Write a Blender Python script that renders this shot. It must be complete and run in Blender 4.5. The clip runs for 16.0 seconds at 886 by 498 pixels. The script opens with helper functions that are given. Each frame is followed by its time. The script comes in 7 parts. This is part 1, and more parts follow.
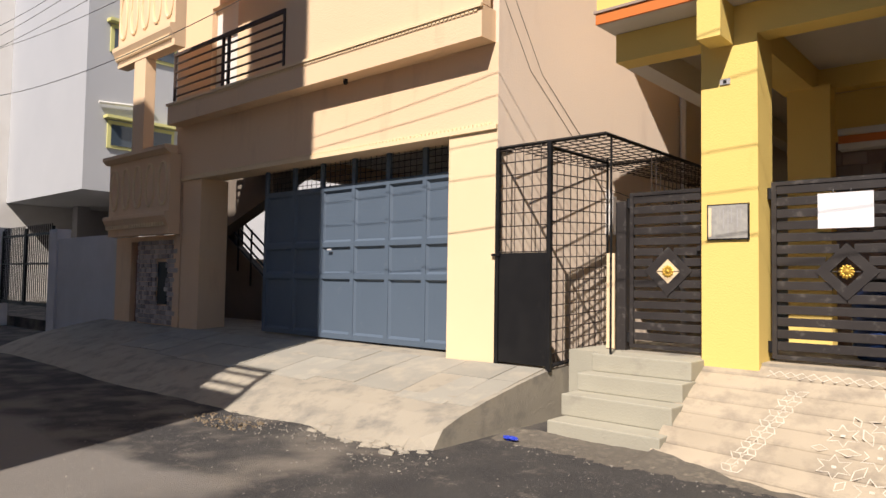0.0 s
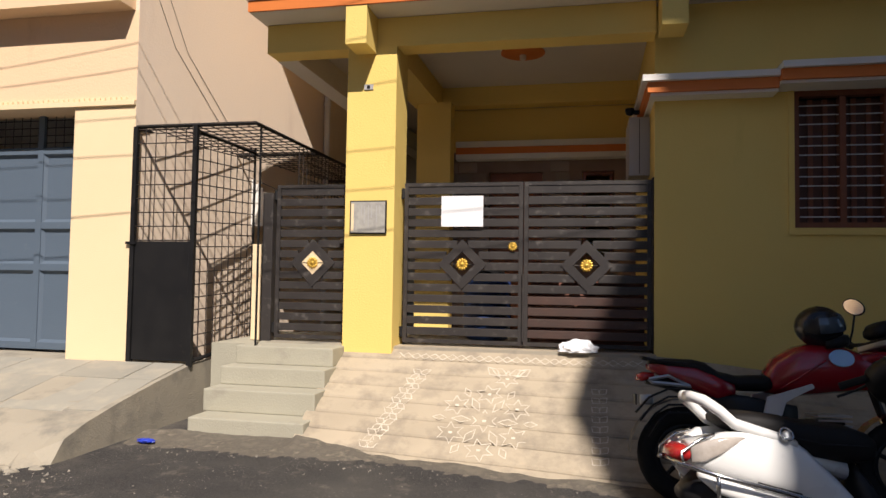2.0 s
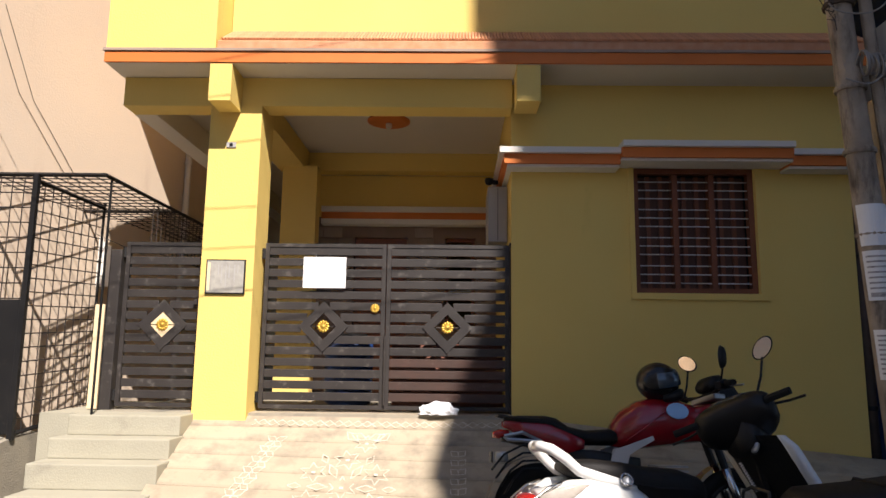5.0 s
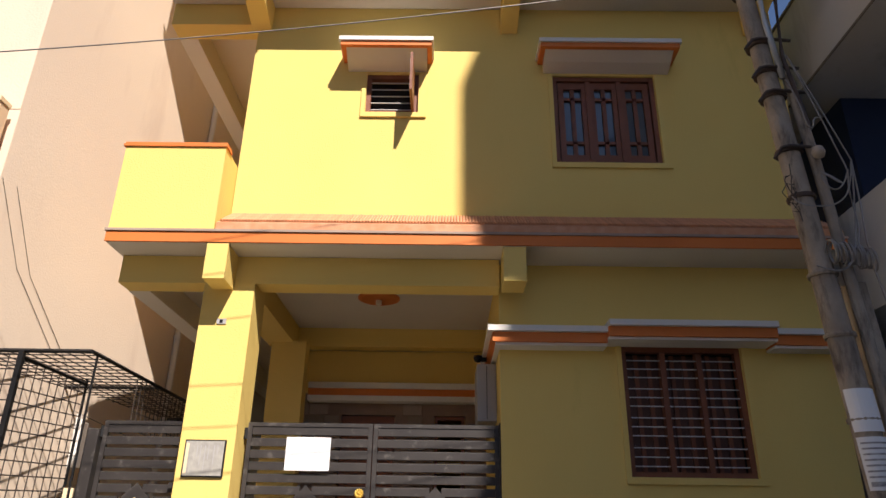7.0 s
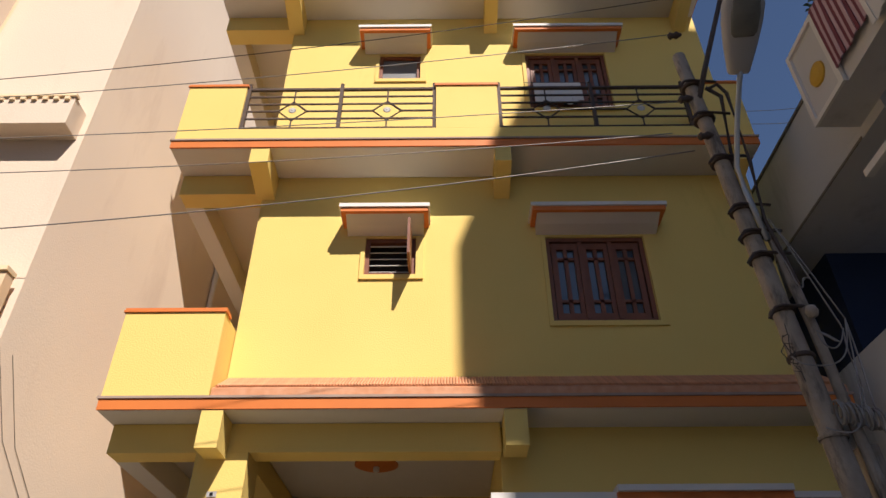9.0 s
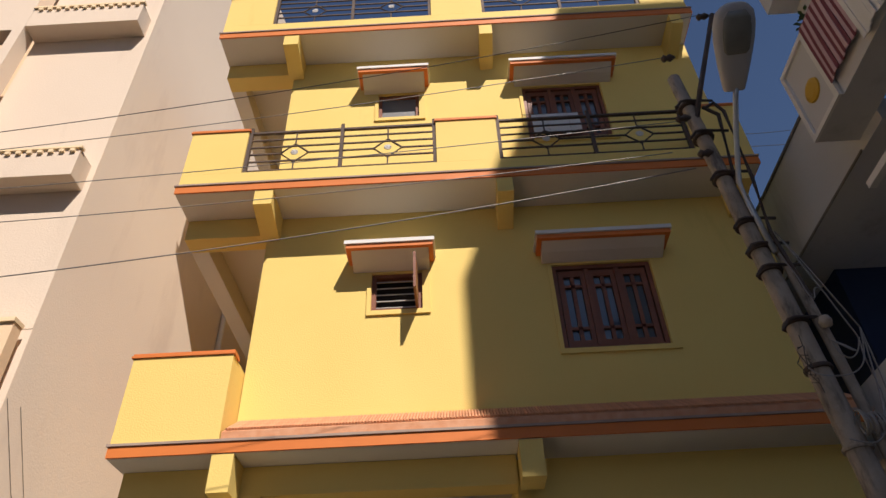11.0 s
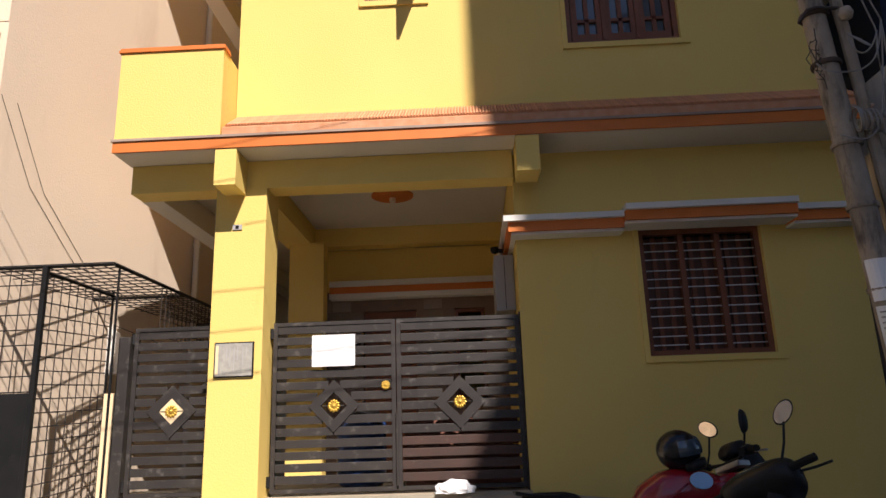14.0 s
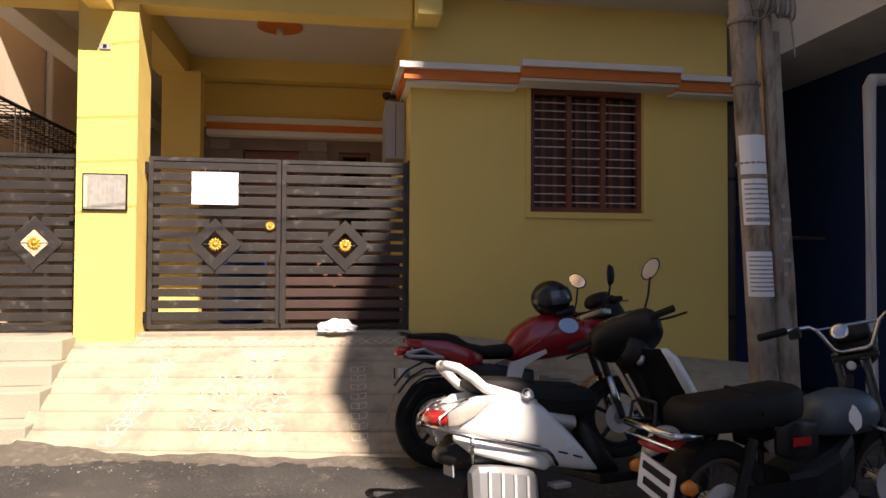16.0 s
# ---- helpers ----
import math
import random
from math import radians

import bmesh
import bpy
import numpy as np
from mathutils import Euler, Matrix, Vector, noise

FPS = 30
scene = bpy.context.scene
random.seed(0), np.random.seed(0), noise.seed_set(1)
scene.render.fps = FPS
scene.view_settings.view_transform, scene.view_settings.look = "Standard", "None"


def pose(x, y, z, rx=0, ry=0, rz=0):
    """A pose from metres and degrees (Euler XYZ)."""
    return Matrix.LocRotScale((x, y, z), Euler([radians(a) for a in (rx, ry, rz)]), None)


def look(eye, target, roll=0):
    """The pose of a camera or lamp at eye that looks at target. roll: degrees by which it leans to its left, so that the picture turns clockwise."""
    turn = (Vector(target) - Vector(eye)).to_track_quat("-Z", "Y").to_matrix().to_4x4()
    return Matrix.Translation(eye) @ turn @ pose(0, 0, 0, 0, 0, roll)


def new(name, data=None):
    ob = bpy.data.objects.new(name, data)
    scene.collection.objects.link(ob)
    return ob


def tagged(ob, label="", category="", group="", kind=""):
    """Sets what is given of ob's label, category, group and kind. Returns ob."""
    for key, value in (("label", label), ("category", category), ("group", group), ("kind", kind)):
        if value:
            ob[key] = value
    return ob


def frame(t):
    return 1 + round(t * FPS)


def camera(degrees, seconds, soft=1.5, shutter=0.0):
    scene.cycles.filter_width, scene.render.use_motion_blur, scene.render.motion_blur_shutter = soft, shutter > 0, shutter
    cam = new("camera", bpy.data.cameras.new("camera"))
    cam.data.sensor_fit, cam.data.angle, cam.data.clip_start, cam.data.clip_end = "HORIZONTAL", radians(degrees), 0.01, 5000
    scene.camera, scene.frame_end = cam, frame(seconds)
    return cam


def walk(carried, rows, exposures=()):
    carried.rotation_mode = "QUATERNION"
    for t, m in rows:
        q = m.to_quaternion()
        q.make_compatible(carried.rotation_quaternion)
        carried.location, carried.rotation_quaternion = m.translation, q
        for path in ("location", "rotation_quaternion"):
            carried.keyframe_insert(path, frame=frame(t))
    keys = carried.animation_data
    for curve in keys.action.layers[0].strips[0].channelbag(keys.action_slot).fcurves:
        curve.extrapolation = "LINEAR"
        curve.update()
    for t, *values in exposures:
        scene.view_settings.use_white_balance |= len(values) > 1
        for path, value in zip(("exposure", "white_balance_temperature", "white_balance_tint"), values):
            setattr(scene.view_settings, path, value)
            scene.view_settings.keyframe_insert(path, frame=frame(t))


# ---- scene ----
cam = camera(65.4, 16.0)
PATH = [
    (0, (-0.185, -0.183, 1.451), (-1.507, 1.315, 1.545), 0.9),
    (0.5, (-0.184, -0.186, 1.449), (-1.325, 1.453, 1.54), 1.1),
    (1, (-0.25, -0.225, 1.472), (-1.143, 1.562, 1.554), 0.8),
    (1.5, (-0.262, -0.231, 1.456), (-0.956, 1.643, 1.538), 0.7),
    (2, (-0.266, -0.238, 1.426), (-0.678, 1.717, 1.517), 0.9),
    (2.5, (-0.26, -0.225, 1.432), (-0.45, 1.764, 1.52), 1.1),
    (3, (-0.259, -0.236, 1.416), (-0.331, 1.76, 1.5), 0.8),
    (3.2, (-0.239, -0.235, 1.419), (-0.287, 1.763, 1.502), 0.8),
    (5.3, (-0.198, -0.235, 1.315), (-0.236, 1.73, 1.686), 0.8),
    (5.5, (-0.194, -0.234, 1.313), (-0.233, 1.722, 1.731), 0.9),
    (6, (-0.183, -0.25, 1.336), (-0.226, 1.672, 1.89), 0.8),
    (6.5, (-0.175, -0.262, 1.355), (-0.214, 1.622, 2.026), 0.9),
    (7, (-0.18, -0.282, 1.377), (-0.198, 1.56, 2.156), 0.9),
    (7.5, (-0.2, -0.288, 1.38), (-0.196, 1.509, 2.257), 0.4),
    (8, (-0.199, -0.301, 1.388), (-0.188, 1.441, 2.371), -0.2),
    (8.5, (-0.209, -0.315, 1.405), (-0.202, 1.371, 2.48), -0.3),
    (9, (-0.195, -0.342, 1.432), (-0.204, 1.284, 2.596), -0.2),
    (9.5, (-0.186, -0.326, 1.433), (-0.208, 1.237, 2.681), -0.7),
    (9.7, (-0.186, -0.318, 1.431), (-0.212, 1.218, 2.711), -0.8),
    (11.8, (-0.203, -0.22, 1.296), (-0.227, 1.386, 2.489), -3.3),
    (12, (-0.198, -0.207, 1.285), (-0.231, 1.454, 2.398), -3.2),
    (12.5, (-0.204, -0.204, 1.307), (-0.249, 1.557, 2.253), -3.0),
    (13, (-0.177, -0.214, 1.313), (-0.238, 1.617, 2.116), -2.9),
    (13.5, (-0.153, -0.23, 1.391), (-0.232, 1.664, 2.027), -2.3),
    (14, (-0.168, -0.225, 1.382), (-0.234, 1.712, 1.875), -1.9),
    (14.5, (-0.186, -0.214, 1.381), (-0.211, 1.751, 1.751), -1.5),
    (15, (-0.191, -0.225, 1.388), (-0.163, 1.76, 1.633), -0.9),
    (15.5, (-0.272, -0.226, 1.373), (-0.155, 1.765, 1.514), 0.1),
    (16, (-0.327, -0.222, 1.4), (-0.032, 1.756, 1.449), 0.3),
]
EXPOSURES = [(0.0, 0.45, 6500, 17), (1.0, 0.36, 6500, 15), (2.0, 0.33, 6500, 16), (3.0, 0.45, 6500, 17), (5.5, 0.80, 6500, 16), (6.0, 0.78, 6500, 17), (7.5, 0.63, 6500, 17), (9.5, 0.31, 6500, 17), (12.0, 0.15, 6500, 17), (13.0, 0.13, 6500, 15), (14.0, 0.56, 6500, 17), (15.0, 0.93, 6800, 18), (15.5, 0.99, 7000, 20), (16.0, 1.03, 7100, 21)]
walk(cam, [(t, look(eye, aim, roll)) for t, eye, aim, roll in PATH], exposures=EXPOSURES)

# ---- light ----
SUN = Vector((-0.42, 1.0, -1.14)).normalized()
world = bpy.data.worlds.new("sky")
scene.world = world
world.use_nodes = True
wn = world.node_tree
sky = wn.nodes.new("ShaderNodeTexSky")
sky.sky_type = "NISHITA"
sky.sun_disc = False
sky.sun_elevation = math.asin(-SUN.z)
sky.sun_rotation = math.atan2(-SUN.x, -SUN.y)
sky.air_density, sky.dust_density, sky.ozone_density = 1.0, 0.15, 4.0
wn.links.new(sky.outputs[0], wn.nodes["Background"].inputs[0])
wn.nodes["Background"].inputs[1].default_value = 0.065
sun_data = bpy.data.lights.new("sun", "SUN")
sun_data.energy, sun_data.angle, sun_data.color = 5.0, radians(0.4), (1.0, 0.93, 0.82)
sun = new("sun", sun_data)
sun.matrix_world = look((0, -20, 30), Vector((0, -20, 30)) + SUN)


# ---- materials ----
def material(name, color, other=None, rough=0.8, metal=0.0, scale=1.2, mix=0.5, bump=0.15, grain=90.0, streak=0.0,
             spec=0.4, vary=0.0, coat=0.0, dirt=None, dirt_at=(0.6, 0.75), dirt_scale=3.0):
    """A painted, plastered, metal or concrete surface with two scales of variation and fine relief."""
    m = bpy.data.materials.new(name)
    m.use_nodes = True
    nt = m.node_tree
    N, L = nt.nodes, nt.links
    b = N["Principled BSDF"]
    co = N.new("ShaderNodeTexCoord")
    other = other or tuple(c * 0.8 for c in color)
    n1 = N.new("ShaderNodeTexNoise")
    n1.inputs["Scale"].default_value, n1.inputs["Detail"].default_value = scale, 6.0
    L.new(co.outputs["Object"], n1.inputs["Vector"])
    r1 = N.new("ShaderNodeMapRange")
    r1.inputs[1].default_value, r1.inputs[2].default_value, r1.inputs[4].default_value = 0.35, 0.75, mix
    L.new(n1.outputs[0], r1.inputs[0])
    mx = N.new("ShaderNodeMix")
    mx.data_type = "RGBA"
    mx.inputs[6].default_value, mx.inputs[7].default_value = (*color, 1), (*other, 1)
    L.new(r1.outputs[0], mx.inputs[0])
    last = mx.outputs[2]
    if dirt:
        nd = N.new("ShaderNodeTexNoise")
        nd.inputs["Scale"].default_value, nd.inputs["Detail"].default_value, nd.inputs["Roughness"].default_value = dirt_scale, 9.0, 0.65
        mp = N.new("ShaderNodeMapping")
        mp.inputs["Scale"].default_value = (1, 1, 0.25 if streak else 1)
        L.new(co.outputs["Object"], mp.inputs[0])
        L.new(mp.outputs[0], nd.inputs["Vector"])
        rd = N.new("ShaderNodeMapRange")
        rd.inputs[1].default_value, rd.inputs[2].default_value = dirt_at
        L.new(nd.outputs[0], rd.inputs[0])
        md = N.new("ShaderNodeMix")
        md.data_type = "RGBA"
        md.inputs[7].default_value = (*dirt, 1)
        L.new(rd.outputs[0], md.inputs[0])
        L.new(last, md.inputs[6])
        last = md.outputs[2]
    if vary:
        oi = N.new("ShaderNodeObjectInfo")
        hs = N.new("ShaderNodeHueSaturation")
        rv = N.new("ShaderNodeMapRange")
        rv.inputs[3].default_value, rv.inputs[4].default_value = 1 - vary, 1 + vary
        L.new(oi.outputs["Random"], rv.inputs[0])
        L.new(rv.outputs[0], hs.inputs["Value"])
        L.new(last, hs.inputs["Color"])
        last = hs.outputs[0]
    L.new(last, b.inputs["Base Color"])
    n2 = N.new("ShaderNodeTexNoise")
    n2.inputs["Scale"].default_value, n2.inputs["Detail"].default_value = grain, 4.0
    L.new(co.outputs["Object"], n2.inputs["Vector"])
    rr = N.new("ShaderNodeMapRange")
    rr.inputs[3].default_value, rr.inputs[4].default_value = max(rough - 0.12, 0.03), min(rough + 0.1, 1)
    L.new(n1.outputs[0], rr.inputs[0])
    L.new(rr.outputs[0], b.inputs["Roughness"])
    if bump:
        bp = N.new("ShaderNodeBump")
        bp.inputs["Strength"].default_value, bp.inputs["Distance"].default_value = bump, 0.01
        L.new(n2.outputs[0], bp.inputs["Height"])
        L.new(bp.outputs[0], b.inputs["Normal"])
    b.inputs["Metallic"].default_value = metal
    b.inputs["Specular IOR Level"].default_value = spec
    b.inputs["Coat Weight"].default_value = coat
    return m


def glow_free_glass(name, color, rough=0.05):
    m = bpy.data.materials.new(name)
    m.use_nodes = True
    b = m.node_tree.nodes["Principled BSDF"]
    b.inputs["Base Color"].default_value = (*color, 1)
    b.inputs["Roughness"].default_value = rough
    b.inputs["Specular IOR Level"].default_value = 0.8
    return m


YELLOW = material("yellow_paint", (0.82, 0.61, 0.19), (0.77, 0.552, 0.165), 0.75, scale=0.8, bump=0.25, grain=60, spec=0.25,
                  dirt=(0.62, 0.47, 0.12), dirt_at=(0.62, 0.85), dirt_scale=1.6, streak=1)
ORANGE = material("orange_paint", (0.68, 0.20, 0.045), (0.56, 0.155, 0.04), 0.6, scale=3, bump=0.1, spec=0.3)
WHITE = material("white_paint", (0.74, 0.72, 0.68), (0.66, 0.63, 0.58), 0.7, scale=2, bump=0.1, spec=0.3)
CEIL = material("ceiling_paint", (0.72, 0.67, 0.60), (0.66, 0.60, 0.52), 0.8, scale=1, bump=0.1, spec=0.2)
PEACH = material("peach_paint", (0.82, 0.60, 0.39), (0.77, 0.55, 0.35), 0.8, scale=0.7, bump=0.35, grain=45, spec=0.2,
                 dirt=(0.60, 0.40, 0.25), dirt_at=(0.6, 0.85), dirt_scale=1.3, streak=1)
SIDE = material("weathered_peach_plaster", (0.76, 0.635, 0.505), (0.70, 0.575, 0.455), 0.9, scale=0.5, bump=0.22, grain=45, spec=0.15,
                dirt=(0.62, 0.49, 0.39), dirt_at=(0.56, 0.82), dirt_scale=1.2, streak=1)
PALECREAM = material("pale_cream_paint", (0.74, 0.615, 0.485), (0.69, 0.56, 0.435), 0.8, scale=0.6, bump=0.3, grain=40, spec=0.2,
                     dirt=(0.60, 0.48, 0.37), dirt_at=(0.56, 0.85), dirt_scale=1.5, streak=1)
# plain dark cement for coping and drip; on the stair the darkness is painted shade
DARKCEM_SHADE = material("dark_cement_and_stair_shade", (0.20, 0.17, 0.14), (0.14, 0.12, 0.10), 0.9, scale=2, bump=0.3, grain=50, spec=0.15)
CREAM = material("cream_paint", (0.84, 0.66, 0.42), (0.80, 0.60, 0.37), 0.75, scale=1, bump=0.25, spec=0.2)
GREYWALL = material("pale_grey_paint", (0.46, 0.47, 0.48), (0.40, 0.41, 0.43), 0.85, scale=0.4, bump=0.2, spec=0.2)
WALLWHITE = material("whitewashed_masonry", (0.62, 0.62, 0.63), (0.50, 0.50, 0.50), 0.9, scale=2, bump=0.5, grain=20, spec=0.15)
CONC = material("ramp_concrete", (0.375, 0.335, 0.262), (0.27, 0.25, 0.205), 0.9, scale=1.3, bump=0.5, grain=70, spec=0.2,
                dirt=(0.20, 0.19, 0.165), dirt_at=(0.48, 0.72), dirt_scale=3.4)
STRIP = material("grooved_concrete", (0.445, 0.375, 0.275), (0.34, 0.29, 0.215), 0.9, scale=2.2, bump=0.5, grain=80, spec=0.2, vary=0.05,
                 dirt=(0.245, 0.21, 0.165), dirt_at=(0.47, 0.74), dirt_scale=4.2)
STEP = material("step_cement", (0.40, 0.38, 0.30), (0.34, 0.32, 0.25), 0.85, scale=2.5, bump=0.35, grain=60, spec=0.25,
                dirt=(0.28, 0.26, 0.21), dirt_at=(0.58, 0.8), dirt_scale=3)
IRON = material("black_painted_iron", (0.010, 0.010, 0.011), (0.018, 0.017, 0.017), 0.5, scale=5, bump=0.12, grain=120, spec=0.3,
                dirt=(0.07, 0.06, 0.055), dirt_at=(0.66, 0.8), dirt_scale=9)
GATEIRON = material("dusty_gate_paint", (0.034, 0.030, 0.029), (0.055, 0.047, 0.042), 0.5, scale=4, bump=0.15, grain=90, spec=0.35,
                    dirt=(0.17, 0.155, 0.14), dirt_at=(0.57, 0.78), dirt_scale=9)
MESHIRON = material("dark_mesh_wire", (0.03, 0.024, 0.021), (0.075, 0.045, 0.033), 0.6, scale=9, bump=0.1)
GREYGATE = material("blue_grey_gate_paint", (0.10, 0.135, 0.18), (0.085, 0.118, 0.16), 0.5, scale=1.5, bump=0.12, grain=50, spec=0.4,
                    dirt=(0.15, 0.18, 0.21), dirt_at=(0.62, 0.85), dirt_scale=4)
GOLD = material("brass_paint", (0.75, 0.50, 0.10), (0.65, 0.40, 0.06), 0.35, metal=0.7, scale=20, bump=0.1)
WOOD = material("brown_window_wood", (0.22, 0.075, 0.035), (0.15, 0.05, 0.025), 0.5, scale=8, bump=0.2, grain=60, spec=0.4)
# near-black colour stands in for the unlit depth of the rooms
UNLITROOM = material("unlit_interior_black", (0.03, 0.025, 0.022), None, 0.9, bump=0)
STEEL = material("steel_bar", (0.62, 0.60, 0.58), (0.52, 0.50, 0.48), 0.45, metal=0.0, scale=10, bump=0.05)
FROST = glow_free_glass("frosted_glass", (0.16, 0.165, 0.165), 0.35)
GLASS = glow_free_glass("window_glass", (0.05, 0.07, 0.09))
PAPER = material("white_paper", (0.85, 0.86, 0.88), (0.80, 0.81, 0.83), 0.7, scale=4, bump=0.05)
TILE = material("roof_strip_tile", (0.60, 0.27, 0.13), (0.70, 0.39, 0.24), 0.75, scale=12, mix=0.8, bump=0.3, vary=0.1)
POLE = material("pole_concrete", (0.40, 0.34, 0.275), (0.21, 0.175, 0.145), 0.9, scale=5, mix=0.9, bump=0.8, grain=35, spec=0.2, streak=1, dirt=(0.11, 0.09, 0.075), dirt_at=(0.5, 0.68), dirt_scale=14)
RUSTIRON = material("rusted_iron", (0.10, 0.07, 0.055), (0.06, 0.045, 0.04), 0.7, metal=0.3, scale=9, bump=0.3)
PINKCLOTH = material("pink_cloth", (0.62, 0.12, 0.16), (0.5, 0.09, 0.12), 0.9, scale=12, bump=0.1)
CABLE = material("black_cable", (0.02, 0.02, 0.022), (0.04, 0.04, 0.04), 0.5, bump=0)
WIRE = material("aluminium_wire", (0.30, 0.28, 0.26), (0.20, 0.185, 0.175), 0.5, metal=0.4, bump=0)
CHALK = material("rangoli_powder", (0.70, 0.63, 0.52), (0.46, 0.39, 0.29), 0.95, scale=14, mix=0.9, bump=0.3)
RUBBER = material("tyre_rubber", (0.014, 0.014, 0.014), (0.026, 0.024, 0.022), 0.85, scale=12, bump=0.2, spec=0.2)
BLACKPL = material("black_plastic", (0.009, 0.009, 0.010), (0.016, 0.015, 0.015), 0.45, scale=10, bump=0.1, spec=0.3)
SEAT = material("seat_vinyl", (0.010, 0.009, 0.009), (0.017, 0.015, 0.014), 0.6, scale=8, bump=0.25, grain=200, spec=0.25)
REDP = material("red_tank_paint", (0.30, 0.008, 0.016), (0.25, 0.007, 0.013), 0.25, scale=3, bump=0, coat=0.6)
WHITEP = material("white_scooter_paint", (0.78, 0.78, 0.76), (0.72, 0.72, 0.70), 0.3, scale=3, bump=0, coat=0.5)
SILVER = material("silver_metal", (0.45, 0.46, 0.47), (0.36, 0.37, 0.38), 0.4, metal=0.6, scale=10, bump=0.05)
CHROME = material("chrome", (0.55, 0.55, 0.55), (0.5, 0.5, 0.5), 0.18, metal=1.0, scale=5, bump=0)
MIRROR = material("mirror_glass", (0.85, 0.85, 0.85), (0.85, 0.85, 0.85), 0.04, metal=1.0, bump=0)
REDLENS = material("red_lens", (0.45, 0.02, 0.02), (0.35, 0.01, 0.01), 0.2, bump=0, coat=0.5)
CLEARLENS = material("clear_lens", (0.50, 0.45, 0.40), (0.38, 0.33, 0.28), 0.2, scale=30, mix=0.8, bump=0.1, grain=150, coat=0.5)
BLACKGLOSS = material("black_helmet_gloss", (0.012, 0.012, 0.014), (0.02, 0.02, 0.02), 0.22, scale=8, bump=0.02, spec=0.5)
AMBER = material("amber_lens", (0.6, 0.18, 0.02), None, 0.2, bump=0, coat=0.5)
BLUETANK = material("faded_blue_tank_paint", (0.07, 0.095, 0.12), (0.05, 0.07, 0.09), 0.45, scale=5, bump=0.1, coat=0.2)
BLUEWALL = material("deep_blue_paint", (0.013, 0.028, 0.08), (0.011, 0.022, 0.065), 0.7, scale=1, bump=0.2)
RIGHTPALE = material("off_white_plaster", (0.60, 0.585, 0.57), (0.52, 0.505, 0.49), 0.85, scale=0.9, bump=0.2, dirt=(0.38, 0.36, 0.34), dirt_at=(0.56, 0.8), dirt_scale=2.0, streak=1)
PALE = material("pale_plaster", (0.42, 0.41, 0.41), (0.36, 0.35, 0.35), 0.85, scale=1, bump=0.2)


def asphalt_material():
    m = bpy.data.materials.new("worn_asphalt")
    m.use_nodes = True
    nt = m.node_tree
    N, L = nt.nodes, nt.links
    b = N["Principled BSDF"]
    co = N.new("ShaderNodeTexCoord")

    def noise_node(scale, detail=6.0):
        n = N.new("ShaderNodeTexNoise")
        n.inputs["Scale"].default_value, n.inputs["Detail"].default_value = scale, detail
        L.new(co.outputs["Object"], n.inputs["Vector"])
        return n

    def ramp_node(src, a, z):
        r = N.new("ShaderNodeMapRange")
        r.inputs[1].default_value, r.inputs[2].default_value = a, z
        L.new(src, r.inputs[0])
        return r.outputs[0]

    def mixed(fac, a, c2):
        x = N.new("ShaderNodeMix")
        x.data_type = "RGBA"
        L.new(fac, x.inputs[0])
        if isinstance(a, tuple):
            x.inputs[6].default_value = (*a, 1)
        else:
            L.new(a, x.inputs[6])
        x.inputs[7].default_value = (*c2, 1)
        return x.outputs[2]

    speck = noise_node(160, 3)
    patch = noise_node(0.9, 8)
    dust = noise_node(5.5, 12)
    dust.inputs["Roughness"].default_value = 0.72
    chips = N.new("ShaderNodeTexVoronoi")
    chips.inputs["Scale"].default_value = 38.0
    L.new(co.outputs["Object"], chips.inputs["Vector"])
    chip_at = noise_node(2.3, 5)
    gate_chip = N.new("ShaderNodeMath")
    gate_chip.operation = "MULTIPLY"
    L.new(ramp_node(chips.outputs["Distance"], 0.20, 0.10), gate_chip.inputs[0])
    L.new(ramp_node(chip_at.outputs[0], 0.46, 0.62), gate_chip.inputs[1])
    # the worn middle of the lane is pale, the edges by the houses are dark
    split = N.new("ShaderNodeSeparateXYZ")
    L.new(co.outputs["Object"], split.inputs[0])
    edge = N.new("ShaderNodeMath")
    edge.operation = "MULTIPLY_ADD"
    wob = noise_node(0.8, 7)
    L.new(wob.outputs[0], edge.inputs[0])
    edge.inputs[1].default_value = 1.6
    L.new(split.outputs[1], edge.inputs[2])
    side = N.new("ShaderNodeMath")
    side.operation = "MULTIPLY"
    L.new(ramp_node(edge.outputs[0], 3.10, 2.85), side.inputs[0])
    L.new(ramp_node(split.outputs[0], -3.6, -4.8), side.inputs[1])
    lane = side.outputs[0]
    c = mixed(ramp_node(speck.outputs[0], 0.42, 0.72), (0.032, 0.031, 0.031), (0.10, 0.095, 0.09))
    c = mixed(ramp_node(patch.outputs[0], 0.46, 0.70), c, (0.085, 0.08, 0.072))
    c = mixed(ramp_node(dust.outputs[0], 0.56, 0.74), c, (0.17, 0.15, 0.125))
    near_ramp = N.new("ShaderNodeMath")
    near_ramp.operation = "MULTIPLY"
    L.new(ramp_node(noise_node(1.9, 10).outputs[0], 0.44, 0.66), near_ramp.inputs[0])
    L.new(ramp_node(split.outputs[0], -3.5, -4.3), near_ramp.inputs[1])
    c = mixed(near_ramp.outputs[0], c, (0.175, 0.155, 0.13))
    c = mixed(lane, c, (0.19, 0.175, 0.155))
    c = mixed(gate_chip.outputs[0], c, (0.34, 0.31, 0.27))
    L.new(c, b.inputs["Base Color"])
    b.inputs["Roughness"].default_value = 0.9
    b.inputs["Specular IOR Level"].default_value = 0.2
    bp = N.new("ShaderNodeBump")
    bp.inputs["Strength"].default_value, bp.inputs["Distance"].default_value = 0.7, 0.012
    L.new(speck.outputs[0], bp.inputs["Height"])
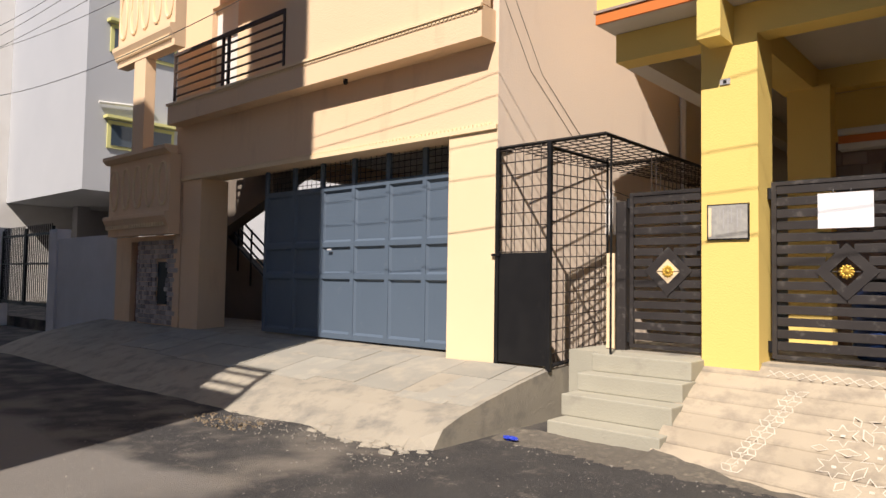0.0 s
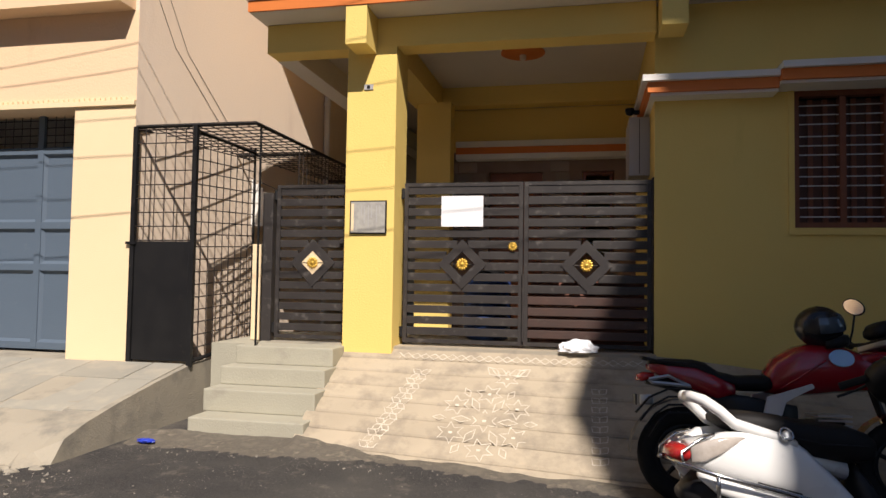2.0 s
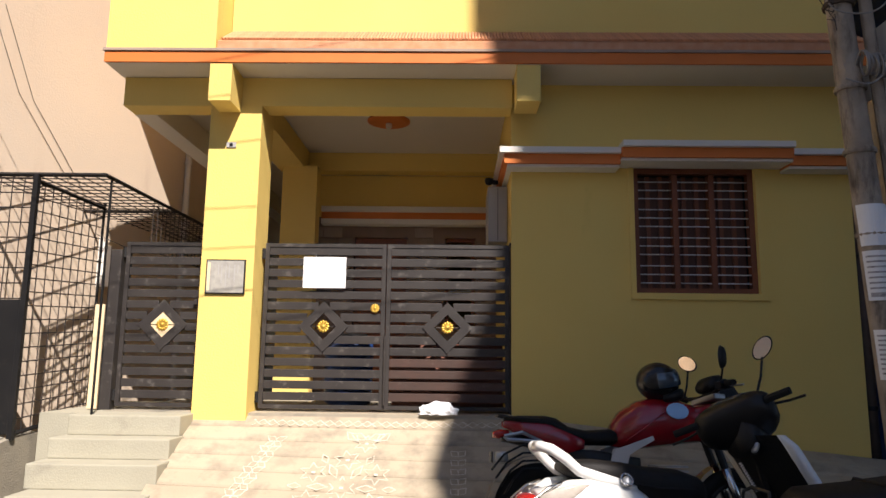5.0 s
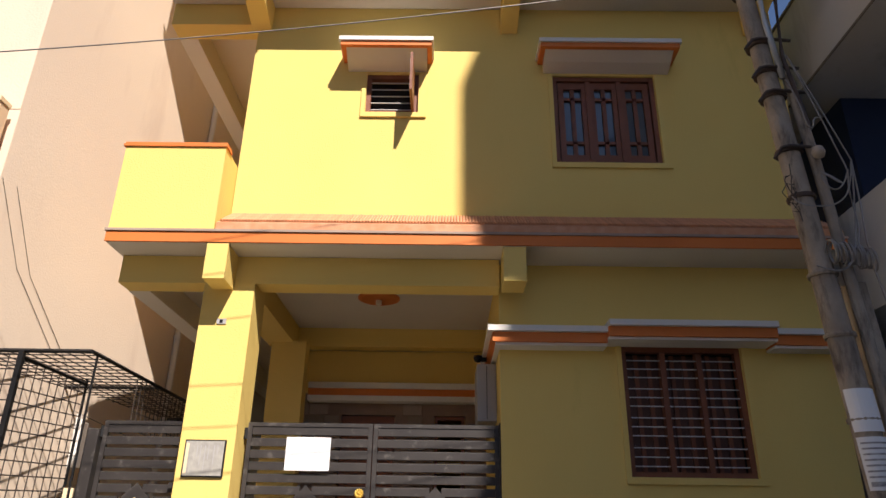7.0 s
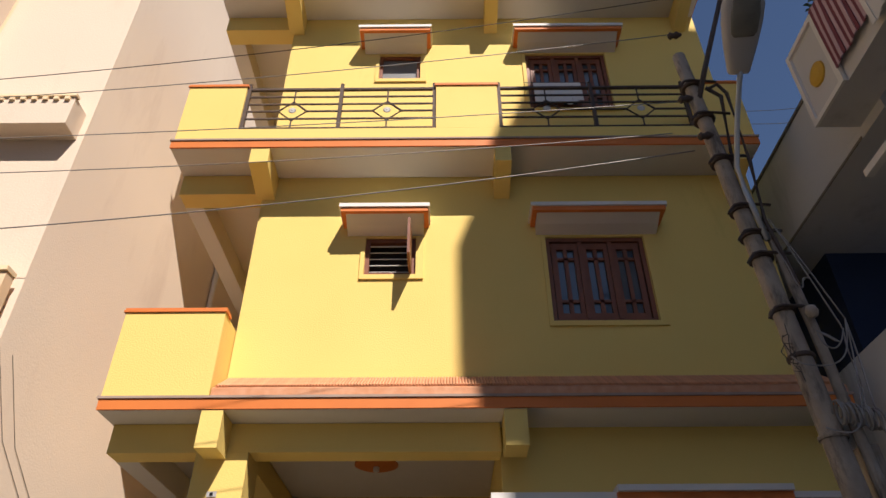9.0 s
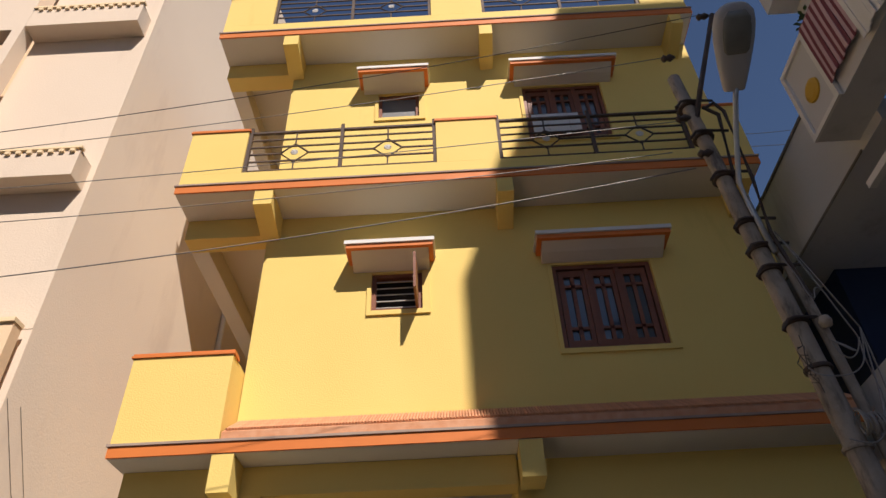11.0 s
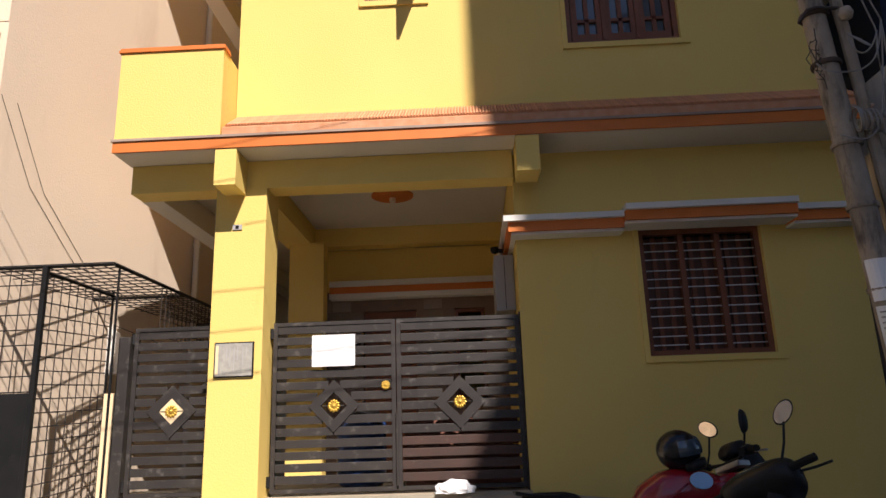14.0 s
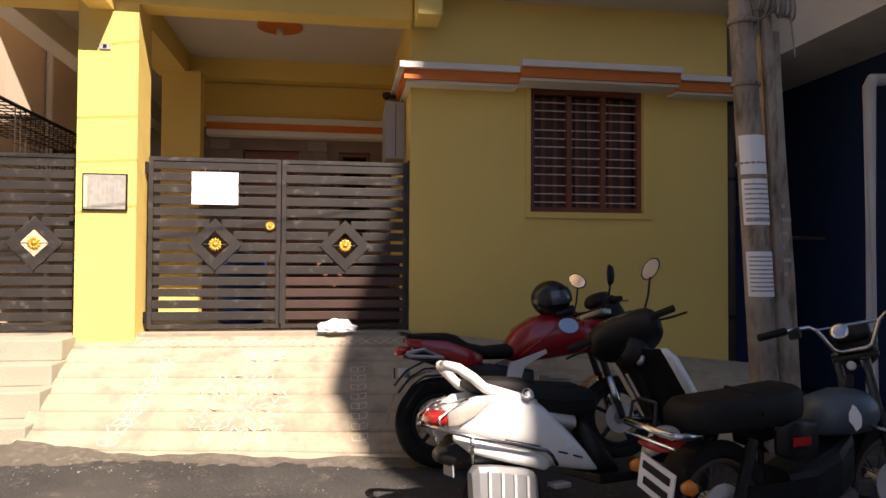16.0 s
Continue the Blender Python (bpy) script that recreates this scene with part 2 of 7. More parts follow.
    L.new(bp.outputs[0], b.inputs["Normal"])
    return m


ASPHALT = asphalt_material()

# ---- building helpers ----
PLACED = {}


def thing(name, at=(0, 0, 0), label="", category="", group="", kind="", local=False):
    """An empty that parents the parts of one thing. Parts are given in world metres unless local."""
    ob = new(name)
    ob.empty_display_size = 0.1
    ob.matrix_basis = Matrix.Translation(at)
    if not local:
        PLACED[ob.name] = Matrix.Translation(at).inverted()
    return tagged(ob, label, category, group, kind)


def mesh_of(name, bm, mat, smooth=False):
    bmesh.ops.recalc_face_normals(bm, faces=bm.faces)
    me = bpy.data.meshes.new(name)
    bm.to_mesh(me)
    bm.free()
    if smooth:
        me.polygons.foreach_set("use_smooth", [True] * len(me.polygons))
    for one in (mat if isinstance(mat, (list, tuple)) else [mat]):
        me.materials.append(one)
    return me


def part(name, bm, mat, parent=None, label="", smooth=False):
    ob = new(name, bm if isinstance(bm, bpy.types.Mesh) else mesh_of(name, bm, mat, smooth))
    if parent:
        ob.parent = parent
        if parent.name in PLACED:
            ob.matrix_parent_inverse = PLACED[parent.name]
    return tagged(ob, label)


def B(*boxes, bevel=0.0):
    """A bmesh of boxes (x0, x1, y0, y1, z0, z1)."""
    bm = bmesh.new()
    for x0, x1, y0, y1, z0, z1 in boxes:
        v = [bm.verts.new(p) for p in ((x0, y0, z0), (x1, y0, z0), (x1, y1, z0), (x0, y1, z0),
                                       (x0, y0, z1), (x1, y0, z1), (x1, y1, z1), (x0, y1, z1))]
        for f in ((0, 3, 2, 1), (4, 5, 6, 7), (0, 1, 5, 4), (1, 2, 6, 5), (2, 3, 7, 6), (3, 0, 4, 7)):
            bm.faces.new([v[i] for i in f])
    if bevel:
        bmesh.ops.bevel(bm, geom=list(bm.edges), offset=bevel, segments=2, affect="EDGES", profile=0.6)
    return bm


def prism(profile, axis, a, b, bm=None):
    """A profile of (u, v) points swept along an axis from a to b. Axis x: (y, z); y: (x, z); z: (x, y)."""
    bm = bm or bmesh.new()
    put = {"x": lambda s, u, v: (s, u, v), "y": lambda s, u, v: (u, s, v), "z": lambda s, u, v: (u, v, s)}[axis]
    va = [bm.verts.new(put(a, u, v)) for u, v in profile]
    vb = [bm.verts.new(put(b, u, v)) for u, v in profile]
    n = len(profile)
    bm.faces.new(va)
    bm.faces.new(vb[::-1])
    for i in range(n):
        bm.faces.new((va[i], va[(i + 1) % n], vb[(i + 1) % n], vb[i]))
    return bm


def tube(points, r, bm=None, sides=8, r2=None):
    """A round bar along points; r2: radius at the end."""
    bm = bm or bmesh.new()
    pts = [Vector(p) for p in points]
    rings = []
    for i, p in enumerate(pts):
        d = (pts[min(i + 1, len(pts) - 1)] - pts[max(i - 1, 0)]).normalized()
        q = d.to_track_quat("Z", "Y")
        rad = r if r2 is None else r + (r2 - r) * i / max(len(pts) - 1, 1)
        rings.append([bm.verts.new(p + q @ Vector((rad * math.cos(k * 2 * math.pi / sides), rad * math.sin(k * 2 * math.pi / sides), 0)))
                      for k in range(sides)])
    for a, b in zip(rings, rings[1:]):
        for k in range(sides):
            bm.faces.new((a[k], a[(k + 1) % sides], b[(k + 1) % sides], b[k]))
    bm.faces.new(rings[0][::-1])
    bm.faces.new(rings[-1])
    return bm


def lathe(profile, sides=24, bm=None, m=None):
    """Radius and height pairs turned round z, then moved by m."""
    bm = bm or bmesh.new()
    m = m or Matrix.Identity(4)
    rings = [[bm.verts.new(m @ Vector((r * math.cos(k * 2 * math.pi / sides), r * math.sin(k * 2 * math.pi / sides), z))) for k in range(sides)]
             for r, z in profile]
    for a, b in zip(rings, rings[1:]):
        for k in range(sides):
            bm.faces.new((a[k], a[(k + 1) % sides], b[(k + 1) % sides], b[k]))
    bm.faces.new(rings[0][::-1])
    bm.faces.new(rings[-1])
    return bm


def loft(sections, bm=None, closed=True):
    """Rings of equal count joined in order."""
    bm = bm or bmesh.new()
    rings = [[bm.verts.new(p) for p in s] for s in sections]
    for a, b in zip(rings, rings[1:]):
        n = len(a)
        for k in range(n if closed else n - 1):
            bm.faces.new((a[k], a[(k + 1) % n], b[(k + 1) % n], b[k]))
    if closed:
        bm.faces.new(rings[0][::-1])
        bm.faces.new(rings[-1])
    return bm


def holed_wall(x0, x1, z0, z1, y0, y1, holes):
    """A wall along x with rectangular openings (hx0, hx1, hz0, hz1) through it."""
    xs = sorted({x0, x1, *[h[0] for h in holes], *[h[1] for h in holes]})
    boxes = []
    for a, b in zip(xs, xs[1:]):
        cuts = sorted([(h[2], h[3]) for h in holes if h[0] <= a + 1e-6 and h[1] >= b - 1e-6])
        z = z0
        for c0, c1 in cuts:
            if c0 > z:
                boxes.append((a, b, y0, y1, z, c0))
            z = c1
        if z < z1:
            boxes.append((a, b, y0, y1, z, z1))
    bm = B(*boxes)
    bmesh.ops.remove_doubles(bm, verts=bm.verts, dist=1e-5)
    seen = {}
    for f in bm.faces:
        key = tuple(round(c, 4) for c in f.calc_center_median())
        seen.setdefault(key, []).append(f)
    bmesh.ops.delete(bm, geom=[f for fs in seen.values() if len(fs) > 1 for f in fs], context="FACES")
    return bm

# ---- ground and road ----
def road_height(x, y):
    return 0.09 - 0.09 * min(1.0, max(0.0, (x + 2.6) / 2.1)) + 0.012 * noise.noise(Vector((x * 0.7, y * 0.7, 0)))


def ground():
    xs = [-400, -150, -70, -40, -28] + [-22 + 0.5 * i for i in range(57)] + [7 + i for i in range(6)] + [18, 30, 70, 150, 400]
    ys = [-400, -150, -60, -25, -12, -6] + [-4 + 0.25 * i for i in range(49)] + [9, 10, 12, 20, 40, 100, 400]
    bm = bmesh.new()
    g = [[bm.verts.new((x, y, road_height(x, y) if -22 <= x <= 6 and -6 < y < 8 else (0.09 if x < -2.6 else 0.0))) for x in xs] for y in ys]
    for j in range(len(ys) - 1):
        for i in range(len(xs) - 1):
            bm.faces.new((g[j][i], g[j][i + 1], g[j + 1][i + 1], g[j + 1][i]))
    return tagged(part("ground", bm, ASPHALT, smooth=True), "dark worn asphalt road with dust and grit", "road", kind="structure")


ground()

# ---- sizes of the yellow house ----
SLAB, WALL, LOW, PIL, GATE = 5.75, 6.15, 6.25, 6.08, 6.35
LEFT, RIGHT, UPL = -3.45, 3.55, -2.44
BACK = 14.0

house = thing("yellow_house", (0.5, 9.0, 0.7), "three-storey yellow painted house with orange bands and brown windows", "house")

# floors of the porch and the solid base under it
part("porch_floor", B((-3.4, 0.33, 6.15, 9.0, 0.0, 0.79)), CONC, house, "plain cement porch floor")
# ground-floor room
WIN = (1.49, 2.64, 1.93, 3.14)
part("wall", holed_wall(0.32, RIGHT, 0.2, 3.97, LOW, LOW + 0.22, [WIN]), YELLOW, house)
part("wall", B((0.32, 0.54, LOW + 0.22, BACK, 0.2, 3.97)), YELLOW, house)
part("wall", B((RIGHT - 0.22, RIGHT, LOW + 0.22, BACK, 0.2, 10.37)), YELLOW, house)
ENTRY = material("entrance_brown", (0.26, 0.18, 0.145), (0.19, 0.135, 0.11), 0.85, scale=5, bump=0.4, grain=40)
# porch
part("pillar", B((-2.575, -2.08, PIL, PIL + 0.42, 0.6, 3.68), bevel=0.006), YELLOW, house)
part("beam", B((LEFT + 0.01, 0.318, 6.1, 6.36, 3.68, 3.965)), YELLOW, house)
part("beam", B((-2.5, -2.15, 6.362, 8.5, 3.68, 3.965)), YELLOW, house)
part("beam", B((-2.5, 0.318, 8.5, 8.73, 3.70, 3.965)), YELLOW, house)
part("pillar", B((-2.42, -1.98, 8.26, 8.498, 0.79, 3.698)), YELLOW, house)
part("ceiling", B((-2.14, 0.318, 6.362, 8.5, 3.94, 3.966)), CEIL, house, "off-white porch ceiling")
DOOR, SMALL = (-1.55, -0.85, 0.79, 2.86), (-0.35, 0.05, 1.7, 2.86)
part("wall", holed_wall(-2.44, 0.318, 3.05, 3.70, 8.75, 8.95, []), YELLOW, house)
part("wall", holed_wall(-2.44, 0.318, 0.79, 3.05, 8.75, 8.95, [DOOR, SMALL]), ENTRY, house, "brownish stone-clad entrance wall")
part("wall", B((-2.44, -2.24, 8.95, BACK, 0.79, 3.965)), YELLOW, house)
part("entrance_cornice", B((-1.97, 0.31, 8.55, 8.749, 3.165, 3.24), bevel=0.008), WHITE, house, "white cornice lip")
part("cornice_band", B((-1.97, 0.31, 8.58, 8.749, 3.075, 3.164)), ORANGE, house, "orange band")
part("entrance_cornice", B((-1.97, 0.31, 8.56, 8.749, 3.005, 3.074), bevel=0.008), WHITE, house, "white cornice lip")


def cladding():
    """Rows of uneven stone blocks on the entrance wall."""
    rnd = random.Random(4)
    meshes = [mesh_of("stone", B((0, w, -0.03, 0.0, 0, 0.13), bevel=0.006), STONE) for w in (0.18, 0.24, 0.3)]
    z = 2.0
    while z < 3.0:
        x = -2.2 - rnd.random() * 0.2
        while x < 0.2:
            k = rnd.randrange(3)
            w = (0.18, 0.24, 0.3)[k]
            if not any(h[0] - w < x < h[1] for h in (DOOR, SMALL)) and x + w < 0.3:
                o = part("stone", meshes[k], None, house)
                o.matrix_basis = Matrix.Translation((x, 8.748 - rnd.random() * 0.008, z))
            x += w + 0.012
        z += 0.142


STONE = material("cladding_stone", (0.28, 0.22, 0.18), (0.36, 0.29, 0.24), 0.85, scale=6, bump=0.5, grain=40, vary=0.35)

# slabs with orange bands and brackets
SLAB2 = 5.6
LIP = material("weathered_lip", (0.34, 0.25, 0.20), (0.45, 0.36, 0.30), 0.85, scale=5, bump=0.2)


def inset(x):
    """A width on the upper slabs, whose edge stands nearer the street."""
    return -0.19 + (x + 0.19) * 0.975


def slab(z, right, SLAB, LEFT):
    part("slab", B((LEFT - 0.02, right, SLAB + 0.02, BACK, z - 0.13, z - 0.005)), CEIL, house, "off-white slab underside")
    part("band", B((LEFT - 0.03, right + 0.01, SLAB, SLAB + 0.022, z - 0.125, z - 0.02)), ORANGE, house, "orange painted slab edge")
    part("band", B((LEFT - 0.045, right + 0.02, SLAB - 0.015, SLAB + 0.022, z - 0.018, z + 0.006)), LIP, house, "weathered grey lip")
    part("band", B((right - 0.005, right + 0.012, SLAB + 0.023, BACK, z - 0.125, z - 0.02)), ORANGE, house, "orange painted slab edge")


slab(4.10, 3.60, SLAB, LEFT)
slab(7.32, inset(3.62), SLAB2, inset(-3.53))
slab(10.51, inset(3.64), SLAB2, inset(-3.53))
for x0, x1, z0, z1 in ((-2.49, -2.285, 3.61, 3.965), (0.335, 0.55, 3.62, 3.965)):
    part("bracket", prism([(SLAB + 0.01, z1), (SLAB + 0.01, z0), (6.098, z0), (6.098, z1)], "x", x0, x1), YELLOW, house)
for base in (7.185, 10.375):
    for x0, x1 in ((-2.50, -2.28), (0.39, 0.58), (3.20, 3.37)):
        part("bracket", prism([(SLAB2 + 0.015, base), (SLAB2 + 0.015, base - 0.22), (6.148, base - 0.36), (6.148, base)], "x", x0, x1), YELLOW, house)
    part("beam", B((LEFT, UPL - 0.002, 6.1, 6.36, base - 0.30, base)), YELLOW, house)
    part("beam", B((LEFT, LEFT + 0.22, 6.362, BACK, base - 0.30, base)), CEIL, house)
part("beam", B((LEFT, LEFT + 0.22, 6.362, BACK, 3.68, 3.965)), CEIL, house)

# upper walls
VENT = (-1.13, -0.545, 5.72, 6.25)
UPW = (0.96, 2.10, 5.11, 6.245)
STOREY = 3.29
for k, (z0, z1) in enumerate(((4.10, 7.185), (7.32, 10.375))):
    holes = [(h[0], h[1], h[2] + k * STOREY, h[3] + k * STOREY) for h in (VENT, UPW)]
    part("wall", holed_wall(UPL, RIGHT, z0, z1, WALL, WALL + 0.22, holes), YELLOW, house)
    part("wall", B((UPL, UPL + 0.22, WALL + 0.22, BACK, z0, z1)), YELLOW, house)
part("wall", B((UPL, RIGHT, BACK - 0.25, BACK, 0.3, 10.37)), YELLOW, house)

# sloping strip of small clay tiles above the first slab
part("tile_bed", prism([(SLAB + 0.02, 4.10), (6.149, 4.10), (6.149, 4.455), (SLAB + 0.02, 4.19)], "x", UPL, 3.6), TILE, house, "peach mortar edge")


def tile_strip():
    me = mesh_of("tile", prism([(0.0, 0.0), (0.004, 0.016), (0.014, 0.022), (0.024, 0.016), (0.028, 0.0)], "y", 0, 0.405), TILE)
    slope = math.atan2(0.265, 0.38)
    n = 200
    for i in range(n):
        o = part("tile", me, None, house)
        o.matrix_basis = Matrix.Translation((UPL + 0.02 + i * (6.0 / n), 5.80, 4.216)) @ Matrix.Rotation(slope, 4, "X")


# balcony block at the left of the first floor
par = part("parapet", B((LEFT - 0.02, UPL - 0.01, SLAB + 0.003, SLAB + 0.14, 4.107, 5.02)), YELLOW, house)
part("parapet", B((UPL - 0.15, UPL - 0.01, SLAB + 0.141, WALL + 0.1, 4.107, 5.02)), YELLOW, house)
part("parapet", B((LEFT - 0.02, LEFT + 0.1, SLAB + 0.141, BACK, 4.107, 5.02)), YELLOW, house)
part("parapet_cap", B((LEFT - 0.04, UPL + 0.005, SLAB - 0.015, SLAB + 0.16, 5.021, 5.045), (LEFT - 0.03, UPL, SLAB - 0.005, SLAB + 0.15, 5.046, 5.07)), ORANGE, house, "orange coping")
part("parapet_cap", B((LEFT - 0.04, LEFT + 0.12, SLAB + 0.161, BACK, 5.021, 5.07)), ORANGE, house, "orange coping")


# parapets with railings on the two upper slabs
def flower(m, r, name, parent, mat=None, label="gold painted flower boss"):
    """A cast flower boss: a domed disc with a ring of petals and a knob."""
    bm = lathe([(r * 0.86, 0.0), (r * 0.80, r * 0.16), (r * 0.45, r * 0.22), (r * 0.05, r * 0.24)], 20, m=m)
    for k in range(12):
        a = k * math.pi / 6
        c = m @ Matrix.Rotation(a, 4, "Z") @ Matrix.Translation((r * 0.70, 0, r * 0.10)) @ Matrix.Diagonal((r * 0.32, r * 0.19, r * 0.20, 1))
        bmesh.ops.create_uvsphere(bm, u_segments=8, v_segments=6, radius=1, matrix=c)
    bmesh.ops.create_uvsphere(bm, u_segments=10, v_segments=6, radius=1, matrix=m @ Matrix.Translation((0, 0, r * 0.2)) @ Matrix.Diagonal((r * 0.30, r * 0.30, r * 0.24, 1)))
    return part(name, bm, mat or GOLD, parent, label, smooth=True)


def railing(x0, x1, z0, z1, panels, SLAB):
    rail = part("railing", B((x0, x1, SLAB + 0.03, SLAB + 0.07, z1 - 0.03, z1)), RUSTIRON, house, "dark brown iron railing")
    w = (x1 - x0) / panels
    for i in range(panels + 1):
        x = x0 + i * w
        part("post", B((x - 0.022, x + 0.022, SLAB + 0.025, SLAB + 0.075, z0 - 0.02, z1 + 0.05)), RUSTIRON, rail)
        part("finial", lathe([(0.0, 0.0), (0.02, 0.012), (0.024, 0.03), (0.0, 0.055)], 10, m=Matrix.Translation((x, SLAB + 0.05, z1 + 0.05))), RUSTIRON, rail)
    for i in range(panels):
        xa, xb = x0 + i * w + 0.022, x0 + (i + 1) * w - 0.022
        c, zc = (xa + xb) / 2, z0 + (z1 - z0) * 0.45
        h = (z1 - z0) * 0.22
        for f in (0.05, 0.27, 0.62, 0.8):
            z = z0 + (z1 - z0) * f
            part("bar", B((xa, xb, SLAB + 0.04, SLAB + 0.06, z - 0.009, z + 0.009)), RUSTIRON, rail)
        for xs, xe in ((xa, c - h * 1.1), (c + h * 1.1, xb)):
            part("bar", B((xs, xe, SLAB + 0.04, SLAB + 0.06, zc - 0.009, zc + 0.009)), RUSTIRON, rail)
        bm = bmesh.new()
        ring = [(c, zc + h), (c + h * 1.1, zc), (c, zc - h), (c - h * 1.1, zc)]
        tube([(ax, SLAB + 0.05, az) for ax, az in ring + ring[:2]], 0.014, bm, 6)
        part("stem", tube([(c, SLAB + 0.05, zc + h), (c, SLAB + 0.05, z1 - 0.03)], 0.01, sides=6), RUSTIRON, rail)
        part("stem", tube([(c, SLAB + 0.05, z0 - 0.02), (c, SLAB + 0.05, zc - h)], 0.01, sides=6), RUSTIRON, rail)
        part("diamond", bm, RUSTIRON, rail)
        flower(pose(c, SLAB + 0.04, zc, 90), 0.05, "boss", rail, STEEL, "dull pale flower boss")


for z in (7.327, 10.517):
    part("kerb", B((inset(-3.53), inset(3.6), SLAB2 + 0.003, SLAB2 + 0.12, z, z + 0.17)), YELLOW, house)
    for x0, x1 in ((inset(-3.53), inset(-2.78)), (inset(-0.31), inset(0.48)), (inset(2.93), inset(3.6))):
        part("parapet", B((x0, x1, SLAB2 + 0.003, SLAB2 + 0.12, z + 0.171, z + 0.92)), YELLOW, house)
        part("parapet_cap", B((x0 - 0.02, x1 + 0.02, SLAB2 - 0.015, SLAB2 + 0.14, z + 0.921, z + 0.945), (x0 - 0.01, x1 + 0.01, SLAB2 - 0.005, SLAB2 + 0.13, z + 0.946, z + 0.97)), ORANGE, house, "orange coping")
    part("parapet", B((3.38, 3.5, SLAB2 + 0.121, BACK, z, z + 0.92)), YELLOW, house)
    railing(inset(-2.755), inset(-0.335), z + 0.19, z + 0.93, 2, SLAB2)
    railing(inset(0.505), inset(2.905), z + 0.19, z + 0.93, 2, SLAB2)
part("roof", B((LEFT, RIGHT - 0.2, 5.9, BACK, 10.512, 10.54)), CONC, house, "flat cement terrace")


# ---- windows, awnings and cornices of the yellow house ----
def awning(x0, x1, z):
    """A projecting sunshade with a white lip, an orange cove and a white soffit."""
    aw = part("awning", B((x0, x1, 5.80, WALL - 0.002, z - 0.05, z)), WHITE, house, "white sunshade with an orange cove")
    part("cove", ring_frame(x0 + 0.02, x1 - 0.02, 5.82, WALL - 0.003, z - 0.105, z - 0.051, 0.05, True), ORANGE, aw, "orange painted cove")
    part("soffit", prism([(5.872, z - 0.052), (WALL - 0.004, z - 0.052), (WALL - 0.004, z - 0.22), (6.0, z - 0.17), (5.872, z - 0.10)], "x", x0 + 0.075, x1 - 0.075), CEIL, aw)


def band_frame(x0, x1, z0, z1, y):
    """A raised plaster band below and beside an opening."""
    part("window_band", B((x0 - 0.05, x1 + 0.09, y - 0.025, y - 0.002, z0 - 0.06, z0 - 0.001)), YELLOW, house)
    part("window_band", B((x1 + 0.002, x1 + 0.09, y - 0.022, y - 0.002, z0, z1)), YELLOW, house)
    part("window_band", B((x0 - 0.05, x0 - 0.002, y - 0.022, y - 0.002, z0, z1)), YELLOW, house)


def ring_frame(x0, x1, z0, z1, y0, y1, w, lying=False):
    """One closed rectangular frame with mitred corners, upright or lying flat."""
    bm = bmesh.new()
    rings = [[bm.verts.new(p) for p in ((cx, y0, cz), (cx + dx * w, y0, cz + dz * w), (cx + dx * w, y1, cz + dz * w), (cx, y1, cz))]
             for cx, cz, dx, dz in ((x0, z0, 1, 1), (x1, z0, -1, 1), (x1, z1, -1, -1), (x0, z1, 1, -1))]
    for i in range(4):
        a, b = rings[i], rings[(i + 1) % 4]
        for k in range(4):
            bm.faces.new((a[k], a[(k + 1) % 4], b[(k + 1) % 4], b[k]))
    if lying:
        for v in bm.verts:
            v.co = Vector((v.co.x, v.co.z, v.co.y))
    bmesh.ops.recalc_face_normals(bm, faces=bm.faces)
    return bm


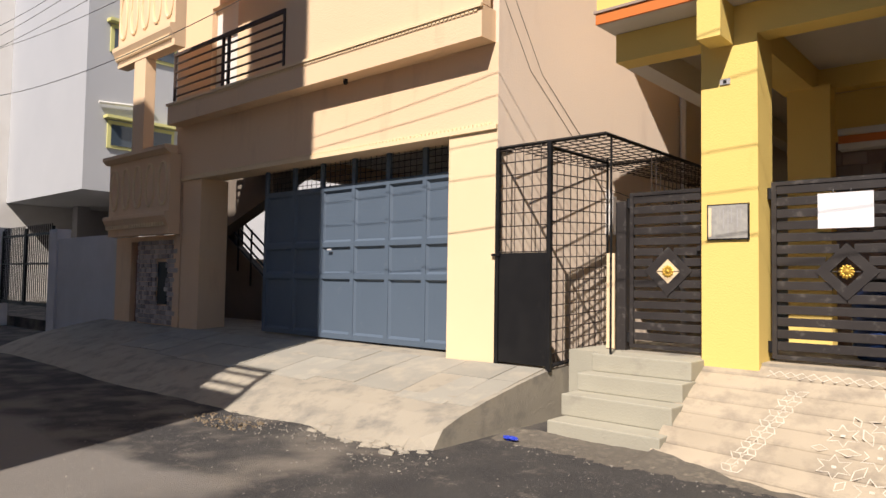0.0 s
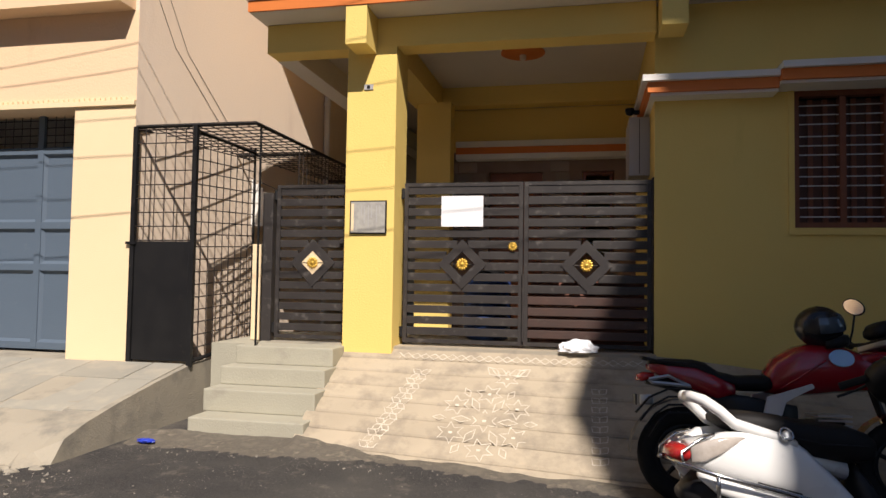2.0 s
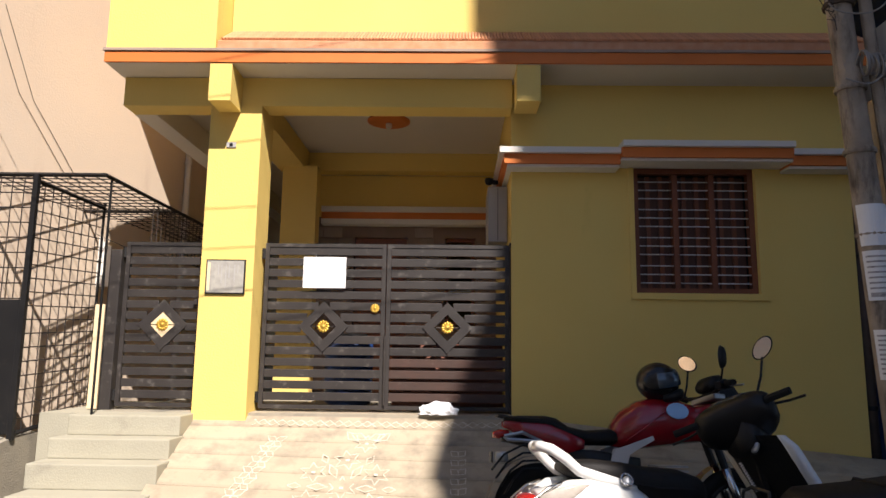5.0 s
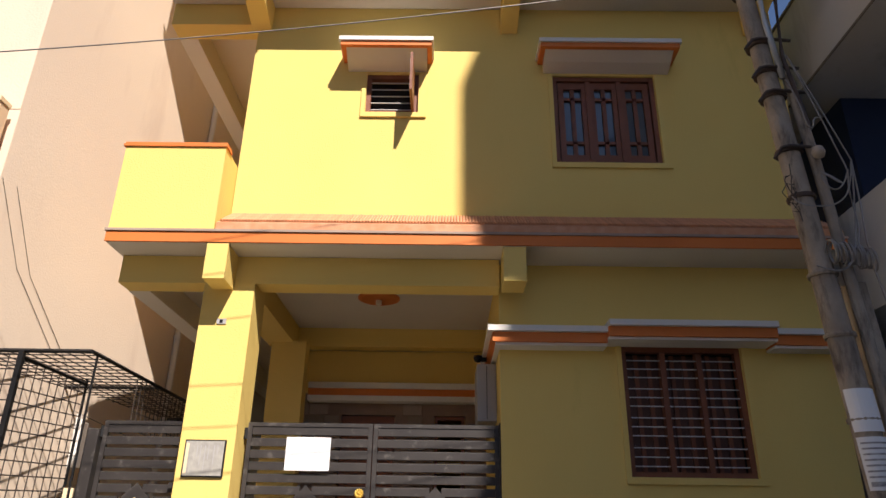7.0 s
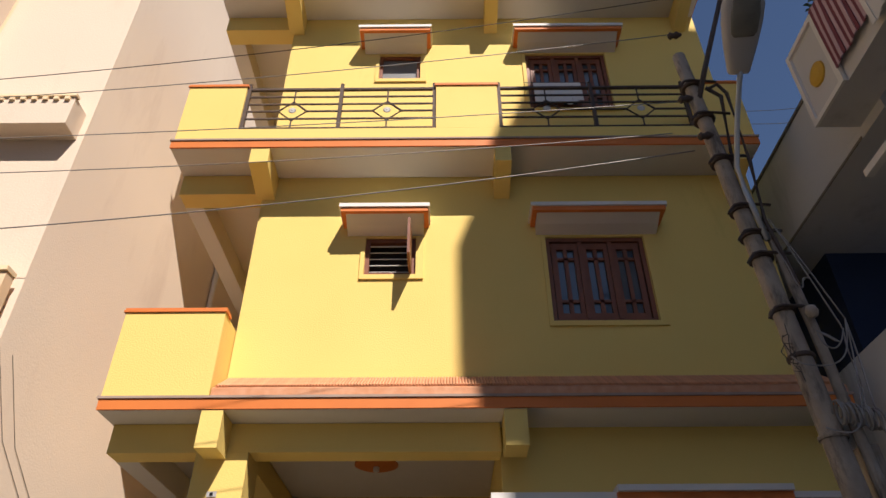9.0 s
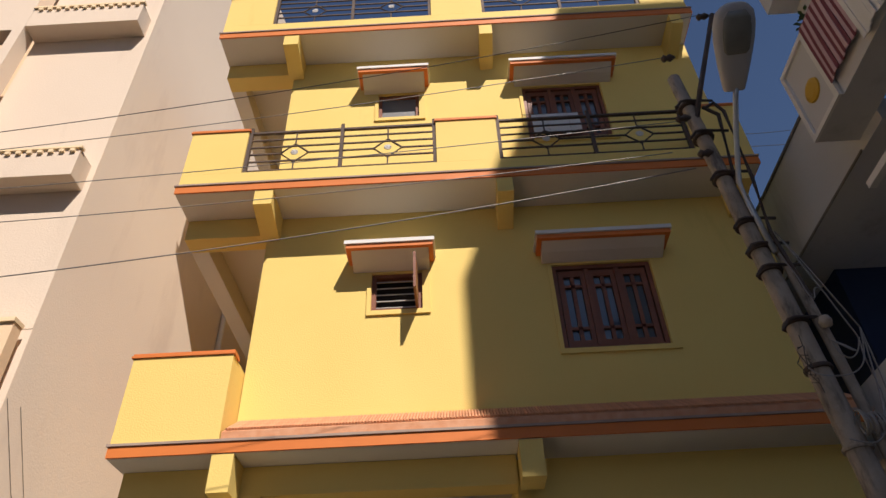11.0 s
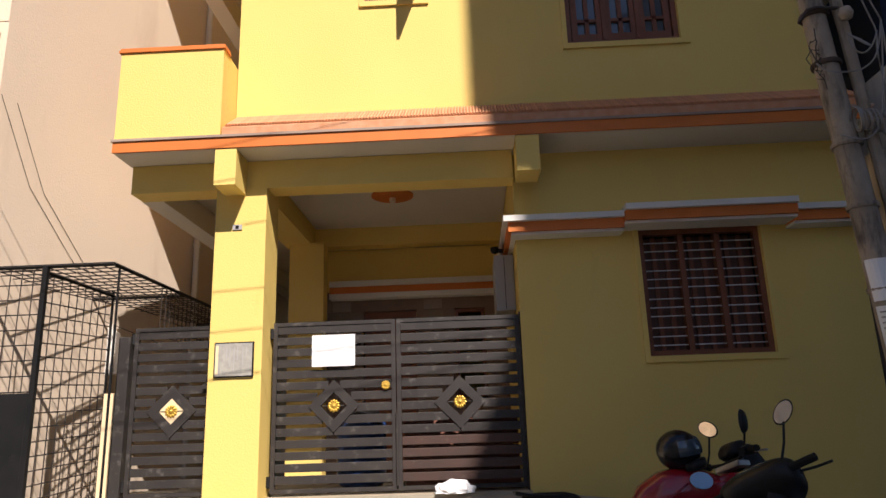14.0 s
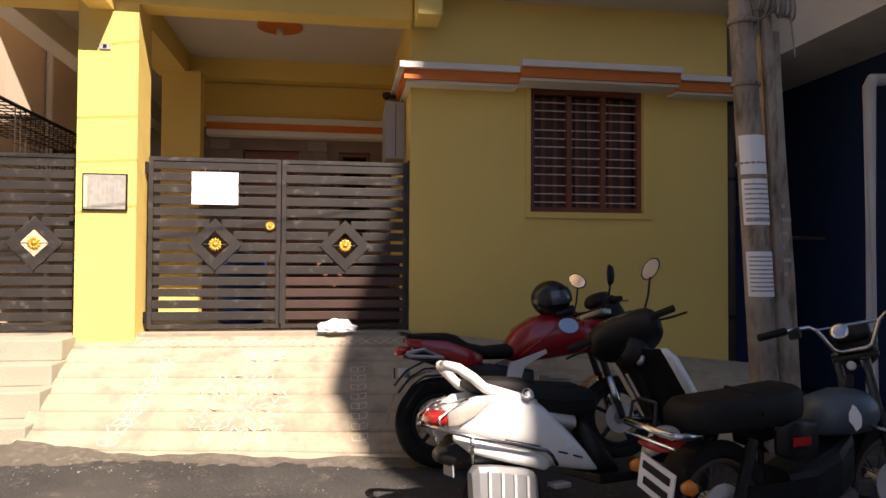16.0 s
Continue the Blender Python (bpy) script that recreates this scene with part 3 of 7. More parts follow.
def window(x0, x1, z0, z1, y, sashes, bars, label=""):
    w = part("window", ring_frame(x0, x1, z0, z1, y + 0.03, y + 0.11, 0.05), WOOD, house, label)
    # flat sheet, its blackness painted in place of room shade
    part("room", B((x0 + 0.001, x1 - 0.001, y + 0.2, y + 0.219, z0, z1)), UNLITROOM, w, "near-black sheet standing in for the unlit room")
    sw = (x1 - x0 - 0.1) / sashes
    for i in range(sashes):
        a, b = x0 + 0.05 + i * sw, x0 + 0.05 + (i + 1) * sw
        if i:
            part("mullion", B((a - 0.025, a + 0.025, y + 0.025, y + 0.115, z0 + 0.05, z1 - 0.06)), WOOD, w)
        if bars:
            n = bars
            for k in range(n):
                z = z0 + 0.1 + (k // 3) * ((z1 - z0 - 0.12) / (n // 3)) + (k % 3) * 0.082
                if z < z1 - 0.08:
                    part("grille_bar", tube([(a, y + 0.055, z), (b, y + 0.055, z)], 0.006, sides=6), STEEL, w, "thin steel bar")
            for s in (0.33, 0.68):
                xx = a + (b - a) * s
                part("shutter_stile", B((xx - 0.02, xx + 0.02, y + 0.12, y + 0.15, z0 + 0.05, z1 - 0.06)), WOOD, w)
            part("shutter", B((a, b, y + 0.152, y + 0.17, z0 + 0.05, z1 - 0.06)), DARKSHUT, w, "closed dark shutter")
        else:
            part("pane", B((a + 0.05, b - 0.05, y + 0.085, y + 0.09, z0 + 0.1, z1 - 0.12)), GLASS, w, "dark reflecting glass pane")
            part("sash", B((a + 0.012, a + 0.075, y + 0.05, y + 0.1, z0 + 0.055, z1 - 0.065), (b - 0.075, b - 0.012, y + 0.05, y + 0.1, z0 + 0.055, z1 - 0.065),
                           (a + 0.075, b - 0.075, y + 0.05, y + 0.1, z0 + 0.055, z0 + 0.13), (a + 0.075, b - 0.075, y + 0.05, y + 0.1, z1 - 0.15, z1 - 0.065),
                           (a + 0.075, b - 0.075, y + 0.055, y + 0.095, z0 + 0.27, z0 + 0.305), (a + 0.075, b - 0.075, y + 0.055, y + 0.095, z1 - 0.30, z1 - 0.265)), WOOD, w)
            c = (a + b) / 2
            part("glazing_bar", B((c - 0.022, c + 0.022, y + 0.055, y + 0.095, z0 + 0.131, z1 - 0.151)), WOOD, w)
    return w


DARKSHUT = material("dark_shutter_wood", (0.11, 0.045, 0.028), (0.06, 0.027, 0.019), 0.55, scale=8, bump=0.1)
CURTAIN = material("blue_curtain", (0.13, 0.22, 0.30), (0.10, 0.17, 0.24), 0.9, scale=6, bump=0.1)
window(*WIN, LOW, 3, 12, label="brown wooden window with horizontal steel bars")
band_frame(*WIN, LOW)
for k in range(2):
    z = k * STOREY
    w = window(UPW[0], UPW[1], UPW[2] + z, UPW[3] + z, WALL, 3, 0, label="brown wooden three-sash window, glazed")
    part("curtain", B((UPW[0] + 0.1, UPW[0] + 0.55, WALL + 0.14, WALL + 0.15, UPW[2] + z + 0.1, UPW[3] + z - 0.3)), CURTAIN, w, "blue curtain behind the glass")
    band_frame(UPW[0], UPW[1], UPW[2] + z, UPW[3] + z, WALL)
    awning(0.783, 2.34, 6.49 + z)
    awning(-1.42, -0.38, 6.49 + z)
    x0, x1, z0, z1 = VENT[0], VENT[1], VENT[2] + z, VENT[3] + z
    v = part("window", ring_frame(x0, x1, z0, z1, WALL + 0.03, WALL + 0.1, 0.05), WOOD, house, "small brown ventilator window")
    part("room", B((x0 + 0.001, x1 - 0.001, WALL + 0.2, WALL + 0.219, z0, z1)), UNLITROOM, v, "near-black sheet standing in for the unlit room")
    if k:
        part("pane", B((x0 + 0.05, x1 - 0.05, WALL + 0.07, WALL + 0.076, z0 + 0.05, z1 - 0.05)), FROST, v, "grey frosted pane")
    for i in range(0 if k else 5):
        zz = z0 + 0.08 + i * 0.09
        part("grille_bar", tube([(x0 + 0.05, WALL + 0.06, zz), (x1 - 0.05, WALL + 0.06, zz)], 0.007, sides=6), STEEL, v)
    band_frame(x0, x1, z0, z1, WALL)
    if k == 0:
        part("shutter", prism([(WALL + 0.02, z0 + 0.02), (WALL - 0.42, z0 + 0.02), (WALL - 0.42, z1 - 0.03), (WALL + 0.02, z1 - 0.03)], "x", x1 - 0.075, x1 - 0.045), WOOD, v, "opened brown shutter leaf")


def cornice(points, z):
    """The white and orange moulding over the ground-floor window, along a broken line in plan."""
    for dz0, dz1, off, mat, lab in ((-0.055, 0.0, 0.0, WHITE, "white lip"), (-0.148, -0.056, 0.045, ORANGE, "orange band"), (-0.175, -0.149, 0.075, WHITE, "white lip")):
        for (a, b, front, dz) in points:
            part("cornice", B((a + (off if a < 0.3 else 0), b, front + off, LOW - 0.002, z + dz + dz0, z + dz + dz1)), mat, house, lab)
    part("cornice", B((0.194, 0.318, LOW, 8.2, z - 0.055, z)), WHITE, house, "white lip")
    part("cornice", B((0.235, 0.318, LOW, 8.2, z - 0.14, z - 0.056)), ORANGE, house, "orange band")
    part("cornice", B((0.275, 0.318, LOW, 8.2, z - 0.175, z - 0.141)), WHITE, house, "white lip")


cornice([(0.194, 1.319, 5.98, 0.0), (1.322, 2.89, 5.90, 0.045), (2.893, 3.6, 5.98, 0.0)], 3.262)

# ---- ramp, steps ----
def ramp_z(x, y):
    """Height of the ramp in front of the yellow house."""
    top = 0.79 if x < 0.4 else 0.79 - 0.1 * (x - 0.4)
    foot = 4.87 if x < -0.7 else max(4.63, 4.87 - 0.2 * (x + 0.7))
    low = 0.09 - 0.09 * min(1.0, max(0.0, (x + 2.6) / 2.1))
    return low + (top - low) * (y - foot) / (6.2 - foot), foot, top


def yellow_ramp():
    ramp = thing("house_ramp", (0, 5.5, 0.08), "sunlit sloping concrete entrance ramp with grooves across it", "ramp", kind="structure")
    rnd = random.Random(2)
    n = 8
    for i in range(n):
        bm = bmesh.new()
        rows = []
        a, b = i / n, (i + 1) / n
        xs = [-2.63 + 6.35 * k / 32 for k in range(33)]
        for f, dz in ((a, -0.25), (a + 0.006, -0.012), (a + 0.012, 0.0), ((a + b) / 2, 0.004), (b - 0.012, 0.0), (b - 0.006, -0.012), (b, -0.25)):
            row = []
            for k, x in enumerate(xs):
                z0, foot, top = ramp_z(x, 0)
                y = foot - 0.1 + (6.2 - foot + 0.1) * f
                xx = x + (0.07 * (1 - f) + 0.03 * noise.noise(Vector((0, y * 5, 2))) if k == 0 else 0)
                z = ramp_z(x, y)[0]
                row.append(bm.verts.new((xx, y, z + dz + 0.004 * noise.noise(Vector((x * 4, y * 4, 3))))))
            rows.append(row)
        for r, s in zip(rows, rows[1:]):
            for k in range(len(xs) - 1):
                bm.faces.new((r[k], r[k + 1], s[k + 1], s[k]))
        for k in (0, -1):
            bm.faces.new([r[k] for r in rows])
        part("ramp_strip", bm, STRIP, ramp)
    part("landing", B((-2.68, 0.33, 6.2, 6.36, 0.3, 0.792)), STRIP, ramp)
    part("verge", B((0.331, 3.72, 6.19, 6.26, 0.0, 0.44)), CONC, ramp)


yellow_ramp()


def steps():
    st = thing("entrance_steps", (-3.1, 5.5, 0.08), "grey-green cement steps leading up to the small gate", "steps", kind="structure")
    for z0, z1, y0, xl, xr in ((0.0, 0.255, 5.02, -3.53, -2.50), (0.255, 0.45, 5.30, -3.56, -2.52), (0.45, 0.615, 5.56, -3.55, -2.54), (0.615, 0.785, 5.78, -3.52, -2.55)):
        part("step", B((xl, xr, y0, 6.6, z0, z1), bevel=0.012), STEP, st)
    part("landing", B((-3.9, -2.58, 6.0, 7.6, 0.3, 0.78)), STEP, st)


steps()


FLAG = material("cement_slab", (0.33, 0.315, 0.265), (0.255, 0.245, 0.21), 0.9, scale=1.8, bump=0.4, grain=70, spec=0.2, vary=0.07, dirt=(0.42, 0.375, 0.295), dirt_at=(0.5, 0.74), dirt_scale=3.4)


def slope_z(y):
    """Height of the garage ramp along its slope."""
    pts = ((4.0, 0.17), (4.3, 0.29), (4.7, 0.39), (5.2, 0.50), (5.7, 0.595), (6.1, 0.62))
    for (a, za), (b, zb) in zip(pts, pts[1:]):
        if y <= b:
            return za + (zb - za) * (y - a) / (b - a)
    return 0.62


def orange_ramp():
    bm = bmesh.new()
    xs = [-14.5, -13, -11.5, -10.5, -9.5, -8.8] + [-8.2 + 0.1 * i for i in range(42)] + [-3.95]
    rows = []
    for x in xs:
        spill = 0.30 * math.exp(-((x + 4.85) / 0.32) ** 2) + 0.14 * math.exp(-((x + 6.2) / 0.5) ** 2)
        foot = 3.72 + 0.12 * math.sin(x * 0.9) - spill + 0.10 * noise.noise(Vector((x * 2.3, 0.7, 0))) + 0.06 * noise.noise(Vector((x * 7.0, 2.7, 0)))
        prof = [(6.1, 0.62), (5.7, 0.595), (5.2, 0.50), (4.7, 0.39), (4.3, 0.29), (4.0, 0.17), (foot, 0.06), (foot - 0.05, -0.1), (6.1, -0.1)]
        if x > -4.0:
            prof = [(6.1, 0.60), (5.7, 0.585), (5.2, 0.50), (4.7, 0.40), (4.35, 0.32), (4.12, 0.24), (3.98, 0.06), (3.97, -0.1), (6.1, -0.1)]
        rows.append([bm.verts.new((x, y, z + 0.006 * noise.noise(Vector((x * 2, y * 2, 1))))) for y, z in prof])
    for a, b in zip(rows, rows[1:]):
        for k in range(len(a)):
            bm.faces.new((a[k], a[(k + 1) % len(a)], b[(k + 1) % len(a)], b[k]))
    bm.faces.new(rows[0])
    bm.faces.new(rows[-1][::-1])
    ramp = tagged(part("garage_ramp", bm, CONC), "broad dusty grey ramp of cement slabs to the garage", "ramp", kind="structure")
    rnd = random.Random(21)
    x = -11.2
    while x < -4.1:
        w = min(rnd.uniform(0.62, 0.80), -3.98 - x)
        low = 4.62 + rnd.uniform(-0.10, 0.08)
        for y0, y1 in ((5.68, 5.22), (5.215, low)):
            b2 = bmesh.new()
            tilt = rnd.uniform(0.002, 0.010)
            v = [b2.verts.new((xx, yy, zz + dz)) for dz in (-0.03, tilt) for xx, yy, zz in ((x, y0, slope_z(y0)), (x + w - 0.018, y0, slope_z(y0)), (x + w - 0.018, y1, slope_z(y1)), (x, y1, slope_z(y1)))]
            for f in ((0, 1, 2, 3), (4, 5, 6, 7), (0, 1, 5, 4), (1, 2, 6, 5), (2, 3, 7, 6), (3, 0, 4, 7)):
                b2.faces.new([v[i] for i in f])
            part("ramp_slab", b2, FLAG, ramp)
        x += w


orange_ramp()

# ---- the peach house ----
peach = thing("peach_house", (-8.5, 9.0, 0.6), "peach painted house with a garage below and balconies above", "house")
OF = 5.7
PB = 20.0
part("pillar", B((-5.307, -4.62, OF, OF + 0.5, 0.3, 3.10)), CREAM, peach, "pale cream corner pillar")
SKEW = 0.14


def side_x(y):
    """The side wall runs askew, towards the yellow house at the back."""
    return -4.619 + SKEW * (y - OF)


part("wall", prism([(side_x(OF), OF + 0.002), (side_x(13.5), 13.5), (side_x(13.5) - 0.27, 13.5), (-4.85, 6.2), (-4.85, OF + 0.002)], "z", 0.2, 17.0), SIDE, peach, "weathered side wall")
part("pillar", B((-11.35, -10.75, OF, OF + 0.5, 0.3, 3.10)), PEACH, peach)
part("beam", B((-11.4, -4.901, OF + 0.002, OF + 0.4, 3.101, 4.05)), PEACH, peach)
part("beam", B((-4.9, -4.621, OF, OF + 0.03, 3.14, 4.05)), PEACH, peach)
part("trim", B((-11.4, -4.62, OF - 0.03, OF - 0.001, 3.10, 3.15)), CREAM, peach)
part("slab", B((-11.5, -4.66, 5.45, PB, 4.051, 4.40)), PEACH, peach)
part("trim", B((-11.52, -4.65, 5.42, 5.449, 4.37, 4.41)), CREAM, peach)
part("garage_ceiling", B((-11.4, -4.87, OF + 0.41, PB, 3.9, 4.05)), CEIL, peach)
part("garage_floor", B((-14.0, -4.87, 6.1, PB, 0.0, 0.62)), CONC, peach)
part("wall", B((-14.3, -4.87, 13.8, 14.0, 0.3, 3.9)), CREAM, peach, "garage back wall")
part("pillar", B((-11.62, -11.40, OF + 0.002, OF + 0.35, 0.3, 4.05)), PEACH, peach)
part("wall", B((-14.2, -14.02, 6.6, 13.79, 0.3, 1.9)), CREAM, peach, "low wall beside the stair")
part("pillar", B((-11.62, -11.40, 12.4, 12.8, 0.3, 4.05)), PEACH, peach)
part("beam", B((-11.62, -11.40, OF + 0.351, 14.0, 3.5, 4.05)), PEACH, peach)
# upper storey: a balcony behind a railing, then a flush wall with box sunshades and a projecting bay
part("wall", holed_wall(-13.45, -6.4, 4.41, 17.0, 6.6, 6.85, [(-12.15, -11.25, 4.42, 6.6)]), PEACH, peach)
part("door", B((-12.13, -11.27, 6.7, 6.75, 4.42, 6.58)), WHITE, peach, "white balcony door")
part("pillar", B((-8.22, -7.62, 5.5, 6.599, 4.41, 7.419)), PEACH, peach)
part("parapet", B((-7.619, -4.66, 5.46, 5.60, 4.41, 5.35)), PEACH, peach)
part("trim", B((-7.619, -4.65, 5.43, 5.61, 5.351, 5.40)), CREAM, peach)
part("wall", B((-6.4, -4.6195, OF - 0.004, OF + 0.4, 5.42, 17.0)), PALECREAM, peach, "flush pale upper wall")
part("wall", holed_wall(-11.4, -6.401, 7.42, 17.0, 5.40, 5.65, [(-8.2, -6.56, 8.4, 10.6), (-8.2, -6.56, 11.7, 13.9)]), PALECREAM, peach, "projecting upper bay")
for z in (7.42, 10.68):
    shade = part("sunshade", B((-6.399, -4.70, 5.40, OF - 0.005, z, z + 0.44), bevel=0.006), PALECREAM, peach, "pale box sunshade")
    part("trim", B((-6.399, -4.68, 5.37, 5.45, z + 0.441, z + 0.475)), CREAM, shade)
    me = mesh_of("dentil", B((0, 0.06, 5.365, 5.40, z + 0.38, z + 0.425)), CREAM)
    for i in range(12):
        part("dentil", me, None, shade).matrix_basis = Matrix.Translation((-6.3 + i * 0.135, 0, 0))


def dentil_course(x0, x1, y, z, n):
    """A row of small plaster blocks along a ledge."""
    w = (x1 - x0) / n
    tagged(part("dentil_course", B(*[(x0 + i * w, x0 + (i + 0.7) * w, y - 0.014, y - 0.001, z, z + 0.03) for i in range(n)]), CREAM, peach, "row of small plaster blocks"), kind="stuff")


dentil_course(-11.3, -4.7, 5.449, 4.335, 110)
dentil_course(-11.3, -4.7, OF - 0.002, 3.155, 110)
rail = part("railing", B((-11.40, -8.23, 5.48, 5.53, 5.22, 5.27)), RUSTIRON, peach, "brown iron balcony railing")
for i in range(5):
    part("bar", B((-11.40, -8.23, 5.49, 5.52, 4.52 + i * 0.14, 4.54 + i * 0.14)), RUSTIRON, rail)
for x in (-11.38, -9.86, -9.70, -8.25):
    part("post", B((x - 0.02, x + 0.02, 5.485, 5.525, 4.41, 5.22)), RUSTIRON, rail)

# balconies with embossed panels, a column between them, stone-clad entry below
def embossed_balcony(z0, z1, x0, x1, y):
    b = part("balcony", B((x0, x1, y + 0.04, y + 0.24, z0, z1)), PEACH, peach, "balcony front with embossed oval panels")
    part("trim", prism([(y, z1 - 0.0), (y + 0.16, z1), (y + 0.16, z1 + 0.13), (y - 0.08, z1 + 0.13), (y - 0.08, z1 + 0.07)], "x", x0 - 0.08, x1 + 0.02), PEACH, b)
    part("trim", prism([(y + 0.039, z0 + 0.12), (y - 0.05, z0 + 0.3), (y - 0.05, z0 + 0.37), (y + 0.039, z0 + 0.39)], "x", x0 - 0.05, x1), PEACH, b)
    n = 24
    me = mesh_of("dentil", B((0, 0.05, y - 0.02, y + 0.038, z0 + 0.13, z0 + 0.2)), CREAM)
    for i in range(n):
        o = part("dentil", me, None, b)
        o.matrix_basis = Matrix.Translation((x0 + 0.02 + i * (x1 - x0 - 0.08) / n, 0, 0))
    for i in range(5):
        cx = x0 + (i + 0.5) * (x1 - x0) / 5
        zc, h, w = (z0 + z1) / 2 + 0.18, (z1 - z0) * 0.27, (x1 - x0) * 0.062
        pts = [(cx + w * math.copysign(abs(math.cos(a)) ** 0.8, math.cos(a)), y + 0.036, zc + h * math.sin(a)) for a in [k * math.pi / 12 for k in range(25)]]
        part("oval", tube(pts, 0.028, sides=6), CREAM, b)


embossed_balcony(2.20, 3.58, -13.80, -11.42, 5.45)
embossed_balcony(5.45, 7.0, -13.65, -11.42, 5.45)
part("column", B((-12.95, -12.50, 5.5, 5.7, 3.711, 5.449), bevel=0.01), PEACH, peach)
part("wall", holed_wall(-14.0, -11.351, 0.4, 2.199, OF + 0.05, OF + 0.3, [(-13.35, -13.0, 0.4, 2.1)]), PEACH, peach)
part("door", B((-13.34, -13.01, OF + 0.15, OF + 0.2, 0.5, 2.09)), WOOD, peach, "narrow dark wooden door")


def entry_stones():
    rnd = random.Random(8)
    meshes = [mesh_of("stone", B((0, w, -0.035, 0, 0, 0.075), bevel=0.006), GREYSTONE) for w in (0.07, 0.11, 0.15)]
    z = 0.62
    while z < 2.1:
        x = -12.98
        while x < -11.6:
            k = rnd.randrange(3)
            w = (0.07, 0.11, 0.15)[k]
            if x + w < -11.37 and not (-12.25 < x + w / 2 < -11.85 and 0.95 < z < 1.75):
                o = part("stone", meshes[k], None, peach)
                o.matrix_basis = Matrix.Translation((x, OF + 0.048 - rnd.random() * 0.02, z))
            x += w + 0.008
        z += 0.083


GREYSTONE = material("grey_cladding_stone", (0.46, 0.41, 0.38), (0.34, 0.30, 0.28), 0.9, scale=6, bump=0.5, grain=40, vary=0.35)
part("niche", B((-12.22, -11.88, OF + 0.03, OF + 0.049, 0.97, 1.72)), IRON, peach, "dark framed letter niche")

# staircase in the open passage beside the garage
# the passage's shade is put into the colour of the flights
stair = part("staircase", prism([(-13.7, 0.55), (-13.7, 2.32), (-13.3, 2.32), (-11.3, 1.07), (-11.3, 0.55)], "y", 7.75, 7.95), DARKCEM_SHADE, peach, "lower concrete stair flight")
part("stair_flight", prism([(-13.9, 2.0), (-13.5, 2.08), (-10.9, 3.0), (-9.9, 3.42), (-9.9, 3.895), (-13.9, 3.895)], "y", 7.2, 7.5), DARKCEM_SHADE, stair, "upper stair flight")
part("stair_wall", B((-15.5, -13.0, 7.76, 7.95, 0.1, 3.95)), DARKCEM_SHADE, stair)
for off in (0.22, 0.42, 0.62, 0.82):
    part("stair_rail", tube([(-13.4, 7.72, 2.25 + off), (-11.3, 7.72, 0.92 + off)], 0.022, sides=6), IRON, stair)
for i in range(5):
    x = -13.3 + i * 0.48
    z = 2.0 - (x + 13.3) * 0.624
    part("stair_post", tube([(x, 7.72, z - 0.1), (x, 7.72, z + 1.04)], 0.02, sides=6), IRON, stair)


# ---- sliding garage gate ----
def garage_gate():
    g = thing("garage_gate", (-7.5, 6.0, 0.62), "blue-grey sheet metal garage gate with pressed panels", "gate")
    y = 6.0
    xs = [-9.30, -8.60, -7.95, -7.27, -6.60, -5.95, -5.31]
    rows = [0.68, 1.50, 1.94, 2.73]
    for a, b in zip(xs, xs[1:]):
        for c, d in zip(rows, rows[1:]):
            bm = bmesh.new()
            i = 0.035
            v = [bm.verts.new(p) for p in ((a + i, y, c + i), (b - i, y, c + i), (b - i, y, d - i), (a + i, y, d - i),
                                           (a + i + 0.03, y + 0.025, c + i + 0.03), (b - i - 0.03, y + 0.025, c + i + 0.03), (b - i - 0.03, y + 0.025, d - i - 0.03), (a + i + 0.03, y + 0.025, d - i - 0.03))]
            for f in ((4, 5, 6, 7), (0, 1, 5, 4), (1, 2, 6, 5), (2, 3, 7, 6), (3, 0, 4, 7)):
                bm.faces.new([v[k] for k in f])
            part("panel", bm, GREYGATE, g)
    for x in xs:
        part("stile", B((x - 0.035, x + 0.035, y - 0.012, y + 0.03, 0.66, 3.10)), GREYGATE, g)
    for z in rows:
        part("rail", B((xs[0] - 0.035, xs[-1], y - 0.009, y + 0.028, z - 0.035, z + 0.035)), GREYGATE, g)
    bm = bmesh.new()
    for k in range(38):
        x = -9.27 + k * 0.105
        tube([(x, y + 0.02, 2.76), (x, y + 0.02, 3.10)], 0.005, bm, 4)
    for k in range(4):
        tube([(-9.3, y + 0.02, 2.82 + k * 0.08), (-5.31, y + 0.02, 2.82 + k * 0.08)], 0.005, bm, 4)
    part("mesh_grille", bm, MESHIRON, g, "dark welded mesh above the panels")
    part("handle", B((-7.78, -7.70, y - 0.03, y - 0.012, 1.86, 1.88)), STEEL, g)


garage_gate()


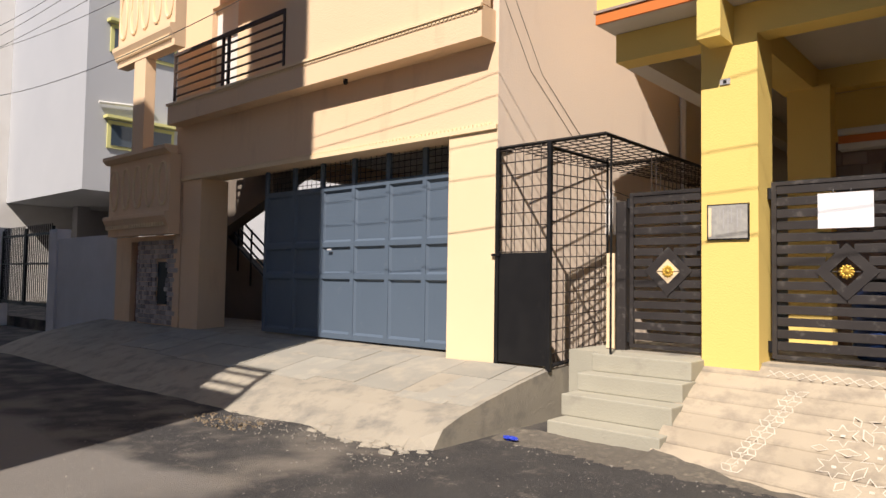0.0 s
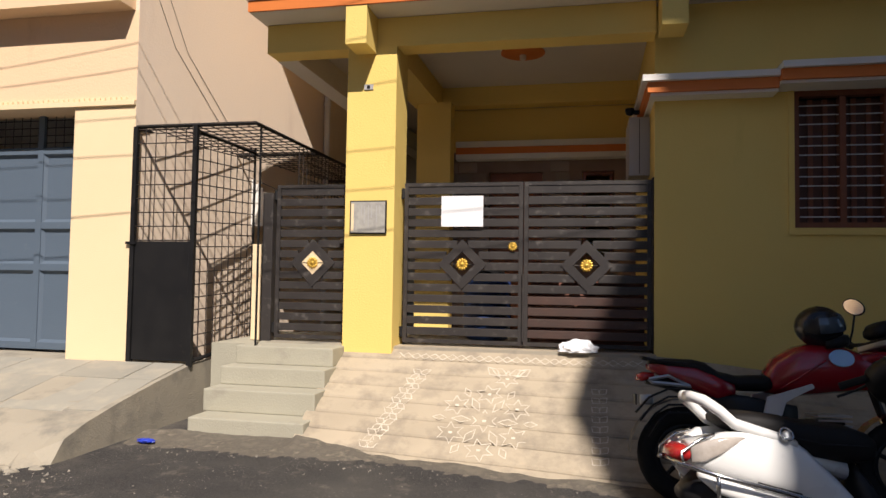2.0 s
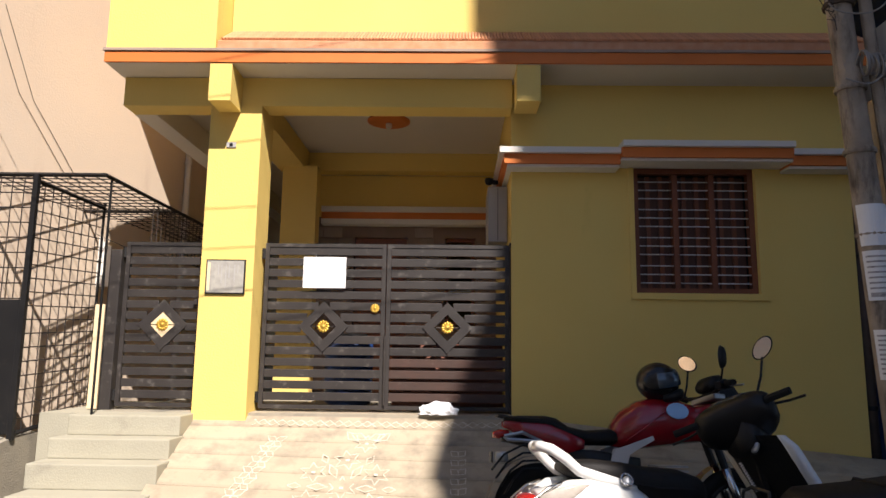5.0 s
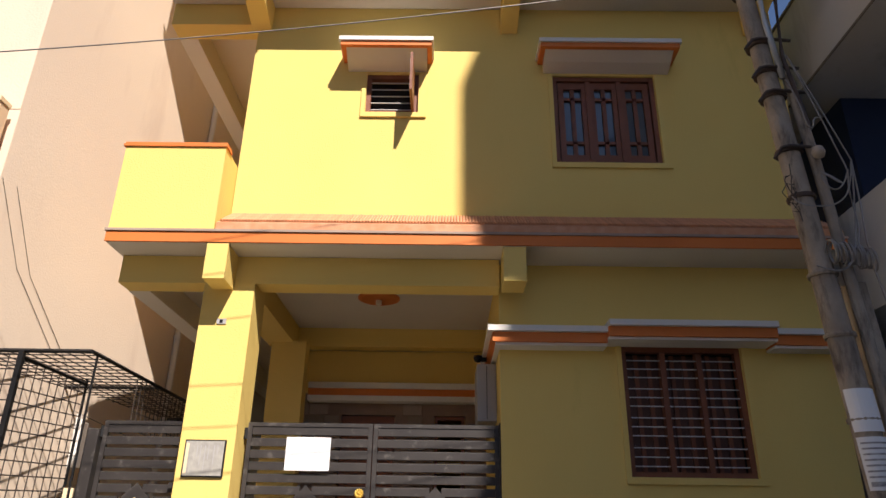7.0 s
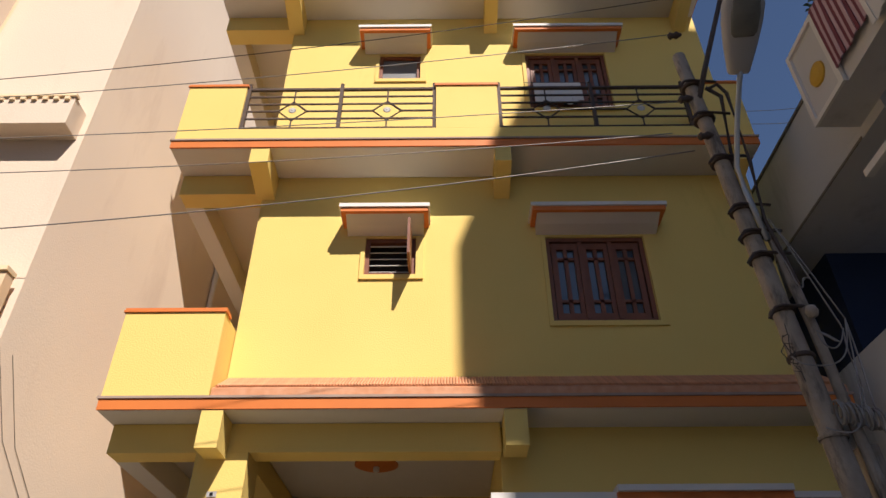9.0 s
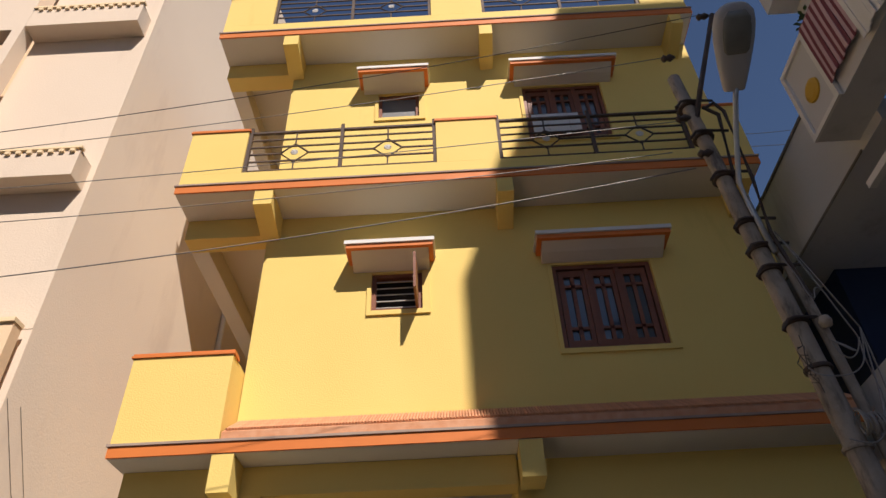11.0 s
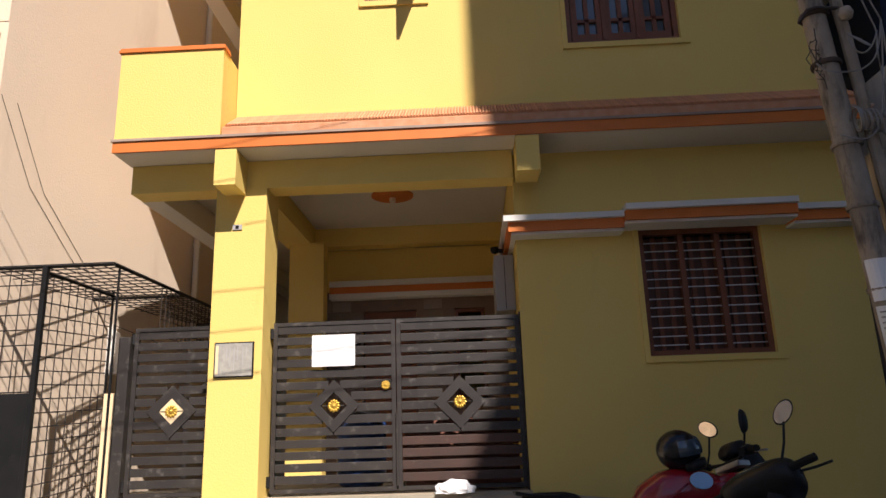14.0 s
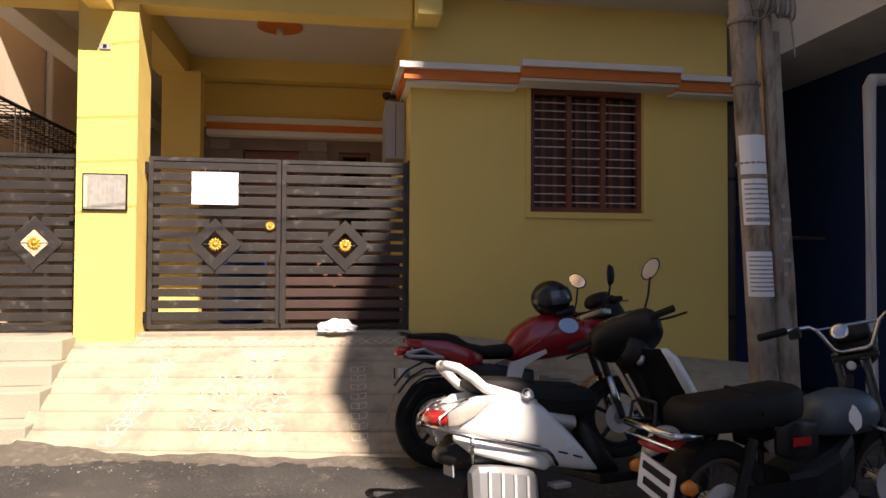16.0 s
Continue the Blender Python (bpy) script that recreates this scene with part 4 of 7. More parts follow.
# ---- welded mesh cage ----
def cage():
    g = thing("mesh_cage", (-4.2, 6.3, 0.6), "black welded mesh cage beside the steps, with a sheet metal door", "cage")
    x0, x1, xr = -4.60, -3.955, -3.335
    y0, y1, zt = 5.70, 6.9, 2.88

    def bars(name, a, b, lab=""):
        part(name, tube([a, b], 0.02, sides=4), IRON, g, lab)

    for p in ((x0, y0), (x1, y0)):
        part("post", B((p[0] - 0.022, p[0] + 0.022, y0 - 0.022, y0 + 0.022, 0.57, zt)), IRON, g)
    part("post", B((xr - 0.008, xr + 0.008, y0 + 0.1, y0 + 0.116, 0.78, zt)), IRON, g)
    part("post", B((x1 - 0.010, x1 + 0.010, y1 - 0.010, y1 + 0.010, 0.6, zt)), IRON, g)
    for a, b in (((x0, y0, zt), (xr, y0, zt)), ((xr, y0, zt), (xr, 9.5, zt)), ((x1, y0, zt - 0.05), (x1, y1, zt - 0.05)), ((x0, y0, zt), (x0, 9.5, zt)), ((x0, 9.5, zt), (xr, 9.5, zt)), ((x1, y0, 0.62), (x1, y1, 0.72)), ((x0, 7.3, zt), (xr, 7.3, zt))):
        bars("frame_bar", a, b)
    # door
    part("door", B((x0 + 0.03, x1 - 0.03, y0 - 0.012, y0 + 0.012, 0.62, 1.76), bevel=0.004), IRON, g, "black sheet metal door leaf")
    part("latch", B((x0 - 0.06, x0 + 0.05, y0 - 0.035, y0 - 0.013, 1.73, 1.755)), IRON, g)

    def mesh(name, origin, u, v, nu, nv):
        bm = bmesh.new()
        o, u, v = Vector(origin), Vector(u), Vector(v)
        for i in range(nu + 1):
            tube([o + u * (i / nu), o + u * (i / nu) + v], 0.006, bm, 4)
        for j in range(nv + 1):
            tube([o + v * (j / nv), o + v * (j / nv) + u], 0.006, bm, 4)
        part(name, bm, MESHIRON, g, "square welded wire mesh")

    mesh("mesh_panel", (x0, y0, 1.77), (x1 - x0, 0, 0), (0, 0, zt - 1.80), 6, 8)
    mesh("mesh_panel", (x1, y0, 0.62), (0, y1 - y0, 0.06), (0, 0, zt - 0.7), 9, 18)
    mesh("mesh_panel", (x0, y0, zt), (xr - x0, 0, 0), (0, 3.8, 0), 10, 26)
    mesh("mesh_panel", (xr, 6.7, 2.35), (0, 2.6, 0), (0, 0, 0.53), 24, 6)


cage()


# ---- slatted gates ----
# gate paint with a brown reflection put into its colour, for the lowest slats
REFLECTIRON = material("reflection_brown_gate_paint", (0.080, 0.045, 0.036), (0.045, 0.033, 0.029), 0.55, scale=5, mix=0.8, bump=0.15, grain=90, spec=0.35, dirt=(0.15, 0.12, 0.10), dirt_at=(0.62, 0.8), dirt_scale=7)
def slat_gate(name, x0, x1, label, hinge_left=True, nslat=14, browned=0):
    z0, z1, y = 0.82, 2.38, GATE
    g = thing(name, ((x0 + x1) / 2, y, z0), label, "gate")
    part("frame", B((x0, x0 + 0.04, y - 0.02, y + 0.02, z0, z1), (x1 - 0.04, x1, y - 0.02, y + 0.02, z0, z1), (x0 + 0.04, x1 - 0.04, y - 0.02, y + 0.02, z0, z0 + 0.035), (x0 + 0.04, x1 - 0.04, y - 0.02, y + 0.02, z1 - 0.035, z1)), GATEIRON, g)
    c, zc, h = (x0 + x1) / 2, 1.585, 0.24
    pitch = (z1 - z0 - 0.08) / nslat
    for i in range(nslat):
        z = z0 + 0.075 + i * pitch
        hw = max(0.0, h - abs(z + 0.03 - zc))
        spans = [(x0 + 0.04, x1 - 0.04)] if hw <= 0 else [(x0 + 0.04, c - hw), (c + hw, x1 - 0.04)]
        for a, b in spans:
            part("slat", B((a, b, y - 0.012, y + 0.012, z, z + 0.075), bevel=0.004), REFLECTIRON if i < browned else GATEIRON, g, "slat coloured brown for reflected light" if i < browned else "")
    ho = [(c, zc + h), (c + h, zc), (c, zc - h), (c - h, zc)]
    hi = [(c, zc + h * 0.52), (c + h * 0.52, zc), (c, zc - h * 0.52), (c - h * 0.52, zc)]
    bm = bmesh.new()
    vs = [[bm.verts.new((px, yy, pz)) for px, pz in ring] for yy in (y - 0.022, y + 0.016) for ring in (ho, hi)]
    for k in range(4):
        n = (k + 1) % 4
        bm.faces.new((vs[0][k], vs[0][n], vs[1][n], vs[1][k]))
        bm.faces.new((vs[2][k], vs[2][n], vs[3][n], vs[3][k]))
        bm.faces.new((vs[0][k], vs[0][n], vs[2][n], vs[2][k]))
        bm.faces.new((vs[1][k], vs[1][n], vs[3][n], vs[3][k]))
    part("diamond_frame", bm, GATEIRON, g)
    part("cross_wire", tube([(c - h * 0.52, y, zc), (c + h * 0.52, y, zc)], 0.005, sides=6), GATEIRON, g)
    flower(pose(c, y - 0.012, zc, 90), 0.062, "boss", g)
    hx = x0 - 0.02 if hinge_left else x1 + 0.02
    for z in (z0 + 0.1, z1 - 0.1):
        part("hinge", tube([(hx, y, z - 0.05), (hx, y, z + 0.05)], 0.022, sides=8), IRON, g)
    return g


small = slat_gate("pedestrian_gate", -3.40, -2.60, "small black slatted iron gate with a gold flower", True, nslat=14)
g1 = slat_gate("driveway_gate", -2.045, -0.875, "black slatted driveway gate leaf with a paper tied on", True)
g2 = slat_gate("driveway_gate", -0.865, 0.305, "dusty black slatted driveway gate leaf with a gold flower", False, browned=4)
flower(pose(-0.97, GATE - 0.025, 1.76, 90), 0.045, "knob", g1)
part("bolt", tube([(-0.87, GATE - 0.03, 0.86), (-0.87, GATE - 0.03, 1.5)], 0.012, sides=8), GATEIRON, g1)
part("latch", B((-2.70, -2.62, GATE - 0.05, GATE - 0.02, 1.78, 1.83)), GATEIRON, small)
post = tagged(part("gate_post", B((-3.54, -3.43, 6.3, 6.4, 0.78, 2.30), bevel=0.005), GATEIRON), "dusty dark square iron gate post", "post")
tagged(part("gate_post", B((0.307, 0.319, GATE - 0.06, GATE + 0.30, 0.79, 2.40)), GATEIRON), "dusty dark iron plate post at the gate hinge", "post")
board_strip = tagged(part("cream_plank", B((-3.66, -3.552, 6.33, 6.36, 0.79, 1.77), bevel=0.004), CREAM), "narrow cream plank standing against the gate post", "plank")
sheet = tagged(part("notice_sheet", B((-1.667, -1.256, GATE - 0.046, GATE - 0.042, 1.949, 2.246)), PAPER), "blank white sheet hung on the black gate", "notice")
for x in (-1.55, -1.42):
    part("tie", tube([(x, GATE - 0.044, 2.246), (x, GATE - 0.03, 2.28)], 0.004, sides=5), CABLE, sheet)

wash = thing("washing", (-4.15, 7.5, 2.1), "white and pink washing hung in the passage behind the small gate", "cloth")
for k in range(7):
    x, d = -4.30 + k * 0.05, 0.012 * math.sin(k * 1.7)
    part("fold", prism([(7.5 + d, 2.62 - 0.05 * k), (7.5 - d, 2.05), (7.508 - d, 2.05), (7.508 + d, 2.62 - 0.05 * k)], "x", x, x + 0.05), WHITE if k < 5 else PINKCLOTH, wash)
part("line", tube([(-4.36, 7.51, 2.66), (-3.5, 7.51, 2.30)], 0.004, sides=5), CABLE, wash)

# number board on the pillar
plate = tagged(part("name_board", B((-2.515, -2.15, PIL - 0.02, PIL - 0.001, 1.86, 2.18)), IRON), "black framed stone name board on the pillar", "sign")
part("slate", B((-2.503, -2.162, PIL - 0.027, PIL - 0.021, 1.872, 2.168)), material("speckled_slate", (0.32, 0.31, 0.285), (0.45, 0.43, 0.38), 0.6, scale=18, mix=0.9, dirt=(0.45, 0.43, 0.38), dirt_at=(0.55, 0.7), dirt_scale=22, streak=1), plate, "grey slate with flaking paint")
for k, (x, h) in enumerate(((-2.40, 0.10), (-2.37, 0.17), (-2.33, 0.22), (-2.30, 0.12), (-2.25, 0.16), (-2.22, 0.08))):
    part("paint_drip", B((x, x + 0.007, PIL - 0.0285, PIL - 0.0275, 2.13 - h, 2.13)), PALE, plate)
part("worn_edge", B((-2.500, -2.473, PIL - 0.0285, PIL - 0.0275, 1.89, 2.15)), CREAM, plate)

# ---- buildings across the street, behind the camera ----
def plain_building(name, x0, x1, y0, y1, z1, label, mat, floors):
    b = thing(name, ((x0 + x1) / 2, y1, 0.08), label, "building")
    part("wall", B((x0, x1, y0, y1, 0.0, z1)), mat, b)
    part("roof_edge", B((x0 - 0.0, x1, y0, y1 + 0.02, z1, z1 + 0.15)), mat, b)
    h = z1 / floors
    for f in range(floors):
        for k in range(3):
            x = x0 + (k + 0.5) * (x1 - x0) / 3
            part("window", B((x - 0.6, x + 0.6, y1 + 0.003, y1 + 0.03, f * h + 1.0, f * h + 2.2)), GLASS, b)
    return b


SX, SZ = -SUN.x / SUN.y, -SUN.z / SUN.y
# out of view; the long western run is added to cut sky light at the left
opp_a = plain_building("apartment_block", -36.0, -8.803 + SX * 9.7, -14.0, -4.0, 4.5 + SZ * 9.5, "plain pale apartment block across the street", PALE, 5)
# unseen box on the roof that shapes the shadow outline
part("roof_tank", B((-10.6 + SX * 10.6, -9.6 + SX * 10.6, -6.0, -4.0, 4.66 + SZ * 9.5, 5.9 + SZ * 10.6)), PALE, opp_a)
TX = -8.8 + SX * 9.7
part("stair_tower", B((TX, TX + 1.33, -8.0, -4.0, 0.0, 9.36), (TX, TX + 0.47, -8.0, -4.0, 9.36, 11.6), (TX, TX + 1.0, -8.0, -4.0, 11.6, 24.0)), PALE, opp_a, "stair tower with an open landing")
landing = part("railing", B((TX + 0.47, TX + 1.33, -4.05, -4.0, 10.13, 10.22)), IRON, opp_a, "iron landing railing")
part("post", B((TX + 1.25, TX + 1.33, -4.05, -4.0, 9.36, 10.129)), IRON, landing)
for z in (9.57, 9.92):
    part("bar", B((TX + 0.47, TX + 1.249, -4.05, -4.0, z, z + 0.05)), IRON, landing)
B2X, B2T, B2B = -0.08 + SX * 14.15, 6.1 + SZ * 14.15, 3.3 + SZ * 14.0
B1Z = B2B - SZ * 10.85
B1X = 0.32 + (B1Z - 2.4) * SX / SZ + SX * 10.85
opp_b = plain_building("apartment_tower", B1X, 26.0, -11.07, -4.5, B2B - 0.16, "plain pale apartment block across the street", PALE, 6)
# unseen box added to keep a sliver of the yellow wall out of the sun
part("roof_tank", B((B1X, B1X + 1.3, -8.75, -7.0, B2B - 0.009, B2B + 0.9)), PALE, opp_b, "unseen roof block added to shade the wall edge")
# unseen overhanging box, sized for the shadow edge on the upper wall
part("roof_room", B((B2X, 16.0, -8.0, -4.5, B2B, B2T)), PALE, opp_b)
plain_building("corner_house", -26.0, 26.0, -40.0, -30.0, 9.0, "plain pale row of houses behind", PALE, 3)

# ---- white building and compound at the far left ----
far = thing("white_building", (-27, 12, 0.1), "tall pale grey apartment building with an overhanging upper part", "building")
part("wall", B((-32.0, -24.4, 9.0, 24.0, 4.35, 22.0)), GREYWALL, far)
part("wall", B((-34.5, -32.01, 8.2, 24.0, 0.3, 22.0)), WHITE, far)
part("wall", B((-31.9, -24.6, 21.0, 24.0, 0.1, 4.349)), PALE, far)
part("wall", B((-24.59, -24.42, 12.0, 24.0, 0.1, 4.349)), PALE, far)
part("wall", B((-31.99, -31.91, 12.0, 24.0, 0.1, 4.349)), PALE, far)
for x in (-30.8, -27.2, -24.9):
    part("column", B((x - 0.25, x + 0.25, 11.2, 11.7, 0.1, 4.349)), PALE, far)
far2 = thing("grey_building", (-24, 16, 0.1), "pale grey building with small yellow-framed windows", "building")
part("wall", B((-24.39, -14.0, 13.6, 24.0, 0.1, 20.0)), GREYWALL, far2)
LIME = material("lime_trim", (0.62, 0.60, 0.25), (0.55, 0.52, 0.2), 0.7, bump=0.1)
for z in (5.95, 9.3, 12.6):
    for y in (10.25, 11.6, 13.0):
        w = part("window", B((-24.398, -24.33, y - 0.52, y + 0.52, z - 0.1, z + 0.85)), LIME, far, "small window in a lime-yellow frame")
        part("pane", B((-24.329, -24.30, y - 0.40, y + 0.40, z, z + 0.72)), GLASS, w)
        part("hood", B((-24.398, -24.05, y - 0.65, y + 0.65, z + 0.9, z + 1.0)), LIME, w)
part("sill_pipe", tube([(-24.3, 9.4, 7.35), (-24.3, 11.2, 7.5)], 0.05), WHITE, far)


def compound_wall():
    w = thing("compound_wall", (-15.7, 5.8, 0.5), "bluish whitewashed compound wall", "wall")
    part("wall", B((-17.35, -14.0, 5.75, 5.95, 0.1, 2.28), bevel=0.01), WALLWHITE, w)
    part("pier", B((-17.45, -17.0, 5.70, 6.0, 0.1, 2.5), bevel=0.01), WALLWHITE, w)
    part("pier", B((-21.6, -21.1, 5.70, 6.0, 0.1, 2.7), bevel=0.01), WALLWHITE, w)


compound_wall()
gate = thing("compound_gate", (-19.2, 5.8, 0.6), "black barred iron compound gate, closed", "gate")
for x0, x1 in ((-21.0, -19.3), (-19.25, -17.47)):
    leaf = part("leaf", B((x0, x0 + 0.06, 5.77, 5.83, 0.7, 2.6), (x1 - 0.06, x1, 5.77, 5.83, 0.7, 2.6), (x0 + 0.06, x1 - 0.06, 5.78, 5.82, 0.72, 0.8), (x0 + 0.06, x1 - 0.06, 5.78, 5.82, 2.4, 2.46), (x0 + 0.06, x1 - 0.06, 5.78, 5.82, 1.7, 1.75)), IRON, gate)
    for i in range(13):
        x = x0 + 0.1 + i * (x1 - x0 - 0.2) / 12
        part("bar", tube([(x, 5.8, 0.76), (x, 5.8, 2.56), (x, 5.8, 2.66)], 0.014, sides=5), IRON, leaf)
part("floor_slab", B((-32, -14.05, 6.1, 13.6, 0.0, 0.35)), ASPHALT, far2)

LEAFGREEN = material("leaf_green", (0.05, 0.10, 0.03), (0.07, 0.12, 0.04), 0.6, bump=0)

# brown rain pipe at the corner of the yellow house
rain_pipe = thing("rain_pipe", (3.61, 6.3, 0.1), "dark rusty rain pipe down the corner of the yellow house", "pipe")
part("pipe", tube([(3.61, 6.30, 0.0), (3.61, 6.30, 3.05)], 0.05, sides=12), RUSTIRON, rain_pipe, smooth=True)
for z in (0.9, 2.3):
    part("clip", lathe([(0.058, -0.02), (0.062, 0.0), (0.058, 0.02)], 12, m=Matrix.Translation((3.61, 6.30, z))), IRON, rain_pipe)

# ---- building at the right ----
right = thing("blue_house", (6.0, 8.0, 0.1), "shaded pale house with deep blue walls and balconies", "house")
BX = 3.95
part("wall", B((BX, 9.0, 7.4, 16.0, 0.05, 3.499)), BLUEWALL, right, "deep blue painted wall")
part("wall", B((4.9, 9.0, 5.6, 7.399, 0.05, 3.499)), BLUEWALL, right, "deep blue painted wall")
part("door_frame", B((4.2, 4.26, 7.36, 7.399, 0.1, 2.2), (4.26, 4.8, 7.36, 7.399, 2.14, 2.2)), RUSTIRON, right)
part("gate_rail", tube([(4.0, 6.6, 1.72), (4.9, 6.6, 1.72)], 0.02), RUSTIRON, right)
part("slab", B((BX, 9.0, 4.4, 16.0, 3.50, 3.62)), RIGHTPALE, right)
part("parapet", B((BX, BX + 0.15, 4.4, 7.4, 3.621, 4.6)), RIGHTPALE, right)
part("parapet", B((BX + 0.151, 9.0, 4.4, 4.55, 3.621, 4.6)), RIGHTPALE, right)
part("wall", B((BX + 0.5, 9.0, 6.6, 16.0, 3.621, 6.299)), BLUEWALL, right, "deep blue painted wall")
part("slab", B((BX, 9.0, 4.2, 16.0, 6.30, 6.42)), RIGHTPALE, right)
part("parapet", B((BX, BX + 0.15, 4.2, 7.4, 6.421, 7.45)), RIGHTPALE, right)
part("coping", B((BX - 0.02, BX + 0.17, 4.2, 7.4, 7.451, 7.49)), DARKCEM_SHADE, right)
part("wall", B((BX + 0.6, 9.0, 7.5, 16.0, 6.421, 7.3)), RIGHTPALE, right)
part("soffit_drip", B((BX - 0.012, BX - 0.002, 4.62, 16.0, 6.30, 6.33)), DARKCEM_SHADE, right)
BO = 3.53
bal = part("balcony", B((BO, BX - 0.002, 3.98, 4.58, 6.42, 7.43)), RIGHTPALE, right, "projecting pale balcony box")
part("border", B((BO - 0.03, BO - 0.001, 3.975, 4.04, 6.42, 7.44), (BO - 0.03, BO - 0.001, 4.53, 4.585, 6.42, 7.44), (BO - 0.03, BO - 0.001, 4.04, 4.53, 6.42, 6.475), (BO - 0.03, BO - 0.001, 4.04, 4.53, 7.385, 7.44)), WHITE, bal, "white raised border")
part("medallion", lathe([(0.13, 0), (0.125, 0.02), (0.08, 0.035)], 20, m=pose(BO - 0.001, 4.27, 6.85, 0, -90)), material("yellow_medallion", (0.60, 0.36, 0.04), None, 0.6), bal, "yellow round medallion")
part("balcony_front", B((BO + 0.02, 9.0, 2.6, 3.979, 6.42, 7.40)), RIGHTPALE, right, "pale balcony parapet")
part("upper_wall", B((BX + 0.35, 9.0, 2.6, 4.75, 7.41, 8.999)), RIGHTPALE, right)
part("fascia", B((BX, 9.0, 2.6, 4.80, 9.0, 11.0)), RIGHTPALE, right, "pale upper balcony fascia")
part("pipe", tube([(4.27, 5.2, 0.05), (4.27, 5.2, 3.0), (4.3, 5.2, 3.06), (4.45, 5.25, 3.08)], 0.055, sides=12), RIGHTPALE, right, "grey plastic drain pipe")
part("ledge", B((3.53, 3.60, 3.6, 4.29, 5.50, 5.57)), WHITE, right)
STRIPE_A = material("maroon_cloth", (0.19, 0.05, 0.065), (0.15, 0.04, 0.05), 0.9, scale=20, bump=0.1)
STRIPE_B = material("pale_pink_cloth", (0.55, 0.38, 0.40), (0.48, 0.32, 0.34), 0.9, scale=20, bump=0.1)
cloth = thing("striped_cloth", (3.5, 3.7, 7.43), "maroon and pink striped cloth hung over the balcony", "cloth")
for k in range(14):
    y = 3.38 + k * 0.043
    d = 0.006 * math.sin(k * 1.1)
    part("stripe", prism([(3.62, 7.455), (3.62, 7.447), (3.505, 7.445), (3.495 + d, 7.1), (3.492 + d * 2, 6.585), (3.484 + d * 2, 6.585), (3.487 + d, 7.1), (3.497, 7.455)], "y", y, y + 0.043), STRIPE_A if k % 2 else STRIPE_B, cloth)
sheet2 = thing("white_cloth", (3.5, 3.2, 7.43), "white cloth hung over the balcony beside the striped one", "cloth")
for k in range(8):
    y = 2.95 + k * 0.053
    d = 0.008 * math.sin(k * 1.3)
    part("fold", prism([(3.62, 7.455), (3.62, 7.447), (3.50, 7.445), (3.48 + d, 7.0), (3.475 + d * 2, 6.42), (3.468 + d * 2, 6.42), (3.472 + d, 7.0), (3.492, 7.455)], "y", y, y + 0.053), WHITE, sheet2)
pot = thing("plant_pot", (3.72, 4.08, 7.44), "clay flower pot with a small plant on the balcony", "plant pot")
part("pot", lathe([(0.06, 7.44), (0.10, 7.58), (0.115, 7.585), (0.115, 7.61), (0.09, 7.615)], 18, m=Matrix.Translation((3.70, 4.06, 0))), material("terracotta", (0.30, 0.13, 0.08), None, 0.9), pot, smooth=True)
rl = random.Random(9)
for k in range(22):
    a, h = rl.random() * 6.28, 7.64 + rl.random() * 0.18
    c = Vector((3.70 + 0.12 * math.cos(a) * rl.random(), 4.06 + 0.12 * math.sin(a) * rl.random(), h))
    d = Vector((math.cos(a), math.sin(a), 0.3)) * 0.07
    w = Vector((-math.sin(a), math.cos(a), 0)) * 0.022
    bm = bmesh.new()
    bm.faces.new([bm.verts.new(p) for p in (c, c + d * 0.5 + w, c + d, c + d * 0.5 - w)])
    part("leaf", bm, LEAFGREEN, pot)

# ---- two-wheelers ----
def hull(sections, n=16, p=2.4, bm=None):
    """A smooth body along x: sections of (x, z, half width, half height[, y])."""
    rings = []
    for s in sections:
        x, z, hy, hz = s[:4]
        y0 = s[4] if len(s) > 4 else 0.0
        ring = []
        for k in range(n):
            a = 2 * math.pi * k / n
            c, d = math.cos(a), math.sin(a)
            ring.append((x, y0 + hy * math.copysign(abs(c) ** (2 / p), c), z + hz * math.copysign(abs(d) ** (2 / p), d)))
        rings.append(ring)
    return loft(rings, bm)


def torus(R, r, m, flat=1.0, seg=32, sides=10, bm=None):
    bm = bm or bmesh.new()
    rings = []
    for i in range(seg):
        a = 2 * math.pi * i / seg
        rings.append([bm.verts.new(m @ Vector(((R + r * math.cos(b)) * math.cos(a), r * flat * math.sin(b), (R + r * math.cos(b)) * math.sin(a))))
                      for b in [2 * math.pi * k / sides for k in range(sides)]])
    for i in range(seg):
        a, b = rings[i], rings[(i + 1) % seg]
        for k in range(sides):
            bm.faces.new((a[k], a[(k + 1) % sides], b[(k + 1) % sides], b[k]))
    return bm


def wheel(parent, x, z, R, r, rim_mat, spokes, wire=False):
    m = Matrix.Translation((x, 0, z))
    w = part("wheel", lathe([(0.035, -0.08), (0.05, -0.05), (0.05, 0.05), (0.035, 0.08)], 14, m=m @ pose(0, 0, 0, 90)), SILVER, parent)
    part("tyre", torus(R - r, r, m, 0.95), RUBBER, w, "black rubber tyre", smooth=True)
    part("rim", torus(R - 2 * r - 0.002, 0.022, m, 1.5, sides=8), rim_mat, w, smooth=True)
    bm = bmesh.new()
    for k in range(spokes):
        a = 2 * math.pi * k / spokes + 0.2
        d = Vector((math.cos(a), 0, math.sin(a)))
        yy = 0.03 * (-1) ** k if wire else 0
        tube([Vector((x, yy, z)) + d * 0.04, Vector((x, 0, z)) + d * (R - 2 * r)], 0.003 if wire else 0.016, bm, 6)
    part("spokes", bm, rim_mat, w)
    part("brake_disc", lathe([(0.11, 0.045), (0.11, 0.05)], 24, m=m @ pose(0, 0, 0, 90)), STEEL, w)
    return w


